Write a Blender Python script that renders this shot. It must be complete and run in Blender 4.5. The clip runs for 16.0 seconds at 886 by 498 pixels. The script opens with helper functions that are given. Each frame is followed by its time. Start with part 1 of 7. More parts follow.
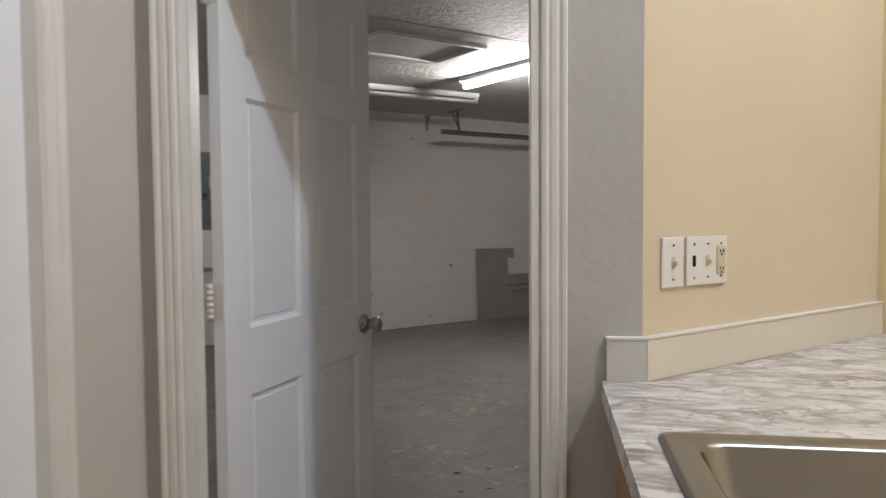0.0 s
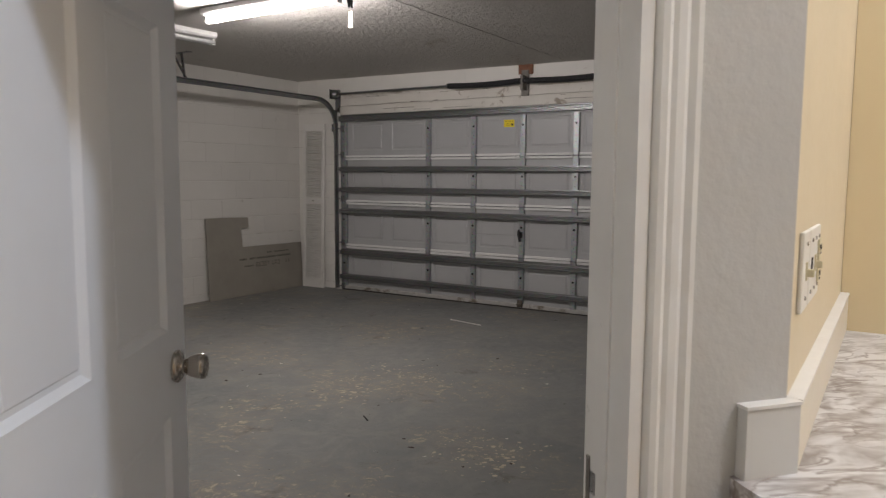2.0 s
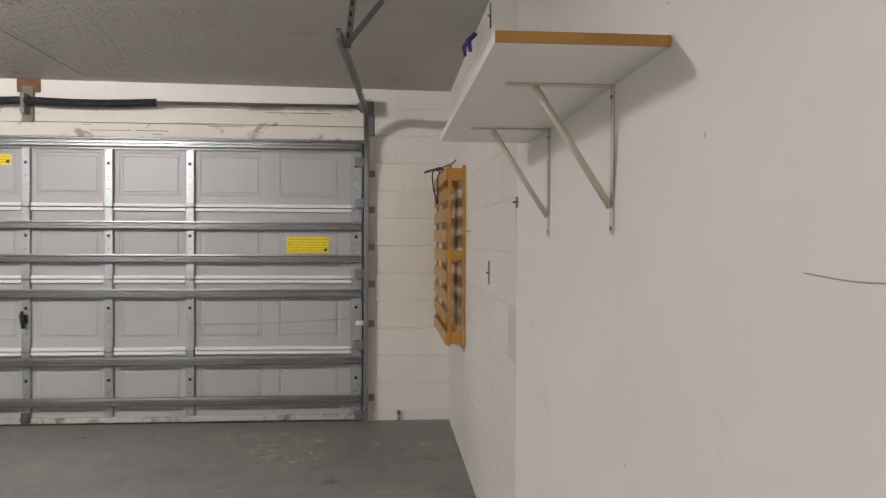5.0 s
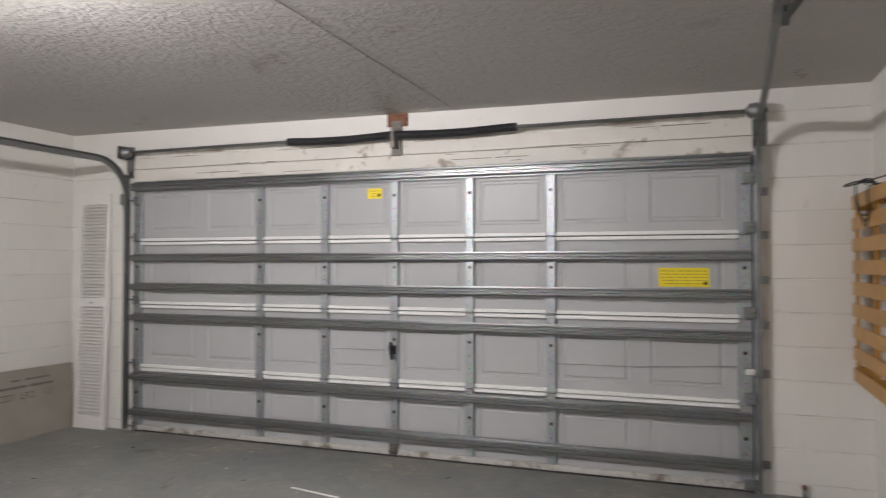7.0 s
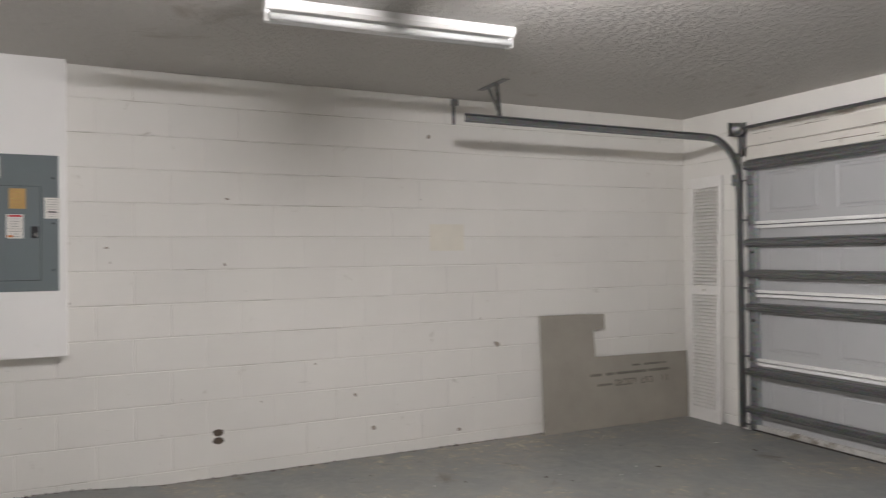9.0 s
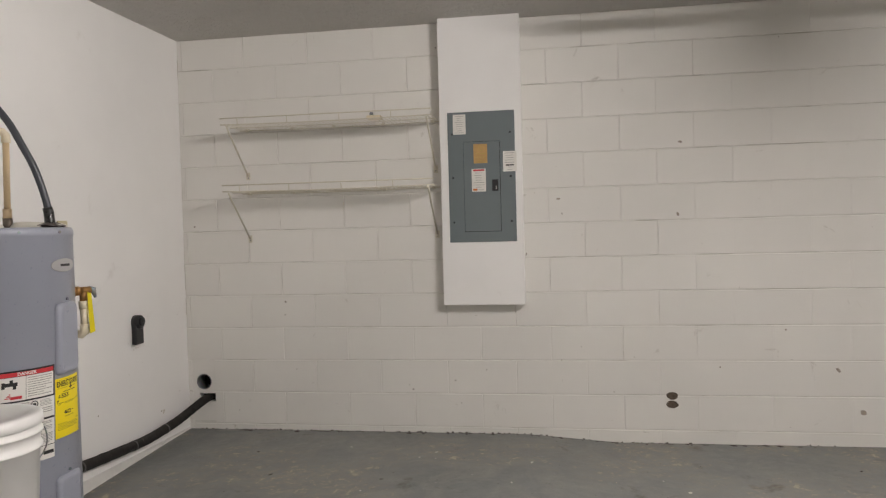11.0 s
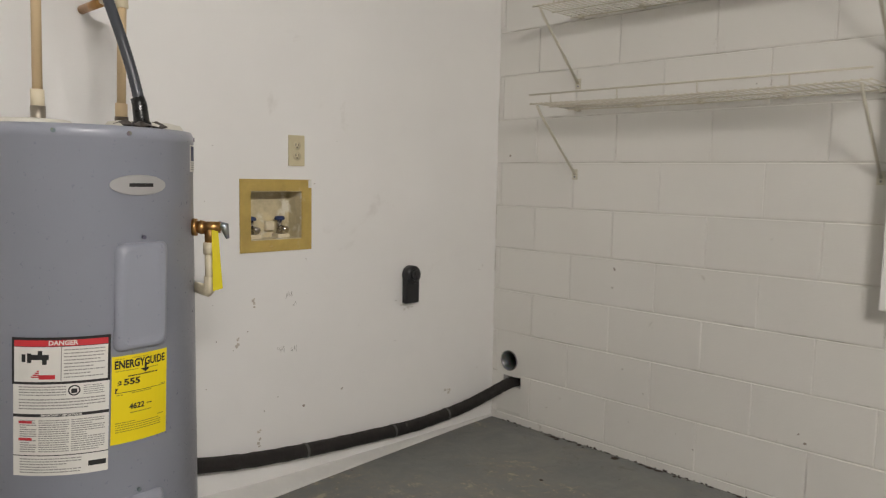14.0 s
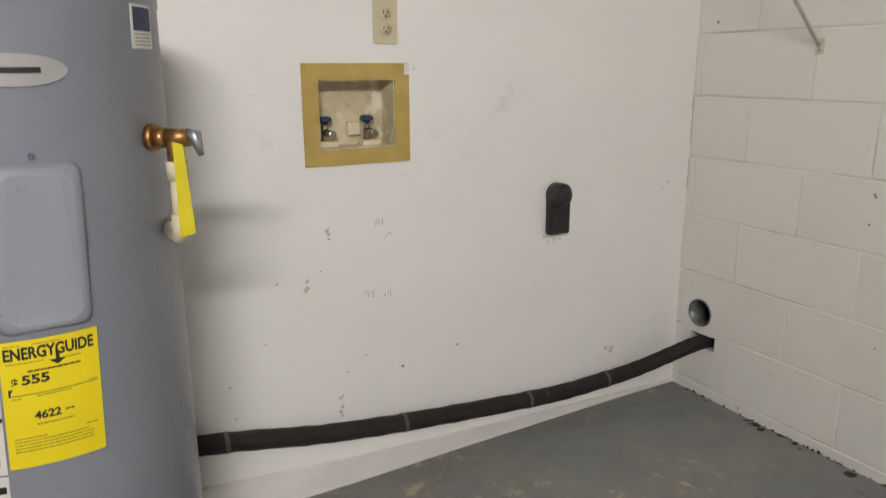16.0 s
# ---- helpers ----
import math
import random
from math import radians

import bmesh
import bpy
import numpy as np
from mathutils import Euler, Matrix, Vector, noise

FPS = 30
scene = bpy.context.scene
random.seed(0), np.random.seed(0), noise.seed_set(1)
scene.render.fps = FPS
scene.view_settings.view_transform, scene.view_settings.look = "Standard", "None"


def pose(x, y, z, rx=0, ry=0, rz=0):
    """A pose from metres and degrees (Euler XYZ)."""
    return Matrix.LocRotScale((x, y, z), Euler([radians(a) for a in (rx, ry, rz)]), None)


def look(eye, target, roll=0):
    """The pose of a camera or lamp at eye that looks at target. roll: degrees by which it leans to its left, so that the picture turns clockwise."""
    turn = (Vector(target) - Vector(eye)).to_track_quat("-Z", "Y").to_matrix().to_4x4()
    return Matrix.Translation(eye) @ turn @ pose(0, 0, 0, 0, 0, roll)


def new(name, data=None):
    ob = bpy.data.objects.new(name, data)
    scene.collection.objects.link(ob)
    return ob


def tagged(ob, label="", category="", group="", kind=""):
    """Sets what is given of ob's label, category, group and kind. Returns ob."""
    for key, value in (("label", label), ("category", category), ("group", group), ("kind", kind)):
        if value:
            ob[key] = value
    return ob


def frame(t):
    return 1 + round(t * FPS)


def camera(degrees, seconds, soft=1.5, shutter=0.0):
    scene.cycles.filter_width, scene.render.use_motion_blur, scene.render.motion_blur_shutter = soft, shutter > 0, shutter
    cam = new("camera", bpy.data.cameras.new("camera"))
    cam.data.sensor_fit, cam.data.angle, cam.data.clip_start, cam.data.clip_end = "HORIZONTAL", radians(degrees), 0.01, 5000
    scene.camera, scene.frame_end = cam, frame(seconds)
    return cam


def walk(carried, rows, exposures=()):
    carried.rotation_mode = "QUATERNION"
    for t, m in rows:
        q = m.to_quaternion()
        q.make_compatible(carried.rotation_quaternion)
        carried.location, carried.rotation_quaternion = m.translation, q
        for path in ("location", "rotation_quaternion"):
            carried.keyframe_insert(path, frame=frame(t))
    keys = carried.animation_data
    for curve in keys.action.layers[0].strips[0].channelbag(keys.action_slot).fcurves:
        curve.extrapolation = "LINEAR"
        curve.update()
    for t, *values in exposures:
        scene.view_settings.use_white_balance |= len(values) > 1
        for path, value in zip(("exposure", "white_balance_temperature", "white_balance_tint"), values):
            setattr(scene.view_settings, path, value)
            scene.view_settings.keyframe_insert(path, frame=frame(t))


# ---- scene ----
cam = camera(63.0, 16.0, soft=1.2, shutter=0.3)
PATH = [
    (0, (0.384, 0.38, 1.359), (1.509, 2.031, 1.259), -0.4),
    (0.5, (0.344, 0.666, 1.384), (1.744, 2.089, 1.27), -0.0),
    (1, (0.275, 0.917, 1.382), (1.827, 2.172, 1.255), 0.4),
    (1.5, (0.382, 1.143, 1.379), (2.01, 2.294, 1.224), 0.4),
    (2, (0.6, 1.331, 1.374), (2.285, 2.388, 1.174), 0.3),
    (2.5, (0.802, 1.559, 1.338), (2.573, 2.455, 1.091), 0.3),
    (3, (0.996, 1.728, 1.32), (2.845, 2.447, 1.046), 0.1),
    (3.5, (1.288, 1.864, 1.331), (3.21, 2.335, 1.043), -0.2),
    (3.7, (1.362, 1.917, 1.338), (3.313, 2.257, 1.055), -0.1),
    (5.8, (2.183, 2.138, 1.354), (4.167, 1.893, 1.405), 0.0),
    (6, (2.209, 2.205, 1.339), (4.205, 2.103, 1.408), 0.3),
    (6.5, (2.345, 2.427, 1.344), (4.331, 2.652, 1.408), 0.3),
    (7, (2.53, 2.471, 1.401), (4.408, 3.159, 1.442), 0.0),
    (7.5, (2.749, 2.511, 1.366), (4.445, 3.57, 1.407), 0.2),
    (8, (2.816, 2.649, 1.382), (4.301, 3.989, 1.396), 0.1),
    (8.5, (2.814, 2.853, 1.38), (4.027, 4.443, 1.393), -0.2),
    (9, (2.821, 2.98, 1.377), (3.68, 4.786, 1.396), -0.7),
    (9.5, (2.887, 3.079, 1.331), (3.318, 5.031, 1.358), -1.3),
    (10, (2.957, 3.11, 1.324), (2.967, 5.109, 1.33), -1.6),
    (10.2, (2.947, 3.122, 1.318), (2.827, 5.119, 1.31), -1.8),
    (12.3, (2.674, 4.147, 1.271), (2.126, 6.066, 1.128), 0.1),
    (12.5, (2.684, 4.26, 1.267), (2.014, 6.137, 1.103), 0.4),
    (13, (2.663, 4.547, 1.254), (1.73, 6.305, 1.058), 0.8),
    (13.5, (2.741, 4.776, 1.231), (1.526, 6.351, 1.025), 1.1),
    (14, (2.791, 5.039, 1.227), (1.39, 6.453, 1.032), 1.1),
    (14.5, (2.579, 5.282, 1.223), (1.015, 6.511, 1.015), 0.7),
    (15, (2.387, 5.484, 1.251), (0.742, 6.592, 0.995), 0.6),
    (15.5, (2.326, 5.697, 1.242), (0.63, 6.699, 0.895), -0.0),
    (16, (2.303, 5.782, 1.199), (0.595, 6.7, 0.712), -0.2),
]
EXPOSURES = [(0.0, -1.43, 6300, 10), (1.0, -1.45, 6300, 10), (1.5, -1.40, 6300, 10), (2.0, -1.26, 6450, 11), (2.5, -1.09, 6500, 11), (3.0, -0.78, 6600, 11), (3.5, -0.38, 6500, 10), (6.0, 0.01, 6450, 10), (6.5, -0.01, 6400, 10), (7.0, -0.05, 6200, 10),
             (8.0, -0.13, 6050, 10), (9.0, -0.13, 6150, 9), (9.5, -0.13, 6250, 9), (10.0, -0.12, 6400, 9), (12.5, -0.22, 6480, 7), (13.0, -0.15, 6500, 6), (14.0, -0.17, 6480, 6), (14.5, -0.19, 6450, 5), (15.0, -0.19, 6380, 5), (15.5, -0.10, 6380, 5), (16.0, 0.08, 6380, 5)]
walk(cam, [(t, look(eye, target, roll)) for t, eye, target, roll in PATH], EXPOSURES)

# ---- world and lights ----
world = bpy.data.worlds.new("world")
scene.world = world
world.use_nodes = True
world.node_tree.nodes["Background"].inputs[0].default_value = (0.5, 0.6, 0.8, 1)
world.node_tree.nodes["Background"].inputs[1].default_value = 0.05


def area_lamp(name, place, size, watts, colour, target=None):
    d = bpy.data.lights.new(name, "AREA")
    d.shape, d.size, d.size_y, d.energy, d.color = "RECTANGLE", size[0], size[1], watts, colour
    ob = new(name, d)
    ob.matrix_world = look(place, target or (place[0] + 0.001, place[1], place[2] - 1))
    return ob


TUBE = 670.0
bulb = bpy.data.lights.new("kitchen_ceiling_lamp", "POINT")
bulb.energy, bulb.color, bulb.shadow_soft_size = 272.0, (0.82, 0.905, 1.05), 0.055
new("kitchen_ceiling_lamp", bulb).location = (1.80, 0.05, 3.55)
area_lamp("dining_ceiling_lamp", (2.1, -1.2, 3.7), (0.5, 0.5), 38.0, (1.0, 0.64, 0.33))

# ---- plan ----
XS, XW, YN, YS, ZC = 7.45, 0.44, 7.785, 1.545, 2.545
LOW, HIGH = -0.02, 0.02      # the two levels of the garage slab
HOUSE = 0.08                 # house floor
U, N = Vector((-0.7694, 0.6388, 0)), Vector((0.6388, 0.7694, 0))   # along and through the angled door wall
O = Vector((0.1352, -0.1454, 0))                                   # where its u and n are counted from
NK, NG = 2.192, 2.278        # its kitchen face and garage face
U0, U1 = 0.083, 0.922        # its door opening
HEAD = HOUSE + 2.04


def un(u, n, z=0.0):
    return O + U * u + N * n + Vector((0, 0, z))


def wall_x(y, n):
    """Where a plane n of the angled wall crosses a line of constant y."""
    return (n + N.dot(O) - N.y * y) / N.x


def wall_y(x, n):
    return (n + N.dot(O) - N.x * x) / N.y


# ---- materials ----
def nodes_of(name):
    m = bpy.data.materials.new(name)
    m.use_nodes = True
    nt = m.node_tree
    return m, nt, nt.nodes["Principled BSDF"]


def noise_node(nt, scale, detail=4.0, rough=0.55, vec=None, dist=0.0):
    n = nt.nodes.new("ShaderNodeTexNoise")
    n.inputs["Scale"].default_value, n.inputs["Detail"].default_value = scale, detail
    n.inputs["Roughness"].default_value, n.inputs["Distortion"].default_value = rough, dist
    if vec is not None:
        nt.links.new(vec, n.inputs["Vector"])
    return n


def ramp(nt, src, stops):
    r = nt.nodes.new("ShaderNodeValToRGB")
    els = r.color_ramp.elements
    while len(els) < len(stops):
        els.new(0.5)
    for e, (p, c) in zip(els, stops):
        e.position = p
        e.color = (c, c, c, 1) if isinstance(c, float) else (*c, 1)
    nt.links.new(src, r.inputs[0])
    return r.outputs[0]


def mixc(nt, fac, a, b, kind="MIX"):
    m = nt.nodes.new("ShaderNodeMix")
    m.data_type, m.blend_type = "RGBA", kind
    for sock, v in ((m.inputs[0], fac), (m.inputs[6], a), (m.inputs[7], b)):
        if hasattr(v, "links"):
            nt.links.new(v, sock)
        elif isinstance(v, tuple):
            sock.default_value = (*v, 1)
        else:
            sock.default_value = v
    return m.outputs[2]


def place_of(nt, kind="Position"):
    if kind == "Position":
        return nt.nodes.new("ShaderNodeNewGeometry").outputs["Position"]
    return nt.nodes.new("ShaderNodeTexCoord").outputs["Object"]


def bump(nt, bsdf, height, strength, distance=0.002):
    b = nt.nodes.new("ShaderNodeBump")
    b.inputs["Strength"].default_value, b.inputs["Distance"].default_value = strength, distance
    nt.links.new(height, b.inputs["Height"])
    nt.links.new(b.outputs[0], bsdf.inputs["Normal"])


def surface(name, colour, rough=0.5, metal=0.0, vary=0.08, scale=6.0, grain=90.0, relief=0.15, dirt=None, dirt_at=(0.6, 0.75), dirt_scale=2.5, coat=0.0, distance=0.001):
    """A painted, plastic or metal surface: base colour, broad and fine variation, stains, grain."""
    m, nt, b = nodes_of(name)
    p = place_of(nt)
    broad = noise_node(nt, scale, 4.0, 0.6, p)
    dark = tuple(max(0.0, c * (1 - vary)) for c in colour)
    light = tuple(min(1.0, c * (1 + vary)) for c in colour)
    col = mixc(nt, ramp(nt, broad.outputs["Fac"], [(0.3, 0.0), (0.7, 1.0)]), dark, light)
    if dirt:
        st = noise_node(nt, dirt_scale, 7.0, 0.65, p, 0.4)
        col = mixc(nt, ramp(nt, st.outputs["Fac"], [(dirt_at[0], 0.0), (dirt_at[1], 1.0)]), col, dirt)
    nt.links.new(col, b.inputs["Base Color"])
    b.inputs["Metallic"].default_value = metal
    fine = noise_node(nt, grain, 3.0, 0.6, p)
    rr = ramp(nt, fine.outputs["Fac"], [(0.25, max(0.02, rough - 0.08)), (0.75, min(1.0, rough + 0.08))])
    nt.links.new(rr, b.inputs["Roughness"])
    if coat:
        b.inputs["Coat Weight"].default_value = coat
    if relief:
        bump(nt, b, fine.outputs["Fac"], relief, distance)
    return m


def textured_ceiling():
    m, nt, b = nodes_of("knockdown_ceiling")
    p = place_of(nt)
    a = noise_node(nt, 23.0, 5.0, 0.62, p, 0.6)
    v = noise_node(nt, 70.0, 3.0, 0.6, p)
    h = mixc(nt, 0.35, ramp(nt, a.outputs["Fac"], [(0.42, 0.0), (0.6, 1.0)]), v.outputs["Color"])
    st = noise_node(nt, 1.6, 6.0, 0.7, p, 0.8)
    col = mixc(nt, ramp(nt, st.outputs["Fac"], [(0.62, 0.0), (0.76, 1.0)]), (0.58, 0.56, 0.525), (0.40, 0.36, 0.31))
    nt.links.new(col, b.inputs["Base Color"])
    b.inputs["Roughness"].default_value = 0.6
    bump(nt, b, h, 0.85, 0.014)
    return m


def painted_block(name, colour, stain):
    m, nt, b = nodes_of(name)
    p = place_of(nt)
    info = nt.nodes.new("ShaderNodeObjectInfo")
    tint = ramp(nt, info.outputs["Random"], [(0.0, 0.965), (1.0, 1.0)])
    broad = noise_node(nt, 1.1, 5.0, 0.6, p)
    col = mixc(nt, ramp(nt, broad.outputs["Fac"], [(0.3, 0.0), (0.7, 1.0)]), tuple(c * 0.93 for c in colour), colour)
    col = mixc(nt, 1.0, col, tint, "MULTIPLY")
    st = noise_node(nt, 5.5, 7.0, 0.72, p, 0.6)
    col = mixc(nt, ramp(nt, st.outputs["Fac"], [(0.645, 0.0), (0.73, 0.7)]), col, stain)
    nt.links.new(col, b.inputs["Base Color"])
    b.inputs["Roughness"].default_value = 0.55
    pit = noise_node(nt, 130.0, 4.0, 0.7, p)
    big = noise_node(nt, 14.0, 3.0, 0.5, p)
    bump(nt, b, mixc(nt, 0.4, pit.outputs["Color"], big.outputs["Color"]), 0.3, 0.004)
    return m


def concrete_floor():
    m, nt, b = nodes_of("painted_concrete_floor")
    p = place_of(nt)
    broad = noise_node(nt, 0.7, 5.0, 0.6, p)
    col = mixc(nt, ramp(nt, broad.outputs["Fac"], [(0.3, 0.0), (0.7, 1.0)]), (0.160, 0.168, 0.167), (0.222, 0.225, 0.218))
    # scuffed and dusty zones
    mott = noise_node(nt, 4.2, 9.0, 0.72, p, 0.9)
    col = mixc(nt, ramp(nt, mott.outputs["Fac"], [(0.44, 0.0), (0.70, 0.55)]), col, (0.30, 0.285, 0.25))
    # bare tan concrete where the paint has flaked off, with crisp ragged edges
    worn = noise_node(nt, 1.25, 3.0, 0.5, p)
    flake = noise_node(nt, 16.0, 10.0, 0.78, p, 0.5)
    zone = ramp(nt, worn.outputs["Fac"], [(0.46, 0.0), (0.66, 1.0)])
    thin = mixc(nt, 1.0, zone, ramp(nt, flake.outputs["Fac"], [(0.44, 0.0), (0.62, 0.75)]), "MULTIPLY")
    col = mixc(nt, thin, col, (0.36, 0.305, 0.23))
    bare = mixc(nt, 1.0, zone, ramp(nt, flake.outputs["Fac"], [(0.575, 0.0), (0.60, 1.0)]), "MULTIPLY")
    col = mixc(nt, bare, col, (0.50, 0.43, 0.32))
    # pale chips, anywhere but denser in the worn zones
    chip = noise_node(nt, 21.0, 6.0, 0.8, p, 0.2)
    chips = mixc(nt, 1.0, ramp(nt, chip.outputs["Fac"], [(0.672, 0.0), (0.69, 1.0)]), ramp(nt, worn.outputs["Fac"], [(0.36, 0.15), (0.56, 1.0)]), "MULTIPLY")
    col = mixc(nt, chips, col, (0.60, 0.57, 0.50))
    # oil, rust and tyre grime
    oil = noise_node(nt, 2.7, 7.0, 0.72, p, 0.6)
    col = mixc(nt, ramp(nt, oil.outputs["Fac"], [(0.60, 0.0), (0.72, 0.75)]), col, (0.075, 0.055, 0.042))
    speck = noise_node(nt, 46.0, 3.0, 0.6, p)
    col = mixc(nt, ramp(nt, speck.outputs["Fac"], [(0.70, 0.0), (0.73, 0.8)]), col, (0.06, 0.048, 0.04))
    nt.links.new(col, b.inputs["Base Color"])
    rr = ramp(nt, flake.outputs["Fac"], [(0.3, 0.40), (0.7, 0.66)])
    nt.links.new(rr, b.inputs["Roughness"])
    fine = noise_node(nt, 60.0, 5.0, 0.7, p)
    bump(nt, b, mixc(nt, 0.5, fine.outputs["Color"], flake.outputs["Color"]), 0.35, 0.004)
    return m


def wood_grain(name, a, c, scale=(3.0, 3.0, 40.0), rough=0.5, coat=0.0):
    m, nt, b = nodes_of(name)
    tc = nt.nodes.new("ShaderNodeTexCoord")
    mp = nt.nodes.new("ShaderNodeMapping")
    mp.inputs["Scale"].default_value = scale
    nt.links.new(tc.outputs["Object"], mp.inputs["Vector"])
    g = noise_node(nt, 1.0, 6.0, 0.65, mp.outputs[0], 1.2)
    col = mixc(nt, ramp(nt, g.outputs["Fac"], [(0.3, 0.0), (0.7, 1.0)]), a, c)
    nt.links.new(col, b.inputs["Base Color"])
    b.inputs["Roughness"].default_value = rough
    b.inputs["Coat Weight"].default_value = coat
    bump(nt, b, g.outputs["Fac"], 0.15, 0.001)
    return m


# degrees by which the laminate veins run clockwise of the x axis
VEIN = 45


def marble_laminate():
    m, nt, b = nodes_of("marble_laminate")
    p = place_of(nt)
    turn = nt.nodes.new("ShaderNodeMapping")
    turn.inputs["Rotation"].default_value = (0, 0, radians(VEIN))
    nt.links.new(p, turn.inputs["Vector"])
    mp = nt.nodes.new("ShaderNodeMapping")
    mp.inputs["Scale"].default_value = (4.6, 9.5, 8.0)
    nt.links.new(turn.outputs[0], mp.inputs["Vector"])
    a = noise_node(nt, 0.9, 4.0, 0.6, mp.outputs[0], 0.5)
    c = noise_node(nt, 1.2, 4.0, 0.52, mp.outputs[0], 0.5)
    e = noise_node(nt, 2.0, 4.0, 0.52, mp.outputs[0], 0.6)
    zone = ramp(nt, a.outputs["Fac"], [(0.40, 0.45), (0.58, 1.0)])
    col = mixc(nt, ramp(nt, e.outputs["Fac"], [(0.50, 0.0), (0.72, 0.5)]), (0.70, 0.69, 0.68), (0.30, 0.27, 0.25))
    wide = ramp(nt, c.outputs["Fac"], [(0.42, 0.0), (0.485, 0.9), (0.505, 0.75), (0.59, 0.0)])
    col = mixc(nt, mixc(nt, 1.0, wide, zone, "MULTIPLY"), col, (0.22, 0.175, 0.15))
    fine = ramp(nt, e.outputs["Fac"], [(0.465, 0.0), (0.49, 0.85), (0.54, 0.0)])
    col = mixc(nt, mixc(nt, 1.0, fine, zone, "MULTIPLY"), col, (0.19, 0.145, 0.12))
    nt.links.new(col, b.inputs["Base Color"])
    b.inputs["Roughness"].default_value = 0.32
    return m


def galvanised(name, colour, rough=0.38):
    m, nt, b = nodes_of(name)
    p = place_of(nt)
    v = nt.nodes.new("ShaderNodeTexVoronoi")
    v.inputs["Scale"].default_value = 60.0
    nt.links.new(p, v.inputs["Vector"])
    n2 = noise_node(nt, 4.0, 5.0, 0.65, p)
    col = mixc(nt, ramp(nt, n2.outputs["Fac"], [(0.3, 0.0), (0.7, 1.0)]), tuple(c * 0.8 for c in colour), colour)
    col = mixc(nt, 0.14, col, v.outputs["Color"], "OVERLAY")
    nt.links.new(col, b.inputs["Base Color"])
    b.inputs["Metallic"].default_value = 0.85
    rr = ramp(nt, n2.outputs["Fac"], [(0.25, rough - 0.07), (0.75, rough + 0.1)])
    nt.links.new(rr, b.inputs["Roughness"])
    return m


def glowing(name, colour, strength):
    m, nt, b = nodes_of(name)
    b.inputs["Base Color"].default_value = (0.9, 0.9, 0.9, 1)
    b.inputs["Emission Color"].default_value = (*colour, 1)
    b.inputs["Emission Strength"].default_value = strength
    return m


M_CEIL = textured_ceiling()
M_BLOCK = painted_block("painted_block", (0.82, 0.80, 0.75), (0.42, 0.38, 0.32))
M_JOINT = surface("block_joint", (0.73, 0.71, 0.66), 0.7, vary=0.10, dirt=(0.42, 0.38, 0.33), dirt_at=(0.52, 0.66), dirt_scale=3.2)
M_JOINTP = surface("painted_block_joint", (0.72, 0.70, 0.65), 0.7, vary=0.06)
M_DRY = surface("white_drywall", (0.875, 0.862, 0.835), 0.5, vary=0.03, scale=1.3, grain=120, relief=0.12, dirt=(0.62, 0.59, 0.54), dirt_at=(0.64, 0.86), dirt_scale=3.0)
M_KGREY = surface("textured_wall_paint", (0.50, 0.49, 0.465), 0.5, vary=0.04, scale=3, grain=38, relief=0.5, distance=0.0035)
M_HEADER = surface("peeling_header_paint", (0.70, 0.67, 0.61), 0.6, vary=0.05, scale=3, grain=60, relief=0.3, dirt=(0.34, 0.29, 0.23), dirt_at=(0.60, 0.68), dirt_scale=5)
M_KCREAM = surface("cream_wall_paint", (0.70, 0.60, 0.43), 0.55, vary=0.03, scale=2, grain=60, relief=0.18)
M_KYEL = surface("golden_wall_paint", (0.72, 0.58, 0.35), 0.55, vary=0.03, scale=2, grain=60, relief=0.18)
# beige paint lightened in place of lamp light that only grazes this wall
M_HALL = surface("brightened_hall_paint", (0.64, 0.61, 0.565), 0.6, vary=0.03, scale=3, grain=40, relief=0.25, distance=0.002)
M_FLOOR = concrete_floor()
M_HFLOOR = surface("vinyl_house_floor", (0.33, 0.27, 0.2), 0.45, vary=0.15, scale=4)
M_TRIM = surface("white_trim_paint", (0.78, 0.765, 0.73), 0.35, vary=0.04, scale=9, grain=50, relief=0.08, dirt=(0.55, 0.50, 0.43), dirt_at=(0.70, 0.80), dirt_scale=8)
M_DOOR = surface("white_door_paint", (0.85, 0.885, 0.93), 0.36, vary=0.02, scale=4, grain=70, relief=0.08, dirt=(0.55, 0.52, 0.47), dirt_at=(0.72, 0.82), dirt_scale=9)
M_GALV = galvanised("galvanised_steel", (0.42, 0.445, 0.455), 0.46)
M_GALVD = galvanised("dull_galvanised_steel", (0.28, 0.288, 0.29), 0.38)
# white skin greyed down to offset the tube's stronger light on the door
M_SKIN = surface("greyed_door_skin", (0.43, 0.435, 0.435), 0.42, vary=0.03, scale=3, grain=40, relief=0.05, dirt=(0.52, 0.50, 0.46), dirt_at=(0.66, 0.8), dirt_scale=3)
M_WHITEMET = surface("white_enamelled_metal", (0.80, 0.80, 0.78), 0.35, vary=0.03, dirt=(0.6, 0.58, 0.52), dirt_at=(0.68, 0.8))
M_BLACK = surface("black_plastic", (0.018, 0.018, 0.02), 0.4, vary=0.2)
M_SPRING = surface("black_spring_steel", (0.02, 0.02, 0.022), 0.5, vary=0.3)
M_BAND = surface("dark_tape_band", (0.085, 0.08, 0.075), 0.35, vary=0.2, scale=40)
M_HOSE = surface("black_foam_insulation", (0.014, 0.011, 0.0095), 0.72, vary=0.35, scale=20, grain=60, relief=0.5, dirt=(0.09, 0.08, 0.07), dirt_at=(0.63, 0.7), dirt_scale=12)
M_HEAT = surface("grey_heater_enamel", (0.30, 0.315, 0.365), 0.33, vary=0.03, scale=3, grain=80, relief=0.0)
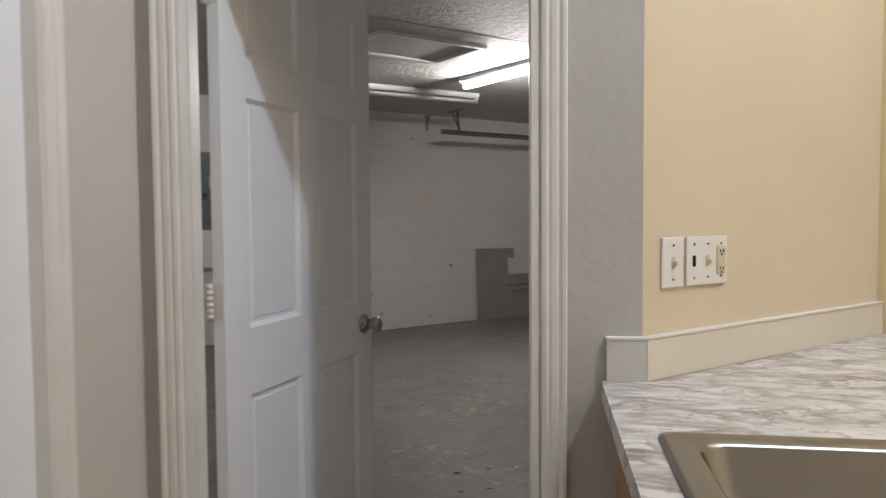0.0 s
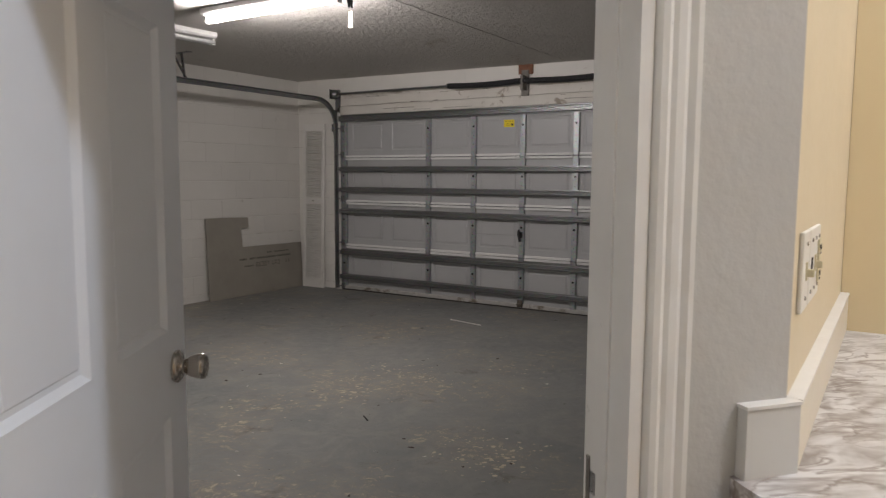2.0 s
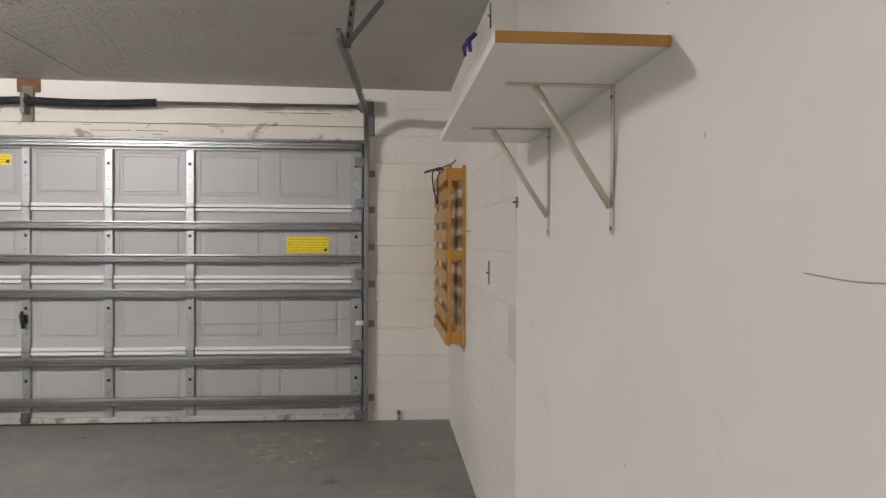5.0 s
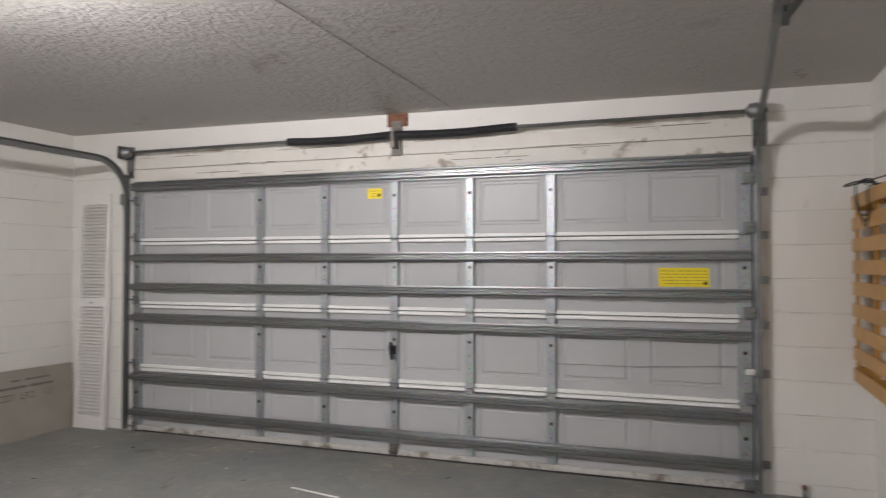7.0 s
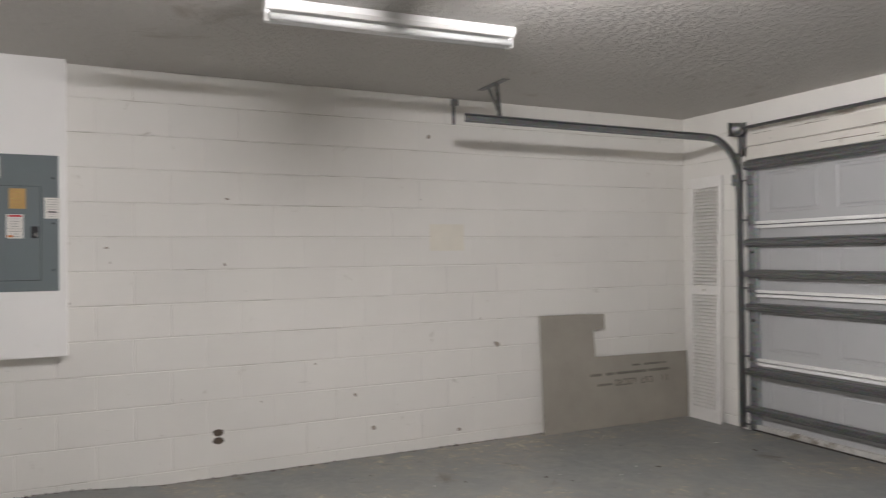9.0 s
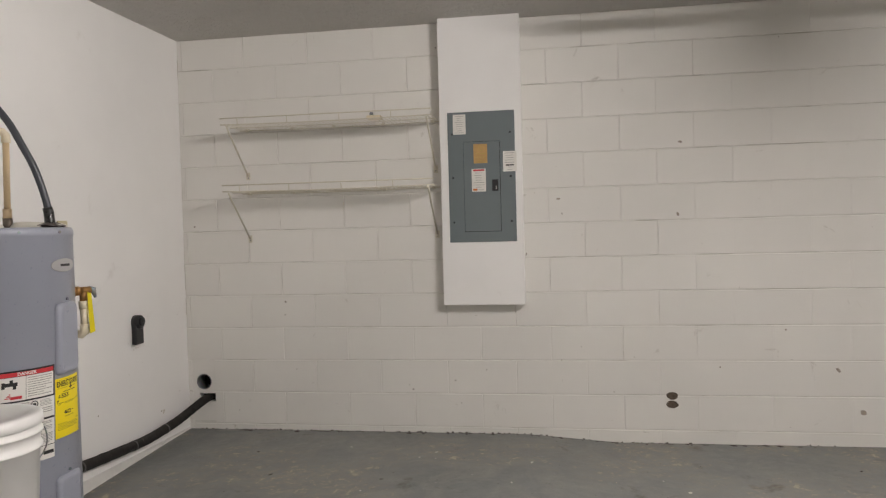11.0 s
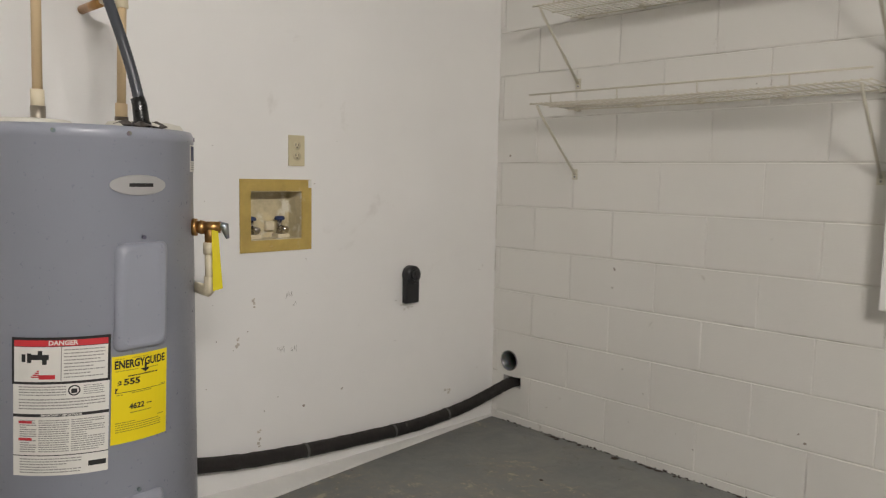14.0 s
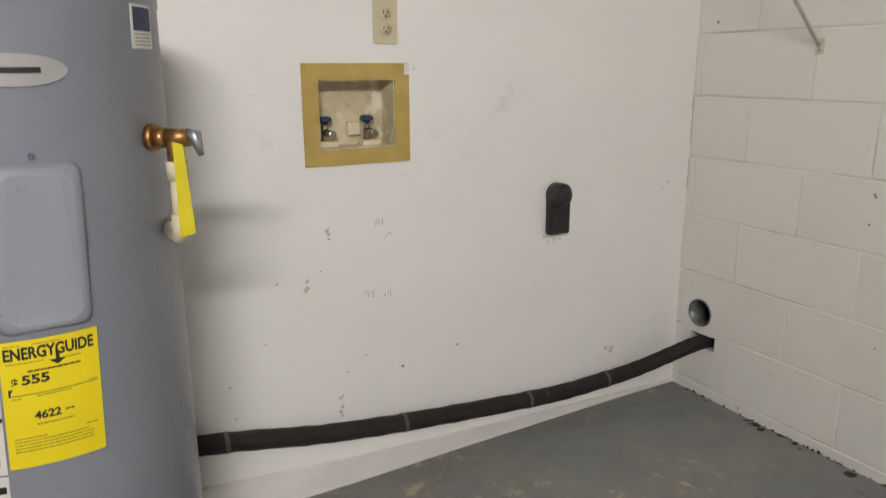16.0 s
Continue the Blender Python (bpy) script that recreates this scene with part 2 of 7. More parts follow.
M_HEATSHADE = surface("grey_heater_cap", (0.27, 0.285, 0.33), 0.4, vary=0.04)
M_CPVC = surface("tan_plastic_pipe", (0.62, 0.47, 0.28), 0.4, vary=0.06)
M_PVCW = surface("cream_plastic_fitting", (0.74, 0.66, 0.48), 0.4, vary=0.05)
M_BRASS = surface("aged_brass", (0.45, 0.25, 0.09), 0.38, 0.9, vary=0.2, scale=30)
M_CHROME = surface("worn_nickel", (0.52, 0.48, 0.43), 0.24, 1.0, vary=0.1)
M_STEEL = nodes_of("brushed_stainless_steel")[0]
M_STEEL.node_tree.nodes["Principled BSDF"].inputs["Base Color"].default_value = (0.29, 0.285, 0.28, 1)
M_STEEL.node_tree.nodes["Principled BSDF"].inputs["Metallic"].default_value = 1.0
M_STEEL.node_tree.nodes["Principled BSDF"].inputs["Roughness"].default_value = 0.26
M_YEL = surface("yellow_label", (0.85, 0.68, 0.01), 0.45, vary=0.03)
M_YELTAG = surface("yellow_tag_paper", (0.66, 0.55, 0.0), 0.5, vary=0.05)
M_INK = surface("black_ink", (0.015, 0.015, 0.014), 0.5, vary=0.1)
M_GREYINK = surface("grey_ink", (0.30, 0.29, 0.27), 0.55, vary=0.1)
M_YINK = surface("faded_ink_on_yellow", (0.42, 0.33, 0.02), 0.5, vary=0.1)
M_RED = surface("red_ink", (0.55, 0.03, 0.04), 0.45, vary=0.06)
M_PAPER = surface("white_label_paper", (0.74, 0.72, 0.67), 0.5, vary=0.04)
M_PANEL = surface("blue_grey_panel_enamel", (0.150, 0.178, 0.185), 0.42, vary=0.05, scale=3)
M_KRAFT = surface("brown_kraft_label", (0.50, 0.31, 0.11), 0.6, vary=0.12, scale=20)
M_BOARD = surface("grey_cement_board", (0.335, 0.31, 0.265), 0.85, vary=0.09, scale=3, grain=150, relief=0.35, dirt=(0.24, 0.22, 0.19), dirt_at=(0.6, 0.75))
M_BOARDINK = surface("faded_board_print", (0.12, 0.11, 0.095), 0.85, vary=0.1)
M_PINE = wood_grain("stained_pine", (0.40, 0.195, 0.03), (0.55, 0.29, 0.058), (6, 6, 6), 0.45, 0.15)
M_OAK = wood_grain("honey_oak", (0.30, 0.13, 0.035), (0.44, 0.21, 0.065), (20, 20, 3), 0.4, 0.2)
M_IVORY = surface("ivory_plastic", (0.62, 0.55, 0.36), 0.4, vary=0.03)
M_WPLATE = surface("white_plastic_plate", (0.82, 0.80, 0.75), 0.35, vary=0.02)
M_OCHRE = surface("ochre_washer_box_frame", (0.50, 0.36, 0.10), 0.5, vary=0.12, scale=14, dirt=(0.62, 0.52, 0.3), dirt_at=(0.6, 0.75), dirt_scale=9)
M_BOXIN = surface("aged_cream_plastic", (0.60, 0.52, 0.33), 0.5, vary=0.2, scale=18, dirt=(0.78, 0.74, 0.62), dirt_at=(0.52, 0.62), dirt_scale=14)
M_BLUEP = surface("blue_valve_handle", (0.03, 0.05, 0.14), 0.4, vary=0.1)
M_WIRE = surface("cream_coated_wire", (0.64, 0.60, 0.49), 0.4, vary=0.06, scale=20)
M_RUST = surface("rusty_wood_plate", (0.20, 0.09, 0.05), 0.8, vary=0.3, scale=25)
M_CONDUIT = surface("dark_grey_conduit", (0.055, 0.06, 0.07), 0.38, vary=0.1)
M_TAPE = surface("black_tape", (0.012, 0.012, 0.012), 0.3, vary=0.2, scale=60, relief=0.4)
M_BUCKET = surface("white_bucket_plastic", (0.78, 0.77, 0.74), 0.35, vary=0.03)
M_INSUL = surface("aged_foam_collar", (0.68, 0.66, 0.58), 0.6, vary=0.1)
M_MARBLE = marble_laminate()
M_RUBBER = surface("dark_weather_rubber", (0.05, 0.045, 0.04), 0.7, vary=0.3)
M_HOLE = surface("dark_cavity", (0.02, 0.018, 0.016), 0.9, vary=0.2)
M_BRKT = surface("cream_painted_bracket", (0.66, 0.62, 0.50), 0.45, vary=0.06)
M_PURPLE = surface("purple_clip", (0.07, 0.04, 0.2), 0.5, vary=0.1)
M_TUBEOFF = surface("white_glass_tube", (0.85, 0.86, 0.85), 0.15, vary=0.01)
M_GLOW = glowing("fluorescent_glow", (1.0, 0.925, 0.90), TUBE)
M_GLASS = surface("clear_knob_grey", (0.25, 0.25, 0.26), 0.2, vary=0.1)


# ---- mesh helpers ----
def block(bm, a, b, bev=0.0, mat=0, m=None):
    """A box between two corners, with bevelled edges."""
    lo = [min(p, q) for p, q in zip(a, b)]
    hi = [max(p, q) for p, q in zip(a, b)]
    size = [q - p for p, q in zip(lo, hi)]
    t = bmesh.new()
    bmesh.ops.create_cube(t, size=1.0)
    bmesh.ops.scale(t, vec=size, verts=t.verts)
    bmesh.ops.translate(t, vec=[(p + q) / 2 for p, q in zip(lo, hi)], verts=t.verts)
    if bev:
        bmesh.ops.bevel(t, geom=t.edges[:], offset=min(bev, min(size) * 0.45), segments=2, profile=0.6, affect="EDGES")
    merge(bm, t, mat, m)


def merge(bm, t, mat=0, m=None):
    if m is not None:
        bmesh.ops.transform(t, matrix=m, verts=t.verts)
    me = bpy.data.meshes.new("tmp")
    for f in t.faces:
        f.material_index = mat
    t.to_mesh(me)
    t.free()
    bm.from_mesh(me)
    bpy.data.meshes.remove(me)


def tube(bm, pts, r, seg=10, cap=True, mat=0):
    """A round bar along points; r is one radius or one per point."""
    pts = [Vector(p) for p in pts]
    rs = r if isinstance(r, (list, tuple)) else [r] * len(pts)
    rings, ref = [], None
    for i, p in enumerate(pts):
        d = (pts[min(i + 1, len(pts) - 1)] - pts[max(i - 1, 0)]).normalized()
        if ref is None:
            ref = d.orthogonal().normalized()
        ref = (ref - d * ref.dot(d)).normalized()
        side = d.cross(ref)
        rings.append([bm.verts.new(p + (ref * math.cos(k * math.tau / seg) + side * math.sin(k * math.tau / seg)) * rs[i]) for k in range(seg)])
    for a, b in zip(rings, rings[1:]):
        for k in range(seg):
            f = bm.faces.new((a[k], a[(k + 1) % seg], b[(k + 1) % seg], b[k]))
            f.smooth, f.material_index = True, mat
    if cap:
        for ring in (rings[0][::-1], rings[-1]):
            bm.faces.new(ring).material_index = mat


def lathe(bm, profile, seg=32, m=None, smooth=True):
    """A surface turned about z from (radius, height) pairs."""
    t = bmesh.new()
    rings = []
    for r, z in profile:
        rings.append([t.verts.new((r * math.cos(k * math.tau / seg), r * math.sin(k * math.tau / seg), z)) for k in range(seg)] if r > 1e-6 else [t.verts.new((0, 0, z))])
    for a, b in zip(rings, rings[1:]):
        for k in range(seg):
            q = [a[k % len(a)], a[(k + 1) % len(a)], b[(k + 1) % len(b)], b[k % len(b)]]
            q = list(dict.fromkeys(q))
            if len(q) > 2:
                t.faces.new(q).smooth = smooth
    merge(bm, t, 0, m)


def extrude_profile(bm, profile, a, b, up=(0, 0, 1), mat=0):
    """A closed (out, up) profile swept in a straight line from a to b; out is up x line."""
    a, b, up = Vector(a), Vector(b), Vector(up)
    out = up.cross((b - a).normalized())
    r0 = [bm.verts.new(a + out * p + up * q) for p, q in profile]
    r1 = [bm.verts.new(b + out * p + up * q) for p, q in profile]
    k = len(profile)
    for i in range(k):
        bm.faces.new((r0[i], r0[(i + 1) % k], r1[(i + 1) % k], r1[i])).material_index = mat
    bm.faces.new(r0[::-1])
    bm.faces.new(r1)


def arc(c, r, a0, a1, steps, fx, fz):
    """Points on an arc about c in the plane of the unit vectors fx and fz."""
    c, fx, fz = Vector(c), Vector(fx), Vector(fz)
    return [c + fx * (r * math.cos(a0 + (a1 - a0) * i / steps)) + fz * (r * math.sin(a0 + (a1 - a0) * i / steps)) for i in range(steps + 1)]


def finish(name, bm, mats):
    bmesh.ops.recalc_face_normals(bm, faces=bm.faces)
    me = bpy.data.meshes.new(name)
    bm.to_mesh(me)
    bm.free()
    for m in (mats if isinstance(mats, (list, tuple)) else [mats]):
        me.materials.append(m)
    return me


def part(name, bm, material, parent=None, label=""):
    """One mesh object under a thing or a part."""
    ob = new(name, finish(name, bm, material))
    if parent:
        ob.parent = parent
    if label:
        ob["label"] = label
    return ob


def thing(name, label, category, group="", at=None):
    ob = new(name)
    ob.empty_display_size = 0.05
    if at is not None:
        ob.matrix_world = at
    return tagged(ob, label, category, group)


def setting(name, bm, material, label, category):
    return tagged(part(name, bm, material), label, category, "", "structure")


def boxed(a, b, bev=0.0):
    bm = bmesh.new()
    block(bm, a, b, bev)
    return bm


def rod(a, b, r, seg=10):
    bm = bmesh.new()
    tube(bm, [a, b], r, seg)
    return bm


def rebase(ob, place):
    """Puts a thing's Empty at its base while its parts stay where they are."""
    ob.matrix_world = Matrix.Translation(place)
    for c in ob.children:
        c.matrix_parent_inverse = Matrix.Translation(-Vector(place))


# ---- structure: garage shell ----
SX0 = wall_x(YS, NG)
bm = bmesh.new()
prof = [(XW - 0.2, HIGH), (2.66, HIGH), (3.18, LOW), (XS + 0.3, LOW)]
y0, y1 = YS - 1.2, YN + 0.2
top = [[bm.verts.new((x, y, z)) for x, z in prof] for y in (y0, y1)]
low = [[bm.verts.new((x, y, -0.2)) for x, z in prof] for y in (y0, y1)]
for i in range(3):
    bm.faces.new((top[0][i], top[0][i + 1], top[1][i + 1], top[1][i]))
    bm.faces.new((low[0][i], low[1][i], low[1][i + 1], low[0][i + 1]))
    for k in (0, 1):
        bm.faces.new((top[k][i], low[k][i], low[k][i + 1], top[k][i + 1]))
for i in (0, 3):
    bm.faces.new((top[0][i], top[1][i], low[1][i], low[0][i]))
setting("floor", bm, M_FLOOR, "worn grey painted concrete garage floor with bare patches", "floor")

SLOPE = 0.009                # the ceiling drops a little towards the south


def zc(y):
    return ZC - SLOPE * (YN - y)


bm = bmesh.new()
ga, gb = un(U.dot(Vector((SX0, YS, 0)) - O), NG - 0.04), un(U.dot(Vector((XW, wall_y(XW, NG), 0)) - O), NG - 0.04)
rim = [(ga.x, YS - 0.06), (XS + 0.1, YS - 0.06), (XS + 0.1, YN + 0.1), (XW - 0.06, YN + 0.1), (XW - 0.06, gb.y), (gb.x, gb.y), (ga.x, ga.y)]
lo = [bm.verts.new((x, y, ZC)) for x, y in rim]
hi = [bm.verts.new((x, y, ZC + 0.15)) for x, y in rim]
bm.faces.new(lo)
bm.faces.new(hi)
for i in range(len(rim)):
    bm.faces.new((lo[i], lo[(i + 1) % len(rim)], hi[(i + 1) % len(rim)], hi[i]))
# taped board seam
block(bm, (2.0, 4.17, ZC - 0.003), (XS, 4.185, ZC + 0.01))
for v in bm.verts:
    v.co.z -= SLOPE * (YN - v.co.y)
setting("ceiling", bm, M_CEIL, "textured off-white plaster garage ceiling with faint stains", "ceiling")

COURSE, BLOCK, FIRST = 0.2083, 0.424, 0.058


def block_wall(name, label, a, along, out, length, z0, z1, phase, holes=(), first=FIRST, deep=0.0045, joint=None, open_to=99.0):
    """A painted block wall: a mortar core whose face lies 4 mm behind the blocks, each block a piece of its own."""
    a, along, out = Vector(a), Vector(along), Vector(out)
    core = bmesh.new()
    for s0, s1, q0, q1 in split_wall(length, z0, z1, holes):
        p, q = a + along * s0 - out * deep, a + along * s1 - out * 0.2
        block(core, (p.x, p.y, q0), (q.x, q.y, q1))
    wall = setting(name, core, joint or M_JOINT, label, "wall")
    meshes = {}
    row = 0
    z = first - COURSE
    while z < z1:
        lo, hi = max(z, z0) + 0.0021, min(z + COURSE, z1) - 0.0021
        s = (phase if row % 2 else phase - BLOCK / 2) % BLOCK - BLOCK
        while s < length and hi - lo > 0.01:
            wide = s + BLOCK / 2 < open_to
            slit = 0.0015 if wide else 0.0012 if math.sin(7.7 * s + 3.9 * row) > 0.75 else 0.0002
            spans = [(max(s, 0) + slit, min(s + BLOCK, length) - (0.0015 if wide else 0.0002))]
            for h0, h1, g0, g1 in holes:
                if g0 < hi - 0.02 and g1 > lo + 0.02:
                    spans = [r for b0, b1 in spans for r in ((b0, min(b1, h0)), (max(b0, h1), b1))]
            for b0, b1 in spans:
                if b1 - b0 > 0.015:
                    key = (round(b1 - b0, 3), round(hi - lo, 3), 0.0022 if wide else 0.0004)
                    if key not in meshes:
                        meshes[key] = piece_mesh(*key)
                    ob = new("block", meshes[key])
                    ob.parent = wall
                    turn = Matrix((( along.x, -out.x, 0), (along.y, -out.y, 0), (0, 0, 1))).to_4x4()
                    wob = 0.0008 * math.sin(17.3 * s + 5.1 * row)
                    ob.matrix_basis = Matrix.Translation(a + along * b0 + out * wob + Vector((0, 0, lo))) @ turn
            s += BLOCK
        z += COURSE
        row += 1
    return wall


def split_wall(length, z0, z1, holes):
    """Rectangles (s0, s1, z0, z1) that fill a wall but for its holes."""
    cuts = sorted({0.0, length, *(h for o in holes for h in o[:2])})
    out = []
    for s0, s1 in zip(cuts, cuts[1:]):
        zs = z0
        for h in sorted((o for o in holes if o[0] <= s0 + 1e-6 and o[1] >= s1 - 1e-6), key=lambda o: o[2]):
            if h[2] > zs:
                out.append((s0, s1, zs, h[2]))
            zs = h[3]
        if zs < z1:
            out.append((s0, s1, zs, z1))
    return out


def piece_mesh(w, h, k):
    """One block face: y into the wall, front at y = 0, edges eased."""
    e = 0.0030
    me = bpy.data.meshes.new("block")
    v = [(0, 0.02, 0), (w, 0.02, 0), (w, 0.02, h), (0, 0.02, h), (0, e, 0), (w, e, 0), (w, e, h), (0, e, h), (k, 0, e), (w - k, 0, e), (w - k, 0, h - e), (k, 0, h - e)]
    f = [(8, 9, 10, 11)]
    for i in range(4):
        j = (i + 1) % 4
        f += [(i, j, 4 + j, 4 + i), (4 + i, 4 + j, 8 + j, 8 + i)]
    me.from_pydata(v, [], f)
    me.materials.append(M_BLOCK)
    return me


# west wall: drywall with the washer box opening
WB = (6.411, 6.632, 0.985, 1.168)
bm = bmesh.new()
WY0 = wall_y(XW, NG) - 0.12
for s0, s1, q0, q1 in split_wall(YN + 0.2 - WY0, -0.1, ZC, [(WB[0] - WY0, WB[1] - WY0, WB[2], WB[3])]):
    block(bm, (XW - 0.14, WY0 + s0, q0), (XW, WY0 + s1, q1))
setting("wall_west", bm, M_DRY, "smooth white painted drywall, scuffed low down", "wall")
# low curb at its foot
bm = bmesh.new()
ys = [WY0 + 0.2, 4.6, 5.6, 6.1, 6.45, 6.8, 7.26, 7.55, YN - 0.001]
hs = [0.12, 0.12, 0.11, 0.085, 0.062, 0.052, 0.042, 0.038, 0.036]
ws = [0.10, 0.10, 0.10, 0.095, 0.080, 0.056, 0.030, 0.014, 0.008]
for k in range(len(ys) - 1):
    v = []
    for y, h, w in ((ys[k], hs[k], ws[k]), (ys[k + 1], hs[k + 1], ws[k + 1])):
        v.append([bm.verts.new(c) for c in ((XW - 0.01, y, 0), (XW + w, y, 0), (XW + w - 0.003, y, HIGH + 0.008), (XW + 0.012, y, h - 0.004), (XW - 0.01, y, h))])
    for i in range(5):
        bm.faces.new((v[0][i], v[0][(i + 1) % 5], v[1][(i + 1) % 5], v[1][i]))
setting("baseboard", bm, M_TRIM, "rough white painted concrete curb along the wall foot", "baseboard")

# south wall: drywall near the house door, block wall beyond
SX0 = wall_x(YS, NG)
setting("wall_south_drywall", boxed((SX0 + 0.005, YS - 0.09, -0.1), (4.60, YS, ZC)), M_DRY, "white painted drywall with scuffs and a scratch", "wall")

# east wall above and beside the overhead door
DOOR_Y0, DOOR_Y1, DOOR_Z = 2.21, 7.09, 2.115
bm = boxed((XS - 0.012, DOOR_Y0 - 0.05, DOOR_Z - 0.012), (XS + 0.15, DOOR_Y1 + 0.05, 2.205), 0.006)
setting("header_trim", bm, M_HEADER, "cracked white painted header board above the door", "trim")
bm = boxed((XS - 0.006, DOOR_Y0 - 0.05, 2.209), (XS + 0.15, DOOR_Y1 + 0.05, 2.315), 0.005)
setting("upper_header_trim", bm, M_HEADER, "white painted upper header board with cracks", "trim")
for nm, ya, yb in (("door_jamb_south", DOOR_Y0 - 0.10, DOOR_Y0 - 0.012), ("door_jamb_north", DOOR_Y1 + 0.012, DOOR_Y1 + 0.10)):
    setting(nm, boxed((XS - 0.02, ya, -0.05), (XS + 0.1, yb, DOOR_Z + 0.02), 0.004), M_TRIM, "white painted wooden jamb of the overhead door", "trim")

# angled wall with the house door
bm = bmesh.new()
GU0, GU1 = (U.dot(Vector((SX0, YS, 0)) - O)), U.dot(Vector((XW, wall_y(XW, NG), 0)) - O)
for u0, u1, q0, q1 in ((-0.105, U0, -0.1, ZC), (U1, 1.12, -0.1, ZC), (U0, U1, HEAD, ZC)):
    c = [un(u0, NK + 0.002), un(u1, NK + 0.002), un(u1, NG), un(u0, NG)]
    lo = [bm.verts.new((p.x, p.y, q0)) for p in c]
    hi = [bm.verts.new((p.x, p.y, q1)) for p in c]
    bm.faces.new(lo[::-1])
    bm.faces.new(hi)
    for i in range(4):
        bm.faces.new((lo[i], lo[(i + 1) % 4], hi[(i + 1) % 4], hi[i]))
# fill to the two garage corners
for ua, ub in ((GU0 - 0.02, -0.105), (1.12, GU1 + 0.02)):
    c = [un(ua, NG - 0.05), un(ub, NG - 0.05), un(ub, NG), un(ua, NG)]
    lo = [bm.verts.new((p.x, p.y, -0.1)) for p in c]
    hi = [bm.verts.new((p.x, p.y, ZC)) for p in c]
    bm.faces.new(lo[::-1])
    bm.faces.new(hi)
    for i in range(4):
        bm.faces.new((lo[i], lo[(i + 1) % 4], hi[(i + 1) % 4], hi[i]))
setting("wall_angled", bm, M_DRY, "white painted garage side of the angled house wall", "wall")

# ---- structure: kitchen shell ----
def slab_un(bm, u0, u1, n0, n1, z0, z1):
    c = [un(u0, n0), un(u1, n0), un(u1, n1), un(u0, n1)]
    lo = [bm.verts.new((p.x, p.y, z0)) for p in c]
    hi = [bm.verts.new((p.x, p.y, z1)) for p in c]
    bm.faces.new(lo[::-1])
    bm.faces.new(hi)
    for i in range(4):
        bm.faces.new((lo[i], lo[(i + 1) % 4], hi[(i + 1) % 4], hi[i]))


KC = Vector((1.638, 1.442, 0))     # corner between the grey wall and the cream wall
KUC = U.dot(KC - O)
KZ = 3.85
bm = bmesh.new()
slab_un(bm, KUC, U0, NK - 0.012, NK, -0.05, KZ)
slab_un(bm, U1, 1.007, NK - 0.012, NK, -0.05, KZ)
slab_un(bm, U0, U1, NK - 0.012, NK, HEAD, KZ)
setting("wall_kitchen_grey", bm, M_KGREY, "grey-white orange-peel textured kitchen wall", "wall")
bm = boxed((KC.x, KC.y, -0.05), (2.72, KC.y + 0.09, KZ))
setting("wall_kitchen_cream", bm, M_KCREAM, "smooth cream painted wall behind the counter", "wall")
bm = boxed((2.70, -2.6, -0.05), (2.80, KC.y - 0.001, KZ))
setting("wall_kitchen_side", bm, M_KYEL, "yellow-cream painted kitchen side wall", "wall")
bm = bmesh.new()
for n0, n1, q0, q1 in ((-3.2, 1.01, -0.05, KZ), (1.83, NK - 0.013, -0.05, KZ), (1.01, 1.83, HEAD, KZ)):
    slab_un(bm, 1.008, 1.15, n0, n1, q0, q1)
setting("wall_hall", bm, M_HALL, "beige hall wall beside the garage door, lightened to make up for weak light", "wall")
bm = boxed((-4.2, -2.7, -0.05), (2.9, -2.6, KZ))
setting("wall_kitchen_back", bm, M_KCREAM, "cream back wall of the kitchen", "wall")
bm = bmesh.new()
slab_un(bm, -3.2, 1.15, -3.0, NK + 0.10, HOUSE - 0.03, HOUSE)
setting("floor_house", bm, M_HFLOOR, "tan house floor ending at the garage threshold", "floor")
bm = boxed((-4.2, -2.7, KZ), (2.9, 2.2, KZ + 0.04))
setting("ceiling_kitchen", bm, surface("kitchen_ceiling_paint", (0.78, 0.77, 0.74), 0.7, grain=40, relief=0.4), "white kitchen ceiling", "ceiling")


def casing(bm, u0, u1, z0, z1, n_face, sign, w=0.06):
    """Fluted casing round an opening, on one face of the angled wall."""
    prof = [(0, 0), (0.006, 0.011), (0.014, 0.013), (0.020, 0.0105), (0.026, 0.0135), (0.036, 0.0145), (0.042, 0.0125), (0.050, 0.0175), (0.057, 0.018), (0.060, 0.012), (0.060, 0)]
    for side in (-1, 1):
        edge = u0 if side < 0 else u1
        lo, hi = [], []
        for d, h in prof:
            p = un(edge + side * d, n_face + sign * h)
            lo.append(bm.verts.new((p.x, p.y, z0)))
            hi.append(bm.verts.new((p.x, p.y, z1 + d)))
        for i in range(len(prof) - 1):
            bm.faces.new((lo[i], lo[i + 1], hi[i + 1], hi[i]))
        bm.faces.new(hi)
    lo, hi = [], []
    for d, h in prof:
        a, b = un(u0 - d, n_face + sign * h), un(u1 + d, n_face + sign * h)
        lo.append(bm.verts.new((a.x, a.y, z1 + d)))
        hi.append(bm.verts.new((b.x, b.y, z1 + d)))
    for i in range(len(prof) - 1):
        bm.faces.new((lo[i], lo[i + 1], hi[i + 1], hi[i]))


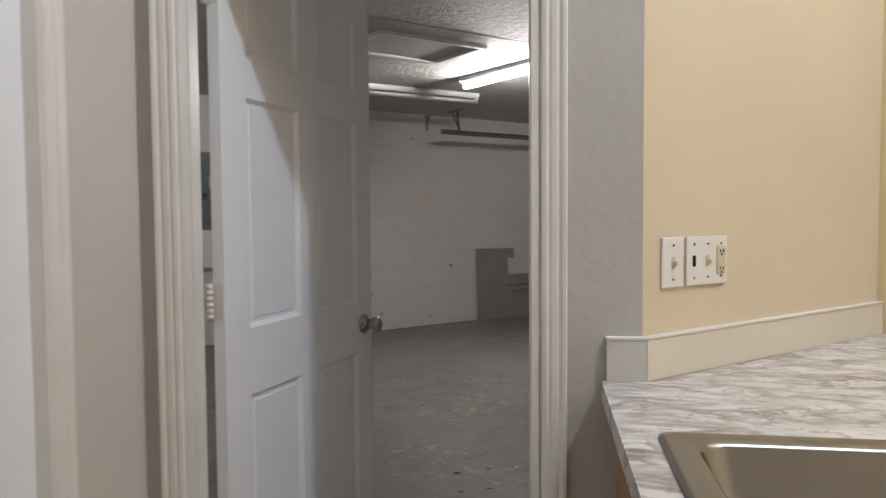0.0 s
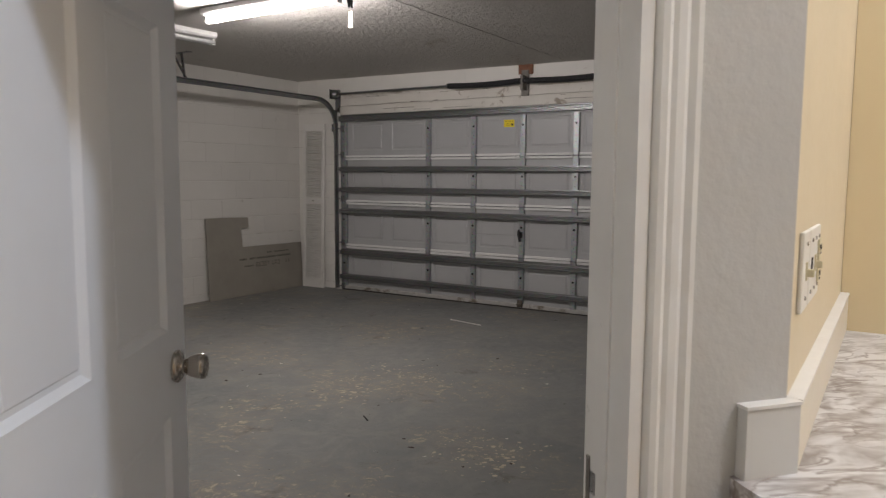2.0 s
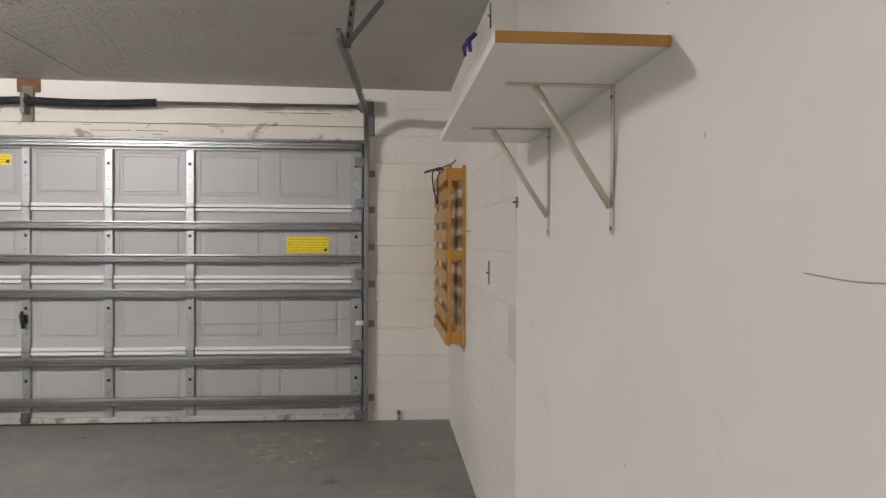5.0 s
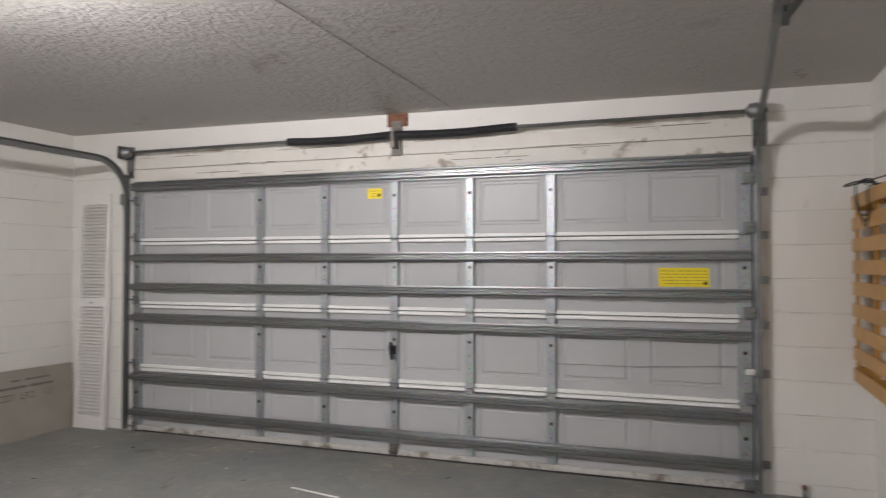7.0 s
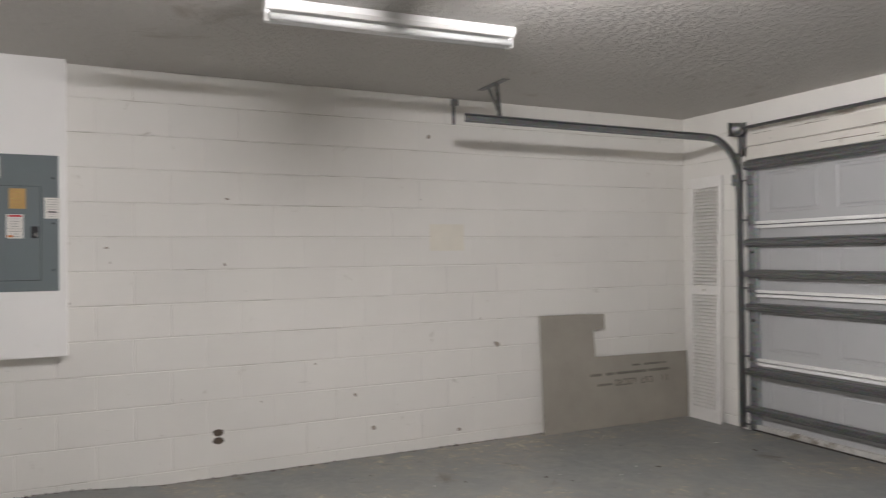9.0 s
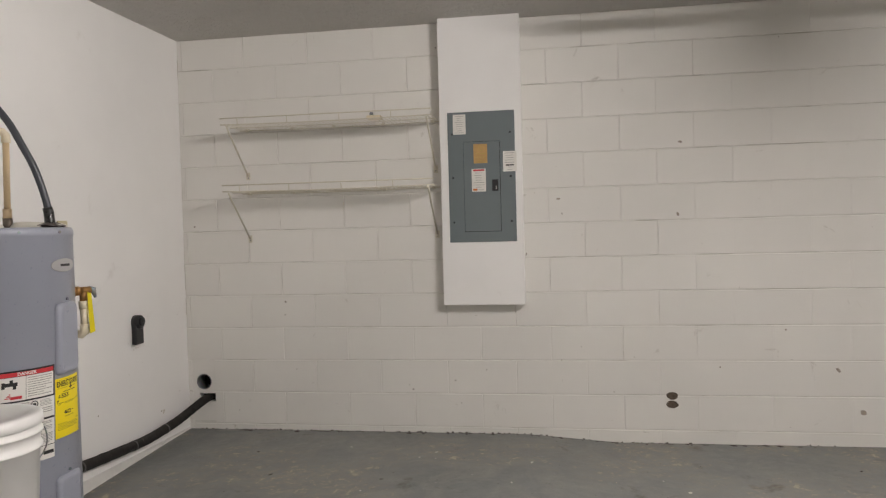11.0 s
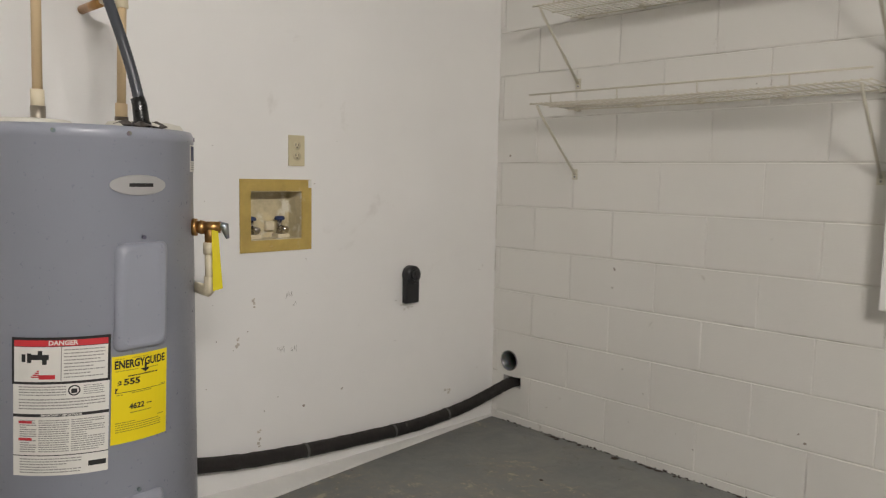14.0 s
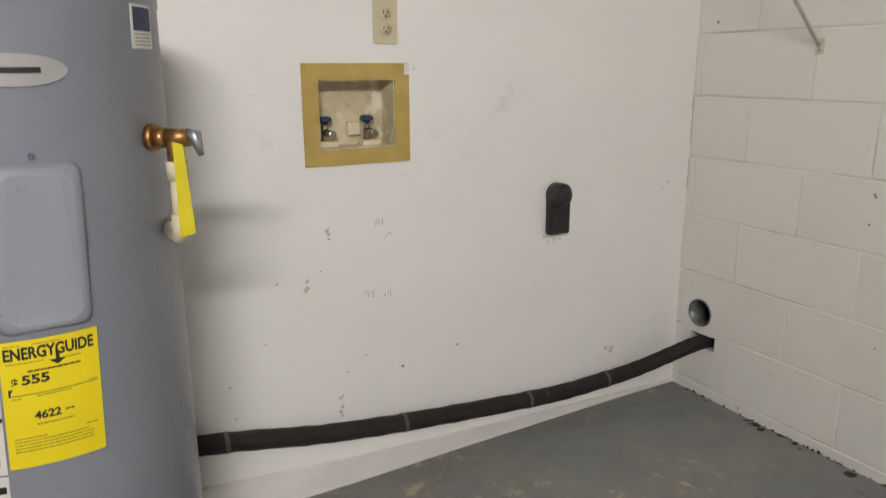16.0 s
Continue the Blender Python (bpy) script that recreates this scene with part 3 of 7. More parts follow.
bm = bmesh.new()
casing(bm, U0 - 0.001, U1 - 0.014, HOUSE, HEAD - 0.004, NK - 0.012, -1)
setting("door_casing", bm, M_TRIM, "white fluted colonial door casing with paint chips", "trim")
bm = bmesh.new()
J = 0.018
slab_un(bm, U0, U0 + J, NK - 0.016, NG + 0.004, HOUSE - 0.02, HEAD)
slab_un(bm, U1 - J, U1, NK - 0.016, NG + 0.004, HOUSE - 0.02, HEAD)
slab_un(bm, U0 + J, U1 - J, NK - 0.016, NG + 0.004, HEAD - J, HEAD)
slab_un(bm, U0 + J, U0 + J + 0.003, NK + 0.03, NK + 0.068, HOUSE, HEAD - J)
slab_un(bm, U1 - J - 0.003, U1 - J, NK + 0.03, NK + 0.068, HOUSE, HEAD - J)
slab_un(bm, U0 + J, U1 - J, NK + 0.03, NK + 0.068, HEAD - J - 0.012, HEAD - J)
jamb = setting("door_jamb", bm, M_TRIM, "white painted door jamb with stop moulding", "trim")
bm = bmesh.new()
slab_un(bm, U0 + J - 0.001, U0 + J + 0.002, NG - 0.043, NG - 0.005, 0.935, 1.000)
part("strike_plate", bm, M_CHROME, jamb, "worn metal strike plate")
bm = bmesh.new()
slab_un(bm, U0 + J + 0.0015, U0 + J + 0.003, NG - 0.032, NG - 0.016, 0.952, 0.983)
part("latch_hole", bm, M_HOLE, jamb)
bm = bmesh.new()
casing(bm, U0 - 0.002, U1 + 0.002, HIGH, HEAD, NG, 1)
setting("garage_door_casing", bm, M_TRIM, "white casing on the garage side", "trim")
bm = bmesh.new()
slab_un(bm, U0, U1, NK - 0.01, NG + 0.02, HOUSE, HOUSE + 0.012)
setting("threshold", bm, M_STEEL, "metal door threshold", "trim")


# ---- six-panel doors ----
def six_panel(w, h, t):
    """A six-panel slab from x = 0 to w, y = 0 to t, z = 0 to h, both faces moulded."""
    xs = [0, 0.102, w / 2 - 0.05, w / 2 + 0.05, w - 0.102, w]
    zs = [0, 0.235, 0.794, 0.970, 1.567, 1.670, 1.905, h]
    bm = bmesh.new()
    for y, flip in ((0.0, False), (t, True)):
        v = [[bm.verts.new((x, y, z)) for x in xs] for z in zs]
        wells = []
        for i in range(len(zs) - 1):
            for k in range(len(xs) - 1):
                q = [v[i][k], v[i][k + 1], v[i + 1][k + 1], v[i + 1][k]]
                f = bm.faces.new(q[::-1] if flip else q)
                if i in (1, 3, 5) and k in (1, 3):
                    wells.append(f)
        for th, d in ((0.016, -0.011), (0.012, 0.0), (0.006, 0.003)):
            bm.normal_update()
            bmesh.ops.inset_individual(bm, faces=wells, thickness=th, depth=d)
    rim = [(0, 0), (w, 0), (w, h), (0, h)]
    for (xa, za), (xb, zb) in zip(rim, rim[1:] + rim[:1]):
        bm.faces.new([bm.verts.new(c) for c in ((xa, 0, za), (xa, t, za), (xb, t, zb), (xb, 0, zb))])
    bmesh.ops.remove_doubles(bm, verts=bm.verts, dist=0.0001)
    return bm


def knob_mesh(y_out):
    """A round knob with its rose, axis along y, pointing to y_out."""
    bm = bmesh.new()
    m = Matrix.Rotation(radians(90 if y_out < 0 else -90), 4, "X")
    lathe(bm, [(0.0, 0.0), (0.033, 0.0), (0.034, 0.006), (0.028, 0.011), (0.015, 0.013), (0.014, 0.020), (0.019, 0.026), (0.0235, 0.036), (0.0265, 0.052), (0.0265, 0.058), (0.022, 0.062), (0.012, 0.0625), (0.0, 0.061)], 28, m)
    return bm


HINGE = un(U1 - J - 0.011, NG + 0.004, HOUSE + 0.012)
OPEN = 34.5
house_door = thing("house_door", "white six-panel door standing open into the garage", "door", at=Matrix.Translation(HINGE) @ Matrix.Rotation(radians(OPEN), 4, "Z") @ Matrix.Translation((0.017, -0.037, 0)))
W_LEAF = 0.798
slab = part("door_leaf", six_panel(W_LEAF, 2.015, 0.035), M_DOOR, house_door, "white painted six-panel leaf with chipped hinge edge")
for side, y in ((-1, 0.0), (1, 0.035)):
    bm = knob_mesh(side)
    bmesh.ops.translate(bm, vec=(W_LEAF - 0.062, y, 0.980 - HINGE.z), verts=bm.verts)
    part("door_knob", bm, M_CHROME, house_door, "worn nickel round knob")
part("latch_plate", boxed((W_LEAF - 0.0005, 0.006, 0.980 - HINGE.z - 0.028), (W_LEAF + 0.0015, 0.029, 0.980 - HINGE.z + 0.028)), M_CHROME, house_door)
for z in (0.20, 1.096 - HINGE.z, 1.78):
    bm = bmesh.new()
    tube(bm, [(-0.010, 0.037, z), (-0.010, 0.037, z + 0.09)], 0.007, 12)
    for k in range(6):
        tube(bm, [(-0.010, 0.037, z + 0.015 * k + 0.001), (-0.010, 0.037, z + 0.015 * k + 0.013)], 0.0078, 12)
    block(bm, (-0.0015, 0.002, z), (0.0, 0.036, z + 0.09))
    block(bm, (-0.010, 0.0355, z), (0.0, 0.0375, z + 0.09))
    part("hinge", bm, M_TRIM, house_door, "painted-over butt hinge")

# closed door in the hall wall
hd = thing("hall_door", "closed white six-panel interior door in the hall wall", "door", at=Matrix.Translation(un(1.037, 1.015, HOUSE + 0.01)) @ Matrix.Rotation(radians(50.3), 4, "Z"))
part("door_leaf", six_panel(0.81, 2.02, 0.035), M_DOOR, hd)
bm = bmesh.new()
prof = [(0, 0), (0.006, 0.011), (0.014, 0.013), (0.020, 0.0105), (0.026, 0.0135), (0.036, 0.0145), (0.042, 0.0125), (0.050, 0.0175), (0.057, 0.018), (0.060, 0.012), (0.060, 0)]
for edge, sg in ((1.825, 1), (1.015, -1)):
    lo = [un(1.008 - h, edge + sg * d) for d, h in prof]
    a = [bm.verts.new((p.x, p.y, HOUSE)) for p in lo]
    b = [bm.verts.new((p.x, p.y, HEAD + d[0])) for p, d in zip(lo, prof)]
    for i in range(len(prof) - 1):
        bm.faces.new((a[i], a[i + 1], b[i + 1], b[i]))
slab_un(bm, 0.992, 1.008, 0.955, 1.885, HEAD, HEAD + 0.06)
setting("hall_door_casing", bm, M_TRIM, "white casing round the hall door", "trim")
bm = bmesh.new()
for n0, n1 in ((1.01, 1.014), (1.826, 1.83)):
    slab_un(bm, 1.008, 1.14, n0, n1, HOUSE, HEAD)
setting("hall_door_jamb", bm, M_TRIM, "white jamb of the hall door", "trim")

# ---- kitchen counter ----
CT = 0.986
CA, CB = Vector((1.550, 1.478, 0)), Vector((0.935, 0.80, 0))
base = thing("sink_cabinet", "honey oak sink base cabinet under the counter", "cabinet")
bm = bmesh.new()
inset = 0.03
pc = [Vector((1.573, 1.456, 0)), Vector((0.962, 0.782, 0)), Vector((1.55, 0.20, 0)), Vector((2.69, 0.20, 0)), Vector((2.69, 1.44, 0))]
lo = [bm.verts.new((p.x, p.y, HOUSE)) for p in pc]
hi = [bm.verts.new((p.x, p.y, CT - 0.04)) for p in pc]
for i in range(5):
    bm.faces.new((lo[i], lo[(i + 1) % 5], hi[(i + 1) % 5], hi[i]))
bm.faces.new(lo)
part("cabinet_body", bm, M_OAK, base, "honey oak side panel")
rebase(base, (1.7, 0.8, HOUSE))

# worktop with a sink cut-out
SA, SB, SC_ = Vector((1.348, 1.168, 0)), Vector((0.732, -0.681, 0)), Vector((-0.681, -0.732, 0))
SW, SD = 0.78, 0.50
rim = [SA, SA + SB * SW, SA + SB * SW + SC_ * SD, SA + SC_ * SD]
outer = [CA, CB, Vector((1.47, 0.24, 0)), Vector((1.47, 0.12, 0)), Vector((2.698, 0.12, 0)), Vector((2.698, 1.441, 0)), Vector((1.640, 1.441, 0)), Vector((1.572, 1.496, 0))]
bm = bmesh.new()
ins = [SA + SB * 0.012 + SC_ * 0.012, SA + SB * (SW - 0.012) + SC_ * 0.012, SA + SB * (SW - 0.012) + SC_ * (SD - 0.012), SA + SB * 0.012 + SC_ * (SD - 0.012)]
for z in (CT, CT - 0.04):
    vo = [bm.verts.new((p.x, p.y, z)) for p in outer]
    vi = [bm.verts.new((p.x, p.y, z)) for p in ins]
    es = [bm.edges.new((r[i], r[(i + 1) % len(r)])) for r in (vo, vi) for i in range(len(r))]
    bmesh.ops.triangle_fill(bm, use_beauty=True, edges=es)
    if z == CT:
        ko, ki = vo, vi
for a, b in ((ko, vo), (ki, vi)):
    for i in range(len(a)):
        bm.faces.new((a[i], a[(i + 1) % len(a)], b[(i + 1) % len(b)], b[i]))
worktop = tagged(part("worktop", bm, M_MARBLE), "grey-veined white marble-look laminate worktop", "worktop")

splash = thing("backsplash", "low cream laminate backsplash along the counter", "backsplash")
bm = boxed((1.634, 1.423, CT), (2.698, 1.4415, CT + 0.093), 0.002)
part("long_board", bm, surface("cream_backsplash", (0.75, 0.69, 0.57), 0.4, vary=0.03), splash)
part("cap_strip", boxed((1.637, 1.421, CT + 0.0935), (2.698, 1.4415, CT + 0.098)), M_TRIM, splash)
bm = bmesh.new()
slab_un(bm, KUC - 0.006, KUC + 0.079, NK - 0.031, NK - 0.0125, CT, CT + 0.093)
# same laminate as the long board, its greyer light put into the colour
part("end_board", bm, surface("backsplash_grey_lit", (0.60, 0.59, 0.56), 0.4, vary=0.03), splash)
bm = bmesh.new()
slab_un(bm, KUC - 0.007, KUC + 0.081, NK - 0.033, NK - 0.0125, CT + 0.0935, CT + 0.098)
part("end_cap", bm, M_TRIM, splash)
rebase(splash, (1.7, 1.44, CT))

sink = thing("kitchen_sink", "brushed stainless steel sink set in the counter", "sink")
bm = bmesh.new()


def ring_pts(off, r, z, seg=5):
    """A rounded rectangle inside the sink rim."""
    out = []
    for ci, (cu, cv, a0) in enumerate(((off, off, 180), (SW - off, off, 270), (SW - off, SD - off, 0), (off, SD - off, 90))):
        uu = cu + (r if ci in (0, 3) else -r)
        vv = cv + (r if ci in (0, 1) else -r)
        for k in range(seg + 1):
            a = radians(a0 + 90 * k / seg)
            p = SA + SB * (uu + r * math.cos(a)) + SC_ * (vv + r * math.sin(a))
            out.append((p.x, p.y, z))
    return out


levels = [(0.0, 0.03, CT + 0.001), (0.002, 0.03, CT + 0.006), (0.012, 0.03, CT + 0.008), (0.05, 0.05, CT + 0.006), (0.056, 0.05, CT), (0.07, 0.06, CT - 0.15), (0.10, 0.07, CT - 0.17), (0.2, 0.04, CT - 0.175)]
rings = [[bm.verts.new(p) for p in ring_pts(*l)] for l in levels]
for a, b in zip(rings, rings[1:]):
    for i in range(len(a)):
        bm.faces.new((a[i], a[(i + 1) % len(a)], b[(i + 1) % len(b)], b[i])).smooth = True
bm.faces.new(rings[-1])
part("basin", bm, M_STEEL, sink)
bm = bmesh.new()
c = SA + SB * SW / 2 + SC_ * SD / 2
lathe(bm, [(0.045, 0.0), (0.042, 0.003), (0.03, 0.002), (0.0, -0.002)], 24, Matrix.Translation((c.x, c.y, CT - 0.174)))
part("drain", bm, M_CHROME, sink)
rebase(sink, (c.x, c.y, CT - 0.175))


# ---- switches on the cream wall ----
def screw(bm, p, axis, r=0.003):
    p, axis = Vector(p), Vector(axis)
    tube(bm, [p, p + axis * 0.0015], r, 8)


def wall_plate(name, label, x0, x1, z0, z1, gangs):
    y = KC.y
    th = thing(name, label, "switch")
    part("plate", boxed((x0, y - 0.007, z0), (x1, y - 0.0005, z1), 0.003), M_WPLATE, th)
    n = len(gangs)
    for i, g in enumerate(gangs):
        cx, cz = x0 + (x1 - x0) * (i + 0.5) / n, (z0 + z1) / 2
        if g == "toggle":
            bm = bmesh.new()
            block(bm, (cx - 0.004, y - 0.018, cz - 0.008), (cx + 0.004, y - 0.006, cz + 0.003), 0.002)
            block(bm, (cx - 0.006, y - 0.009, cz - 0.013), (cx + 0.006, y - 0.0065, cz + 0.013), 0.001)
            part("toggle", bm, M_IVORY, th, "ivory toggle lever")
        elif g == "slot":
            part("slot", boxed((cx - 0.005, y - 0.0085, cz - 0.013), (cx + 0.005, y - 0.0065, cz + 0.013)), M_HOLE, th)
        else:
            bm = boxed((cx - 0.0165, y - 0.010, cz - 0.034), (cx + 0.0165, y - 0.0065, cz + 0.034), 0.002)
            dv = part("outlet", bm, M_IVORY, th, "ivory test outlet")
            for zz in (cz - 0.021, cz + 0.021):
                for dx in (-0.006, 0.006):
                    part("outlet_slot", boxed((cx + dx - 0.0012, y - 0.0112, zz - 0.004), (cx + dx + 0.0012, y - 0.0098, zz + 0.004)), M_INK, dv)
                part("outlet_slot", boxed((cx - 0.002, y - 0.0112, zz - 0.011), (cx + 0.002, y - 0.0098, zz - 0.007)), M_INK, dv)
        for zz in (z0 + 0.018, z1 - 0.018):
            bm = bmesh.new()
            screw(bm, (cx, y - 0.007, zz), (0, -1, 0))
            part("screw", bm, M_STEEL, th)
    rebase(th, ((x0 + x1) / 2, y, z0))


wall_plate("light_switch", "white single toggle switch plate on the cream wall", 1.696, 1.770, 1.186, 1.300, ["toggle"])
wall_plate("switch_outlet_plate", "white three-gang plate with switches and ivory outlet", 1.782, 1.934, 1.186, 1.300, ["slot", "toggle", "outlet"])

# ---- fluorescent fixtures ----
def strip_light(name, label, a, b, lit):
    """A four-foot strip: white channel under the ceiling, lamp holders at both ends, one bare tube."""
    a, b = Vector(a), Vector(b)
    ZC = zc((a.y + b.y) / 2)
    d = (b - a).normalized()
    s = Vector((0, 0, 1)).cross(d)
    th = thing(name, label, "ceiling light")
    L = (b - a).length
    bm = bmesh.new()
    w = 0.052 if lit else 0.048
    prof = [(-w, 0.0), (-w, -0.030), (-w * 0.66, -0.046), (w * 0.66, -0.046), (w, -0.030), (w, 0.0)]
    extrude_profile(bm, [(p, q) for p, q in prof], (a.x, a.y, ZC - 0.002), (b.x, b.y, ZC - 0.002))
    part("housing", bm, M_WHITEMET, th, "white metal channel")
    zt = ZC - 0.080
    for p, sg in ((a, 1), (b, -1)):
        bm = bmesh.new()
        c = p + d * sg * 0.012
        m = Matrix.Translation((c.x, c.y, zt)) @ Matrix(((d.x, s.x, 0), (d.y, s.y, 0), (0, 0, 1))).to_4x4()
        block(bm, (-0.012, -0.018, -0.02), (0.012, 0.018, 0.042), 0.004, 0, m)
        part("lamp_holder", bm, M_WHITEMET, th)
    for off in ((0.0,) if lit else (-0.028, 0.028)):
        p, q = a + d * 0.02 + s * off, b - d * 0.02 + s * off
        part("tube", rod((p.x, p.y, zt), (q.x, q.y, zt), 0.0165, 16), M_GLOW if lit else M_TUBEOFF, th, "glowing fluorescent tube" if lit else "unlit fluorescent tube")
    rebase(th, ((a.x + b.x) / 2, (a.y + b.y) / 2, ZC))
    return th


strip_light("strip_light", "lit fluorescent strip light on the ceiling", (4.085, 4.262, 0), (4.095, 5.482, 0), True)
strip_light("strip_light", "unlit twin-tube fluorescent strip on the ceiling", (3.49, 6.215, 0), (4.735, 6.155, 0), False)
ZB = zc(4.25)
ballast = thing("plug_socket", "grey plug adapter with a cord beside the lit strip", "socket")
bm = boxed((4.128, 4.225, ZB - 0.065), (4.178, 4.262, ZB - 0.003), 0.006)
part("socket_body", bm, M_GREYINK, ballast)
for x in (4.140, 4.166):
    bm = bmesh.new()
    tube(bm, [(x, 4.245, ZB - 0.062), (x, 4.243, ZB - 0.085), (x + 0.002, 4.240, ZB - 0.115)], [0.011, 0.010, 0.006], 8)
    part("plug", bm, M_INK, ballast)
bm = bmesh.new()
tube(bm, [(4.178, 4.24, ZB - 0.04), (4.205, 4.20, ZB - 0.045), (4.225, 4.13, ZB - 0.018), (4.245, 4.03, ZB - 0.003)], 0.0045, 8)
part("cord", bm, M_INK, ballast)
rebase(ballast, (4.15, 4.24, ZB))
tagp = tagged(part("paper_tag", boxed((4.640, 4.620, zc(4.64) - 0.112), (4.6415, 4.655, zc(4.64) - 0.0005)), M_PVCW), "cream paper tag hanging from the ceiling", "tag")

# attic hatch
ZH = zc(4.7)
hatch = thing("attic_hatch", "white framed attic access panel in the ceiling", "hatch")
hx0, hx1, hy0, hy1 = 2.70, 3.465, 4.44, 4.98
part("panel", boxed((hx0, hy0, ZH - 0.008), (hx1, hy1, ZH - 0.0005)), surface("hatch_board", (0.55, 0.55, 0.53), 0.6), hatch)
for a, b in (((hx0 - 0.04, hy0 - 0.04), (hx1 + 0.04, hy0)), ((hx0 - 0.04, hy1), (hx1 + 0.04, hy1 + 0.04)), ((hx0 - 0.04, hy0), (hx0, hy1)), ((hx1, hy0), (hx1 + 0.04, hy1))):
    part("frame_strip", boxed((*a, ZH - 0.026), (*b, ZH - 0.0006), 0.003), M_TRIM, hatch)
rebase(hatch, ((hx0 + hx1) / 2, (hy0 + hy1) / 2, ZH))

# ---- overhead door ----
gd = thing("garage_door", "closed white steel sectional garage door with galvanised bracing", "garage door")
C0, PITCH, SEC = 4.65, 0.585, 0.533
stiles = [C0 + k * PITCH for k in (-2, -1, 0, 1, 2)]
X0 = XS + 0.01                     # inner face of the door skin
for k in range(4):
    z0, z1 = LOW + 0.012 + k * SEC, LOW + 0.012 + (k + 1) * SEC - 0.004
    ys = [DOOR_Y0]
    for i in range(8):
        c = C0 + (i - 3.5) * PITCH
        ys += [c - 0.228, c + 0.228]
    ys.append(DOOR_Y1)
    zs = [z0, z0 + 0.085, z0 + 0.40, z1]
    bm = bmesh.new()
    v = [[bm.verts.new((X0, y, z)) for y in ys] for z in zs]
    wells = []
    for i in range(3):
        for j in range(len(ys) - 1):
            f = bm.faces.new((v[i][j], v[i + 1][j], v[i + 1][j + 1], v[i][j + 1]))
            if i == 1 and j % 2 == 1:
                wells.append(f)
    bm.normal_update()
    bmesh.ops.inset_individual(bm, faces=wells, thickness=0.012, depth=-0.005)
    bm.normal_update()
    bmesh.ops.inset_individual(bm, faces=wells, thickness=0.022, depth=0.0)
    bm.normal_update()
    bmesh.ops.inset_individual(bm, faces=wells, thickness=0.012, depth=0.005)
    block(bm, (X0 + 0.008, DOOR_Y0, z0), (X0 + 0.03, DOOR_Y1, z1))
    sec = part("door_section", bm, M_SKIN, gd, "white embossed steel section toned down to mid grey")
    # folded white edges at the joints; light caught from above is in their brighter colour
    for za, zb in (((z0 + 0.002, z0 + 0.026),) if k else ()) + (((z1 - 0.026, z1 - 0.002),) if k < 3 else ()):
        bounds = [DOOR_Y0 + 0.06] + [s for y in stiles for s in (y - 0.034, y + 0.034)] + [DOOR_Y1 - 0.06]
        for a, b in zip(bounds[::2], bounds[1::2]):
            part("section_edge", boxed((X0 - 0.030, a, za), (X0 - 0.001, b, zb), 0.003), M_WHITEMET, sec)
    # stiles
    for y, w in [(s, 0.030) for s in stiles] + [(DOOR_Y0 + 0.045, 0.042), (DOOR_Y1 - 0.045, 0.042)]:
        bm = bmesh.new()
        zt = z1 - 0.002 if k < 3 else 2.03
        prof = [(-w, 0.0), (-w, 0.026), (-w + 0.003, 0.029), (w - 0.003, 0.029), (w, 0.026), (w, 0.0)]
        lo = [bm.verts.new((X0 - 0.001 - q, y + p, z0 + 0.002)) for p, q in prof]
        hi = [bm.verts.new((X0 - 0.001 - q, y + p, zt)) for p, q in prof]
        for i in range(5):
            bm.faces.new((lo[i], lo[i + 1], hi[i + 1], hi[i]))
        bm.faces.new(lo[::-1])
        bm.faces.new(hi)
        st = part("stile", bm, M_GALV, sec, "galvanised vertical stile")
        bm = bmesh.new()
        for dz, r in ((0.318, 0.0125), (0.22, 0.004), (0.13, 0.004)):
            tube(bm, [(X0 - 0.0285, y, z0 + dz), (X0 - 0.0318, y, z0 + dz)], r, 10)
        part("punched_hole", bm, M_HOLE, sec)
# struts, hat-shaped
for z, big in ((2.055, 1.25), (1.452, 1.0), (1.208, 1.0), (0.950, 1.0), (0.448, 1.0), (0.150, 1.0)):
    bm = bmesh.new()
    h = 0.034 * big
    prof = [(0, -h), (0.010, -h), (0.011, -h * 0.72), (0.050, -h * 0.66), (0.054, -h * 0.55), (0.054, -h * 0.34), (0.046, -h * 0.26), (0.046, -h * 0.12), (0.054, -h * 0.02), (0.054, h * 0.20), (0.046, h * 0.28), (0.046, h * 0.42), (0.054, h * 0.50), (0.050, h * 0.66), (0.011, h * 0.72), (0.010, h), (0.0, h)]
    rings = []
    for y in (DOOR_Y0 + 0.012, DOOR_Y1 - 0.012):
        rings.append([bm.verts.new((X0 - 0.030 - p, y, z + q)) for p, q in prof])
    for i in range(len(prof)):
        bm.faces.new((rings[0][i], rings[0][(i + 1) % len(prof)], rings[1][(i + 1) % len(prof)], rings[1][i]))
    bm.faces.new(rings[0])
    bm.faces.new(rings[1][::-1])
    part("strut", bm, M_GALVD, gd, "galvanised horizontal strut")
# hinges at the joints
for k in (1, 2, 3):
    for y in stiles + [DOOR_Y0 + 0.045, DOOR_Y1 - 0.045]:
        z = LOW + 0.012 + k * SEC - 0.002
        bm = bmesh.new()
        block(bm, (X0 - 0.036, y - 0.028, z - 0.055), (X0 - 0.0305, y + 0.028, z - 0.004), 0.002)
        block(bm, (X0 - 0.036, y - 0.028, z + 0.004), (X0 - 0.0305, y + 0.028, z + 0.045), 0.002)
        tube(bm, [(X0 - 0.040, y - 0.03, z), (X0 - 0.040, y + 0.03, z)], 0.007, 10)
        part("hinge", bm, M_GALV, gd, "galvanised section hinge")
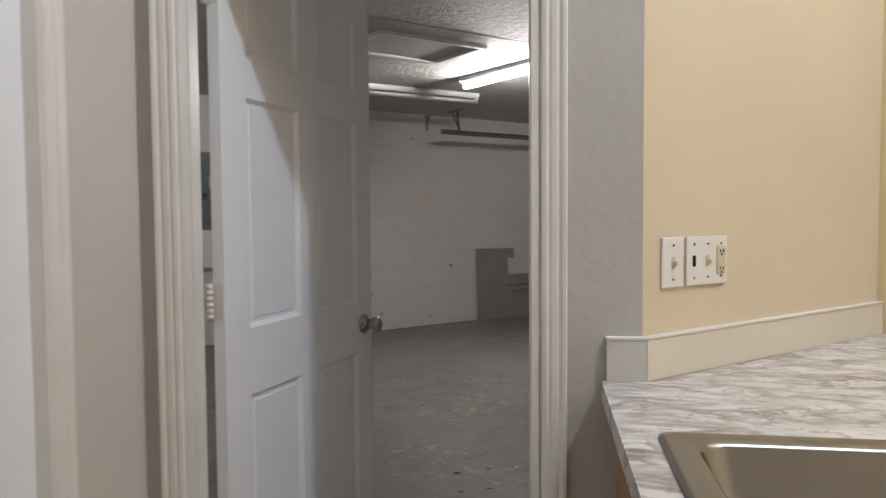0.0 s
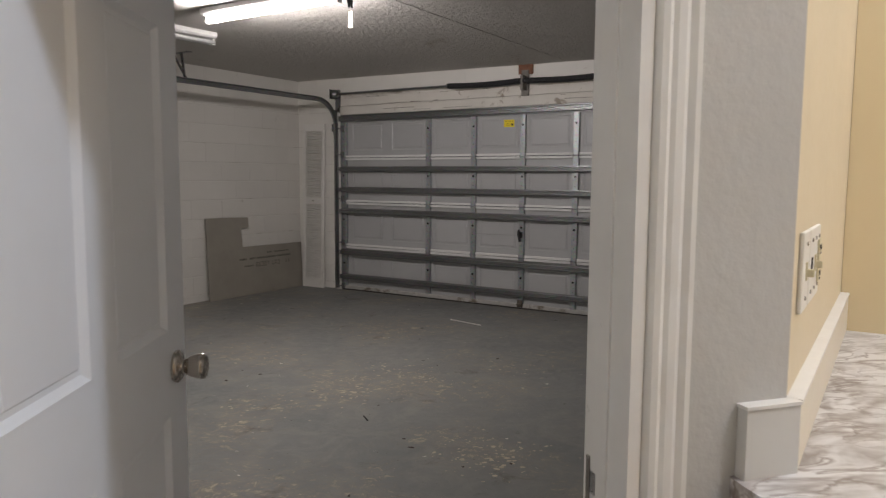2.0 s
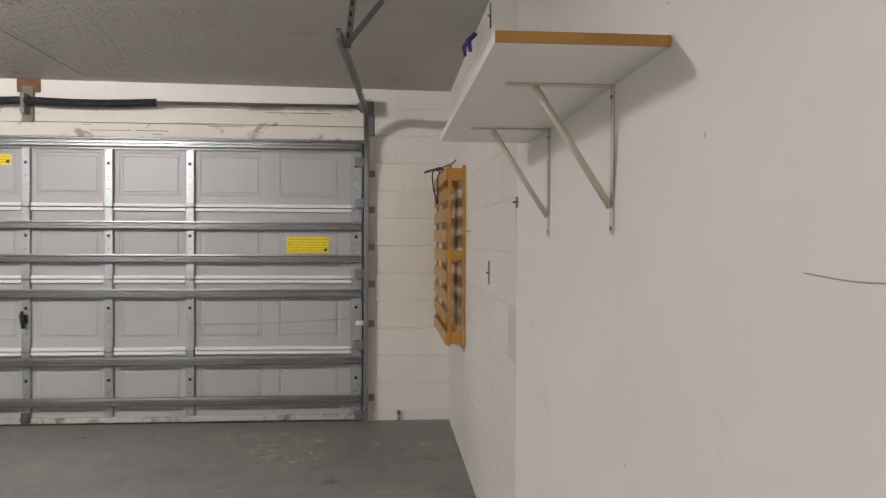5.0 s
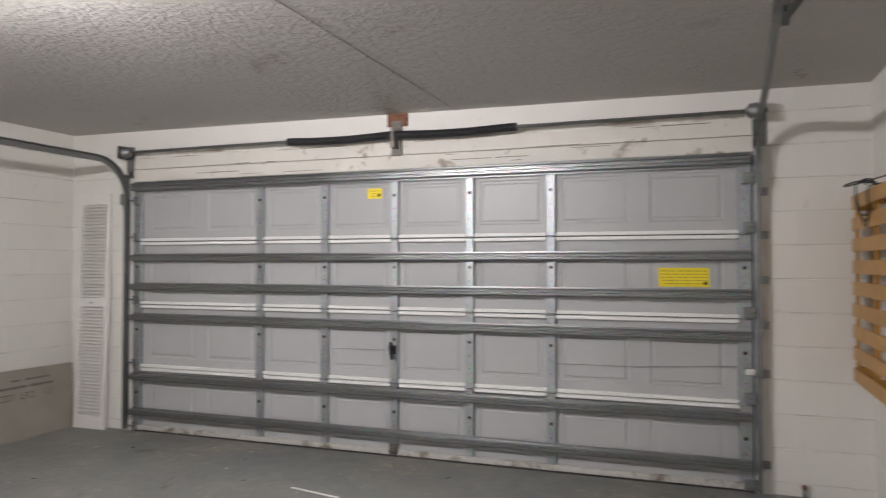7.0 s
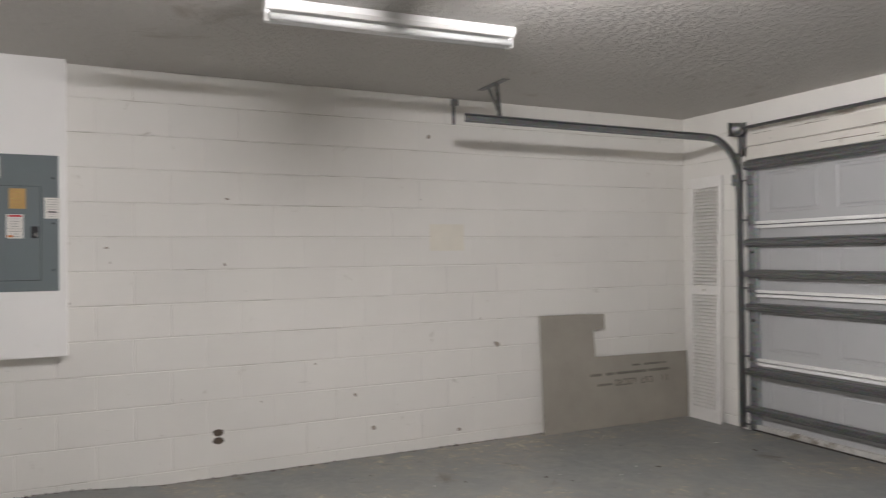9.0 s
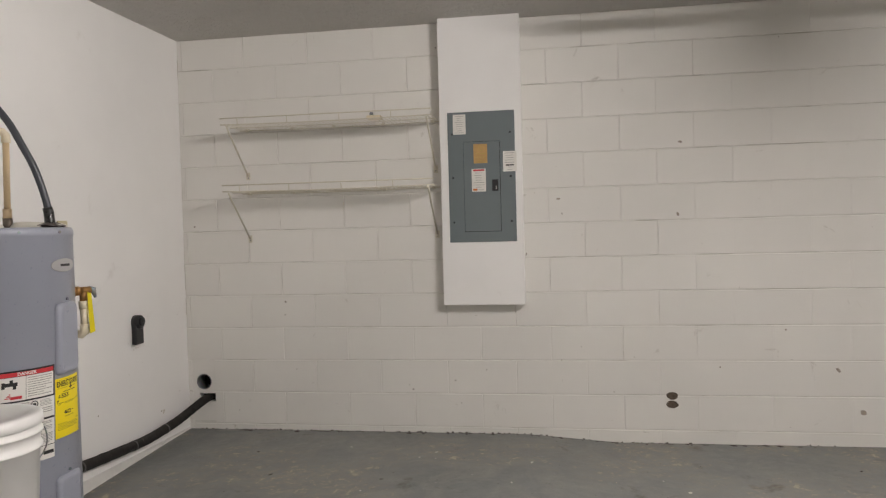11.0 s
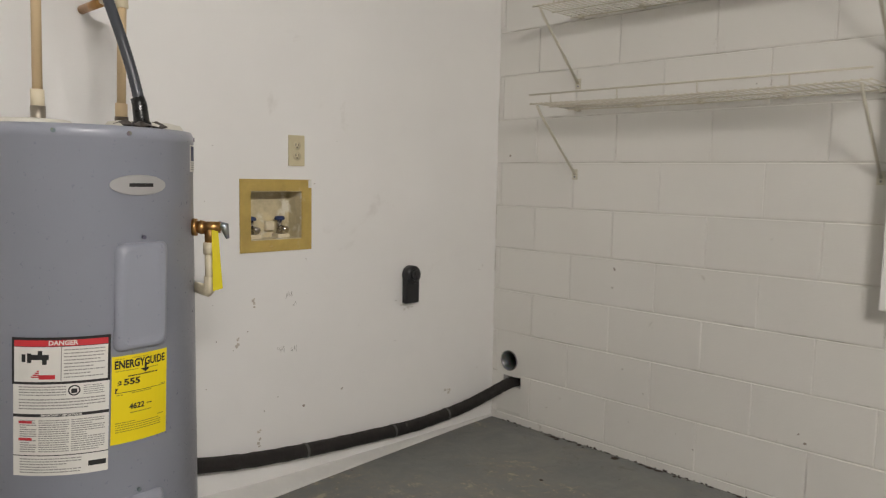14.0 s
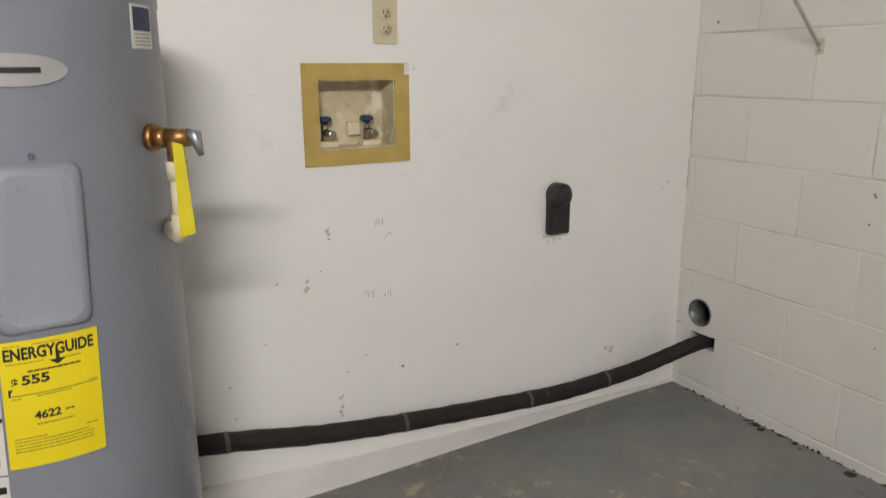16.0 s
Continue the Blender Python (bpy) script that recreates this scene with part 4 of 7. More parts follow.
# bottom rubber, lock handle, bottom bracket
part("bottom_seal", boxed((X0 - 0.02, DOOR_Y0, LOW - 0.002), (X0 + 0.03, DOOR_Y1, LOW + 0.016), 0.004), M_RUBBER, gd, "dark rubber bottom seal")
part("bottom_rail", boxed((X0 - 0.032, DOOR_Y0 + 0.01, LOW + 0.016), (X0 - 0.001, DOOR_Y1 - 0.01, LOW + 0.055), 0.004), surface("grimy_bottom_rail", (0.50, 0.49, 0.46), 0.5, vary=0.1, dirt=(0.20, 0.17, 0.13), dirt_at=(0.52, 0.66), dirt_scale=6), gd, "grimy white bottom rail")
bm = bmesh.new()
block(bm, (X0 - 0.045, C0 - 0.018, 0.735), (X0 - 0.03, C0 + 0.018, 0.80), 0.004)
tube(bm, [(X0 - 0.05, C0 + 0.018, 0.82), (X0 - 0.075, C0 + 0.01, 0.79), (X0 - 0.075, C0 - 0.004, 0.70)], [0.011, 0.016, 0.013], 10)
part("lift_handle", bm, M_BLACK, gd, "black lift handle")
bm = boxed((X0 - 0.05, C0 - 0.03, LOW + 0.02), (X0 - 0.03, C0 + 0.03, LOW + 0.10), 0.006)
tube(bm, [(X0 - 0.05, C0 - 0.035, LOW + 0.05), (X0 - 0.05, C0 + 0.03, LOW + 0.05)], 0.012, 10)
part("step_plate", bm, surface("grimy_steel_step", (0.14, 0.12, 0.10), 0.6, 0.5, vary=0.3, scale=30), gd)
# pull cords of the lock
bm = bmesh.new()
tube(bm, [(X0 - 0.012, DOOR_Y0 + 0.10, 0.755), (X0 - 0.012, 2.9, 0.725), (X0 - 0.012, 3.46, 0.72)], 0.0018, 6)
tube(bm, [(X0 - 0.012, stiles[3], 0.755), (X0 - 0.012, C0, 0.76)], 0.0018, 6)
part("lock_cord", bm, M_GREYINK, gd)
for y in (DOOR_Y0 - 0.002, DOOR_Y1 + 0.002):
    for k in range(5):
        z = LOW + 0.05 + k * SEC if k < 4 else 1.94
        bm = bmesh.new()
        tube(bm, [(X0 - 0.045, y + 0.06 * (1 if y < 4 else -1), z), (X0 - 0.06, y - 0.04 * (1 if y < 4 else -1), z)], 0.006, 8)
        block(bm, (X0 - 0.055, y - 0.02, z - 0.035), (X0 - 0.03, y + (0.06 if y < 4 else -0.06), z + 0.035), 0.004)
        part("roller_bracket", bm, M_GALVD, gd, "dull steel roller bracket")
bm = bmesh.new()
block(bm, (X0 - 0.062, DOOR_Y0 - 0.012, 0.712), (X0 - 0.050, DOOR_Y0 + 0.045, 0.748), 0.003)
tube(bm, [(X0 - 0.062, DOOR_Y0 + 0.01, 0.73), (X0 - 0.090, DOOR_Y0 + 0.01, 0.735)], 0.006, 8)
part("slide_lock", bm, M_WHITEMET, gd, "bright zinc slide lock")
# safety stickers
for nm, y0_, y1_, z0_, z1_ in (("warning_sticker", 2.462, 2.776, 1.252, 1.375), ("small_sticker", 4.763, 4.885, 1.892, 1.968)):
    st = part(nm, boxed((X0 - 0.0022, y0_, z0_), (X0 - 0.0008, y1_, z1_)), M_YEL, gd, "yellow safety sticker with rows of small print")
    bm = bmesh.new()
    rows = 5 if nm == "warning_sticker" else 3
    for r in range(rows):
        zz = z1_ - (r + 1) * (z1_ - z0_) / (rows + 1)
        y_ = y0_ + 0.012
        rnd = random.Random(r + rows)
        while y_ < y1_ - 0.03:
            L = min(rnd.uniform(0.01, 0.05), y1_ - 0.012 - y_)
            block(bm, (X0 - 0.0030, y_, zz - 0.003), (X0 - 0.0023, y_ + L, zz + 0.003))
            y_ += L + 0.008
    part("print", bm, M_YINK, st)
    bm = boxed((X0 - 0.0032, y0_ + 0.012, z0_ + 0.014), (X0 - 0.0024, y0_ + 0.035, z0_ + 0.034))
    part("mark", bm, M_INK, st)
rebase(gd, (XS, C0, LOW))


# ---- tracks, shaft and springs ----
def door_track(y, side, x_end, y_end, hang, hang_top, hang_side):
    ZC = zc(y)
    th = thing("garage_door_track", "dull galvanised roller track curving up to the ceiling", "track", "garage door tracks")
    XT, RAD, ZT = XS - 0.062, 0.32, 2.265
    bm = bmesh.new()
    line = [Vector((XT, y, LOW + 0.02)), Vector((XT, y, 1.0)), Vector((XT, y, ZT - RAD))]
    line += arc((XT - RAD, y, ZT - RAD), RAD, 0, math.pi / 2, 10, (1, 0, 0), (0, 0, 1))[1:]
    line += [Vector((6.0, y + (y_end - y) * 0.5, ZT)), Vector((x_end, y_end, ZT))]
    # C-shaped section swept along the line
    sec = [(-0.027, 0.0), (-0.027, 0.022), (-0.020, 0.025), (-0.014, 0.004), (0.014, 0.004), (0.020, 0.025), (0.027, 0.022), (0.027, 0.0)]
    rings = []
    for i, p in enumerate(line):
        d = (line[min(i + 1, len(line) - 1)] - line[max(i - 1, 0)]).normalized()
        o = Vector((0, 1, 0)).cross(d).normalized()
        rings.append([bm.verts.new(p + o * a + Vector((0, -side * b, 0))) for a, b in sec])
    for a, b in zip(rings, rings[1:]):
        for i in range(len(sec)):
            bm.faces.new((a[i], a[(i + 1) % len(sec)], b[(i + 1) % len(sec)], b[i]))
    bm.faces.new(rings[0][::-1])
    bm.faces.new(rings[-1])
    part("rail", bm, M_GALVD, th)
    for z in (0.16, 0.72, 1.02, 1.30, 1.58, 1.85):
        bm = bmesh.new()
        block(bm, (XT - 0.02, y + side * 0.004, z - 0.025), (XS - 0.021, y + side * 0.008, z + 0.025))
        block(bm, (XS - 0.026, y + side * 0.004, z - 0.025), (XS - 0.021, y + side * 0.05, z + 0.025))
        part("wall_bracket", bm, M_GALVD, th)
    # flag bracket
    bm = bmesh.new()
    block(bm, (XT - 0.03, y + side * 0.002, 1.86), (XS - 0.021, y + side * 0.006, 2.16), 0.002)
    block(bm, (XT - 0.06, y + side * 0.002, 1.90), (XT - 0.03, y + side * 0.006, 1.99), 0.002)
    part("flag_bracket", bm, M_GALVD, th)
    # ceiling hanger of punched angle
    bm = bmesh.new()
    hx, hy = hang
    extrude_profile(bm, [(0, 0), (0.03, 0), (0.03, 0.003), (0.003, 0.003), (0.003, 0.03), (0, 0.03)], (hx, hy, ZT - 0.02), (hang_top[0], hang_top[1], ZC - 0.004), up=(1, 0, 0))
    part("hanger", bm, M_GALVD, th, "punched angle hanger")
    bm = bmesh.new()
    extrude_profile(bm, [(0, 0), (0.028, 0), (0.028, 0.003), (0, 0.003)], (hx + 0.02, hy, ZT + 0.01), (hang_top[0] + 0.02, hang_top[1] + hang_side * 0.14, ZC - 0.004), up=(1, 0, 0))
    part("brace", bm, M_GALVD, th)
    bm = boxed((hang_top[0] - 0.016, hang_top[1] - 0.14, ZC - 0.006), (hang_top[0] + 0.032, hang_top[1] + 0.22, ZC - 0.001), 0.001)
    part("ceiling_plate", bm, M_GALVD, th)
    for k in range(4):
        z = ZT + 0.03 + k * 0.05
        w = (z - ZT) / (ZC - ZT)
        cx, cy = hx + (hang_top[0] - hx) * w, hy + (hang_top[1] - hy) * w
        part("slot", boxed((cx - 0.0014, cy - 0.020, z), (cx - 0.0004, cy - 0.010, z + 0.022)), M_HOLE, th)
    rebase(th, (XS, y, LOW))


door_track(2.165, -1, 5.18, 2.232, (5.33, 2.225), (5.35, 2.20), -1)
door_track(7.135, 1, 4.955, 7.115, (5.22, 7.15), (5.24, 7.22), 1)

tor = thing("torsion_spring_shaft", "steel torsion shaft with two black springs above the door", "spring shaft")
ZSH, XSH = 2.345, XS - 0.09
part("shaft", rod((XSH, 2.12, ZSH), (XSH, 7.19, ZSH), 0.0125, 12), M_GALVD, tor)
for ya, yb in ((3.72, 4.60), (4.66, 5.50)):
    n = 66
    bm = bmesh.new()
    L = yb - ya
    for i in range(n):
        y, zs_ = ya + L * i / n, ZSH - 0.013 * math.sin(math.pi * i / n)
        tube(bm, [(XSH, y, zs_), (XSH, y + L / n * 0.86, zs_)], 0.029, 14)
        tube(bm, [(XSH, y + L / n * 0.86, zs_), (XSH, y + L / n, zs_)], 0.0235, 14, False)
    part("spring", bm, M_SPRING, tor, "black wound torsion spring")
    for y in (ya, yb):
        bm = bmesh.new()
        tube(bm, [(XSH, y - 0.018, ZSH), (XSH, y + 0.018, ZSH)], 0.029, 16)
        part("cone", bm, M_BLACK, tor)
bm = bmesh.new()
block(bm, (XS - 0.11, 4.615, 2.25), (XS - 0.02, 4.645, 2.40), 0.003)
block(bm, (XS - 0.03, 4.59, 2.20), (XS - 0.014, 4.67, 2.46), 0.003)
part("centre_bracket", bm, surface("tarnished_bracket_steel", (0.20, 0.185, 0.165), 0.6, 0.4, vary=0.25, scale=30), tor, "tarnished steel bracket")
part("bracket_backing", boxed((XS - 0.019, 4.55, 2.42), (XS + 0.0, 4.71, 2.535), 0.003), M_RUST, tor, "rust-brown wooden backing plate")
for y, s in ((2.165, 1), (7.135, -1)):
    bm = bmesh.new()
    m = Matrix.Translation((XSH, y + s * 0.01, ZSH)) @ Matrix.Rotation(radians(-90 * s), 4, "X")
    lathe(bm, [(0.0, 0.0), (0.052, 0.0), (0.056, 0.006), (0.048, 0.012), (0.046, 0.05), (0.03, 0.058), (0.018, 0.075), (0.0, 0.075)], 24, m)
    part("cable_drum", bm, M_GALVD, tor)
    bm = bmesh.new()
    block(bm, (XS - 0.15, y - s * 0.012, ZSH - 0.055), (XS - 0.005, y - s * 0.008, ZSH + 0.055), 0.004)
    block(bm, (XS - 0.012, y - 0.04, ZSH - 0.22), (XS - 0.006, y + 0.04, ZSH + 0.06), 0.002)
    part("bearing_plate", bm, M_GALVD, tor)
    bm = bmesh.new()
    tube(bm, [(XSH + 0.03, y + s * 0.03, ZSH), (XSH + 0.03, y + s * 0.03, LOW + 0.12)], 0.0022, 6)
    part("lift_cable", bm, M_GALVD, tor)
rebase(tor, (XS, C0, ZSH))

# ---- water heater ----
HC, HR, HT = Vector((0.817, 5.7125, 0)), 0.2663, 1.333
HZ = 0.02


def on_heater(deg, z, lift=0.0):
    a = radians(deg * 1.03 - 6.1 + (z - 0.9) * 9)     # the jacket sits a little twisted
    return Vector(((HR + lift) * math.cos(a), (HR + lift) * math.sin(a), z - HZ))


def curved_patch(bm, d0, d1, z0, z1, lift, thick=0.0012, seg=12):
    """A thin sheet wrapped on the tank."""
    cols = []
    for i in range(seg + 1):
        d = d0 + (d1 - d0) * i / seg
        cols.append([bm.verts.new(on_heater(d, z, l)) for z, l in ((z0, lift), (z0, lift + thick), (z1, lift + thick), (z1, lift))])
    for a, b in zip(cols, cols[1:]):
        for k in range(4):
            bm.faces.new((a[k], b[k], b[(k + 1) % 4], a[(k + 1) % 4]))
    bm.faces.new(cols[0])
    bm.faces.new(cols[-1][::-1])


def lettering(text, size, squeeze=1.0, width=0.0):
    """Flat mesh of letters, centred, in x and y, as vertices and faces."""
    cu = bpy.data.curves.new("letters", "FONT")
    cu.body, cu.size, cu.align_x, cu.align_y = text, size, "CENTER", "CENTER"
    cu.resolution_u = 3
    cu.offset = size * 0.034
    ob = new("letters", cu)
    me = bpy.data.meshes.new_from_object(ob.evaluated_get(bpy.context.evaluated_depsgraph_get()))
    if width:
        squeeze = width / (max(p.co.x for p in me.vertices) - min(p.co.x for p in me.vertices))
    v = [(p.co.x * squeeze, p.co.y) for p in me.vertices]
    f = [tuple(p.vertices) for p in me.polygons]
    bpy.data.objects.remove(ob)
    bpy.data.curves.remove(cu)
    bpy.data.meshes.remove(me)
    return v, f


def heater_text(text, size, deg, z, lift, mat, parent, squeeze=1.0, width=0.0, name="lettering"):
    v, f = lettering(text, size, squeeze, width)
    me = bpy.data.meshes.new(name)
    me.from_pydata([on_heater(deg + math.degrees(x / HR), z + y, lift) for x, y in v], [], f)
    me.materials.append(mat)
    ob = new(name, me)
    ob.parent = parent
    return ob


def heater_bars(parent, d0, d1, z0, z1, rows, mat, seed, lift, fill=0.55, name="print_line"):
    """Rows of unreadable small print as bars wrapped on the tank."""
    rnd = random.Random(seed)
    bm = bmesh.new()
    for r in range(rows):
        z = z1 - (r + 0.5) * (z1 - z0) / rows
        h = (z1 - z0) / rows * fill / 2
        end = d1 if rnd.random() < 0.7 else d0 + (d1 - d0) * rnd.uniform(0.4, 0.95)
        d = d0
        while d < end - 0.4:
            w = min(rnd.uniform(0.5, 2.2), end - d)
            curved_patch(bm, d, d + w, z - h, z + h, lift, 0.0003, 1)
            d += w + 0.25
    return part(name, bm, mat, parent)


heater = thing("water_heater", "grey enamelled electric water heater with stuck-on labels", "water heater", at=Matrix.Translation((HC.x, HC.y, HZ)))
bm = bmesh.new()
lathe(bm, [(0.0, 0.0), (HR - 0.004, 0.0), (HR, 0.008), (HR, HT - HZ - 0.032), (HR + 0.0025, HT - HZ - 0.030), (HR + 0.0025, HT - HZ - 0.012), (HR - 0.004, HT - HZ), (HR - 0.02, HT - HZ + 0.001), (HR - 0.028, HT - HZ - 0.008), (0.0, HT - HZ - 0.006)], 96)
tank = part("tank", bm, M_HEAT, heater, "blue-grey enamelled steel jacket")
for d in (-60, -28, 4.5, 64, 150):
    bm = bmesh.new()
    tube(bm, [on_heater(d, HT - 0.017, 0.0), on_heater(d, HT - 0.017, 0.005)], 0.0055, 10)
    part("rim_screw", bm, M_GALVD, heater)


def access_cover(d0, d1, z0, z1):
    bm = bmesh.new()
    lv = []
    for ins, lift in ((0.0, 0.0005), (0.0, 0.004), (0.006, 0.012), (0.016, 0.016)):
        ring = []
        k = math.degrees(ins / HR)
        rc = 0.018
        for cx, cz, a0 in ((d1 - k, z1 - ins, 0), (d0 + k, z1 - ins, 90), (d0 + k, z0 + ins, 180), (d1 - k, z0 + ins, 270)):
            sx, sz = (-1 if a0 in (0, 270) else 1), (-1 if a0 in (0, 90) else 1)
            for i in range(6):
                a = radians(a0 + 18 * i)
                ring.append(bm.verts.new(on_heater(cx + math.degrees(rc / HR) * (sx + math.cos(a)), cz + rc * (sz + math.sin(a)), lift)))
        lv.append(ring)
    for a, b in zip(lv, lv[1:]):
        for i in range(len(a)):
            bm.faces.new((a[i], a[(i + 1) % len(a)], b[(i + 1) % len(b)], b[i])).smooth = True
    top = lv[-1]
    face = bm.faces.new(top)
    bmesh.ops.triangulate(bm, faces=[face])
    part("access_cover", bm, M_HEAT, heater, "raised rectangular element cover")
    bm = bmesh.new()
    tube(bm, [on_heater((d0 + d1) / 2, z1 + 0.012, 0.0), on_heater((d0 + d1) / 2, z1 + 0.012, 0.006)], 0.005, 10)
    part("cover_screw", bm, M_GALVD, heater)


access_cover(-0.8, 26.6, 0.806, 1.062)
access_cover(-0.8, 26.6, 0.175, 0.449)
# plain oval badge
bm = bmesh.new()
cols = []
for i in range(33):
    c = math.cos(math.pi * (1 - i / 32))
    h = 0.0240 * math.sqrt(max(0.0, 1 - c * c)) + 0.0004
    cols.append([bm.verts.new(on_heater(10.6 + 14.6 * c, 1.197 + z, l)) for z, l in ((-h, 0.0), (-h * 0.94, 0.0032), (h * 0.94, 0.0032), (h, 0.0))])
for a, b in zip(cols, cols[1:]):
    for k in range(3):
        bm.faces.new((a[k], b[k], b[k + 1], a[k + 1]))
badge = part("badge", bm, surface("silver_badge", (0.46, 0.455, 0.45), 0.35, 0.4, vary=0.03, relief=0), heater, "silver oval badge")
bm = bmesh.new()
curved_patch(bm, 5.0, 17.5, 1.193, 1.2015, 0.0036, 0.0003, 6)
part("brand_bar", bm, M_INK, badge)

# danger label and instruction label
lab = bmesh.new()
curved_patch(lab, -45.5, -2.3, 0.5285, 0.7455, 0.0006)
low_label = part("instruction_label", lab, M_PAPER, heater, "cream paper instruction label with dense small print")
lab = bmesh.new()
curved_patch(lab, -46.0, -2.0, 0.7435, 0.8515, 0.0010)
danger = part("danger_label", lab, M_INK, heater, "black-bordered danger label with red band")
bm = bmesh.new()
curved_patch(bm, -44.8, -3.2, 0.8315, 0.8455, 0.0024, 0.0004)
part("red_band", bm, M_RED, danger)
bm = bmesh.new()
curved_patch(bm, -44.8, -3.2, 0.7495, 0.8300, 0.0024, 0.0004)
part("white_field", bm, M_PAPER, danger)
heater_text("DANGER", 0.0145, -22.5, 0.8387, 0.0032, M_PAPER, danger)
heater_bars(danger, -22.0, -4.5, 0.7555, 0.8265, 9, M_GREYINK, 3, 0.0030, 0.32)
bm = bmesh.new()
curved_patch(bm, -23.4, -23.0, 0.7515, 0.8295, 0.003, 0.0003, 1)
part("divider", bm, M_GREYINK, danger)
# tap and burn pictogram as plain shapes
bm = bmesh.new()
curved_patch(bm, -41.0, -39.2, 0.7955, 0.8135, 0.003, 0.0003, 2)
curved_patch(bm, -38.4, -36.4, 0.7935, 0.8155, 0.003, 0.0003, 2)
curved_patch(bm, -36.4, -28.6, 0.8005, 0.8125, 0.003, 0.0003, 3)
curved_patch(bm, -31.5, -29.5, 0.7895, 0.8005, 0.003, 0.0003, 2)
curved_patch(bm, -33.5, -31.5, 0.8125, 0.8215, 0.003, 0.0003, 2)
part("tap_pictogram", bm, M_INK, danger)
bm = bmesh.new()
curved_patch(bm, -33.0, -25.8, 0.7555, 0.7655, 0.003, 0.0003, 3)
for k in range(4):
    curved_patch(bm, -36.6 + 0.9 * k, -33.0, 0.7595 + 0.0045 * k, 0.7625 + 0.0045 * k, 0.003, 0.0003, 2)
part("burn_pictogram", bm, M_RED, danger)
heater_bars(low_label, -42.5, -4.0, 0.6835, 0.7115, 4, M_GREYINK, 4, 0.0020, 0.4)
heater_bars(low_label, -42.5, -21.0, 0.7155, 0.7405, 4, M_GREYINK, 5, 0.0020, 0.4)
heater_bars(low_label, -13.5, -4.5, 0.7155, 0.7395, 5, M_GREYINK, 6, 0.0020, 0.4)
bm = bmesh.new()
ra, rb = [], []
for i in range(20):
    a = math.tau * i / 20
    ra.append(bm.verts.new(on_heater(-17.5 + math.degrees(0.0125 * math.cos(a) / HR), 0.7275 + 0.0125 * math.sin(a), 0.0022)))
    rb.append(bm.verts.new(on_heater(-17.5 + math.degrees(0.0095 * math.cos(a) / HR), 0.7275 + 0.0095 * math.sin(a), 0.0022)))
for i in range(20):
    bm.faces.new((ra[i], ra[(i + 1) % 20], rb[(i + 1) % 20], rb[i]))
curved_patch(bm, -18.8, -16.2, 0.7215, 0.7315, 0.0021, 0.0003, 2)
part("read_manual_mark", bm, M_INK, low_label)
bm = bmesh.new()
curved_patch(bm, -45.5, -2.3, 0.6675, 0.6745, 0.0020, 0.0003)
part("black_rule", bm, M_INK, low_label)
heater_text("IMPORTANT / IMPORTANTE", 0.0066, -23.0, 0.6710, 0.0026, M_PAPER, low_label)
for d0, d1, sd in ((-42.0, -34.0, 7), (-33.0, -19.5, 8), (-18.5, -4.0, 9)):
    heater_bars(low_label, d0, d1, 0.5835, 0.6615, 15, M_GREYINK, sd, 0.0020, 0.45)
for z in (0.6555, 0.6155):
    bm = bmesh.new()
    curved_patch(bm, -42.5, -36.0, z - 0.003, z + 0.003, 0.0028, 0.0003, 3)
    part("red_heading", bm, M_RED, low_label)
bm = bmesh.new()
curved_patch(bm, -45.5, -2.3, 0.5755, 0.5775, 0.0020, 0.0003)
part("thin_rule", bm, M_INK, low_label)
heater_bars(low_label, -42.0, -14.0, 0.5335, 0.5715, 6, M_GREYINK, 11, 0.0020, 0.4)
bm = bmesh.new()
curved_patch(bm, -11.0, -3.2, 0.5455, 0.5575, 0.0020, 0.0003, 4)
part("maker_bar", bm, M_INK, low_label)

# yellow energy label
lab = bmesh.new()
curved_patch(lab, -1.4, 27.6, 0.585, 0.796, 0.0018)
guide = part("energy_label", lab, M_YEL, heater, "bright yellow energy cost label")
heater_text("ENERGYGUIDE", 0.0265, 12.9, 0.7745, 0.0033, M_INK, guide, 1.0, 0.122)
bm = bmesh.new()
curved_patch(bm, 14.5, 15.6, 0.757, 0.772, 0.0031, 0.0003, 1)
a = [bm.verts.new(on_heater(d, z, 0.0033)) for d, z in ((12.4, 0.759), (15.0, 0.7495), (17.6, 0.759))]
bm.faces.new(a)
part("arrow", bm, M_INK, guide)
heater_text("$", 0.0175, 2.3, 0.7295, 0.0033, M_INK, guide)
heater_text("555", 0.0205, 8.3, 0.7315, 0.0033, M_INK, guide, 1.0, 0.037)
heater_text("4622", 0.0182, 10.9, 0.6705, 0.0033, M_INK, guide, 1.0, 0.036)
heater_bars(guide, 0.0, 4.5, 0.787, 0.791, 1, M_YINK, 21, 0.0031, 0.4)
heater_bars(guide, 8.0, 25.0, 0.7865, 0.791, 1, M_YINK, 22, 0.0031, 0.4)
heater_bars(guide, 0.2, 12.0, 0.7575, 0.763, 1, M_YINK, 23, 0.0031, 0.35)
heater_bars(guide, 17.5, 22.5, 0.7555, 0.7615, 1, M_YINK, 24, 0.0031, 0.35)
heater_bars(guide, 6.2, 22.0, 0.7425, 0.749, 1, M_INK, 12, 0.0031, 0.42)
heater_bars(guide, 8.2, 18.5, 0.7015, 0.7065, 1, M_YINK, 13, 0.0031, 0.5)
heater_bars(guide, 1.0, 3.8, 0.7005, 0.705, 1, M_YINK, 18, 0.0031, 0.5)
heater_bars(guide, 24.0, 26.5, 0.709, 0.713, 1, M_YINK, 19, 0.0031, 0.5)
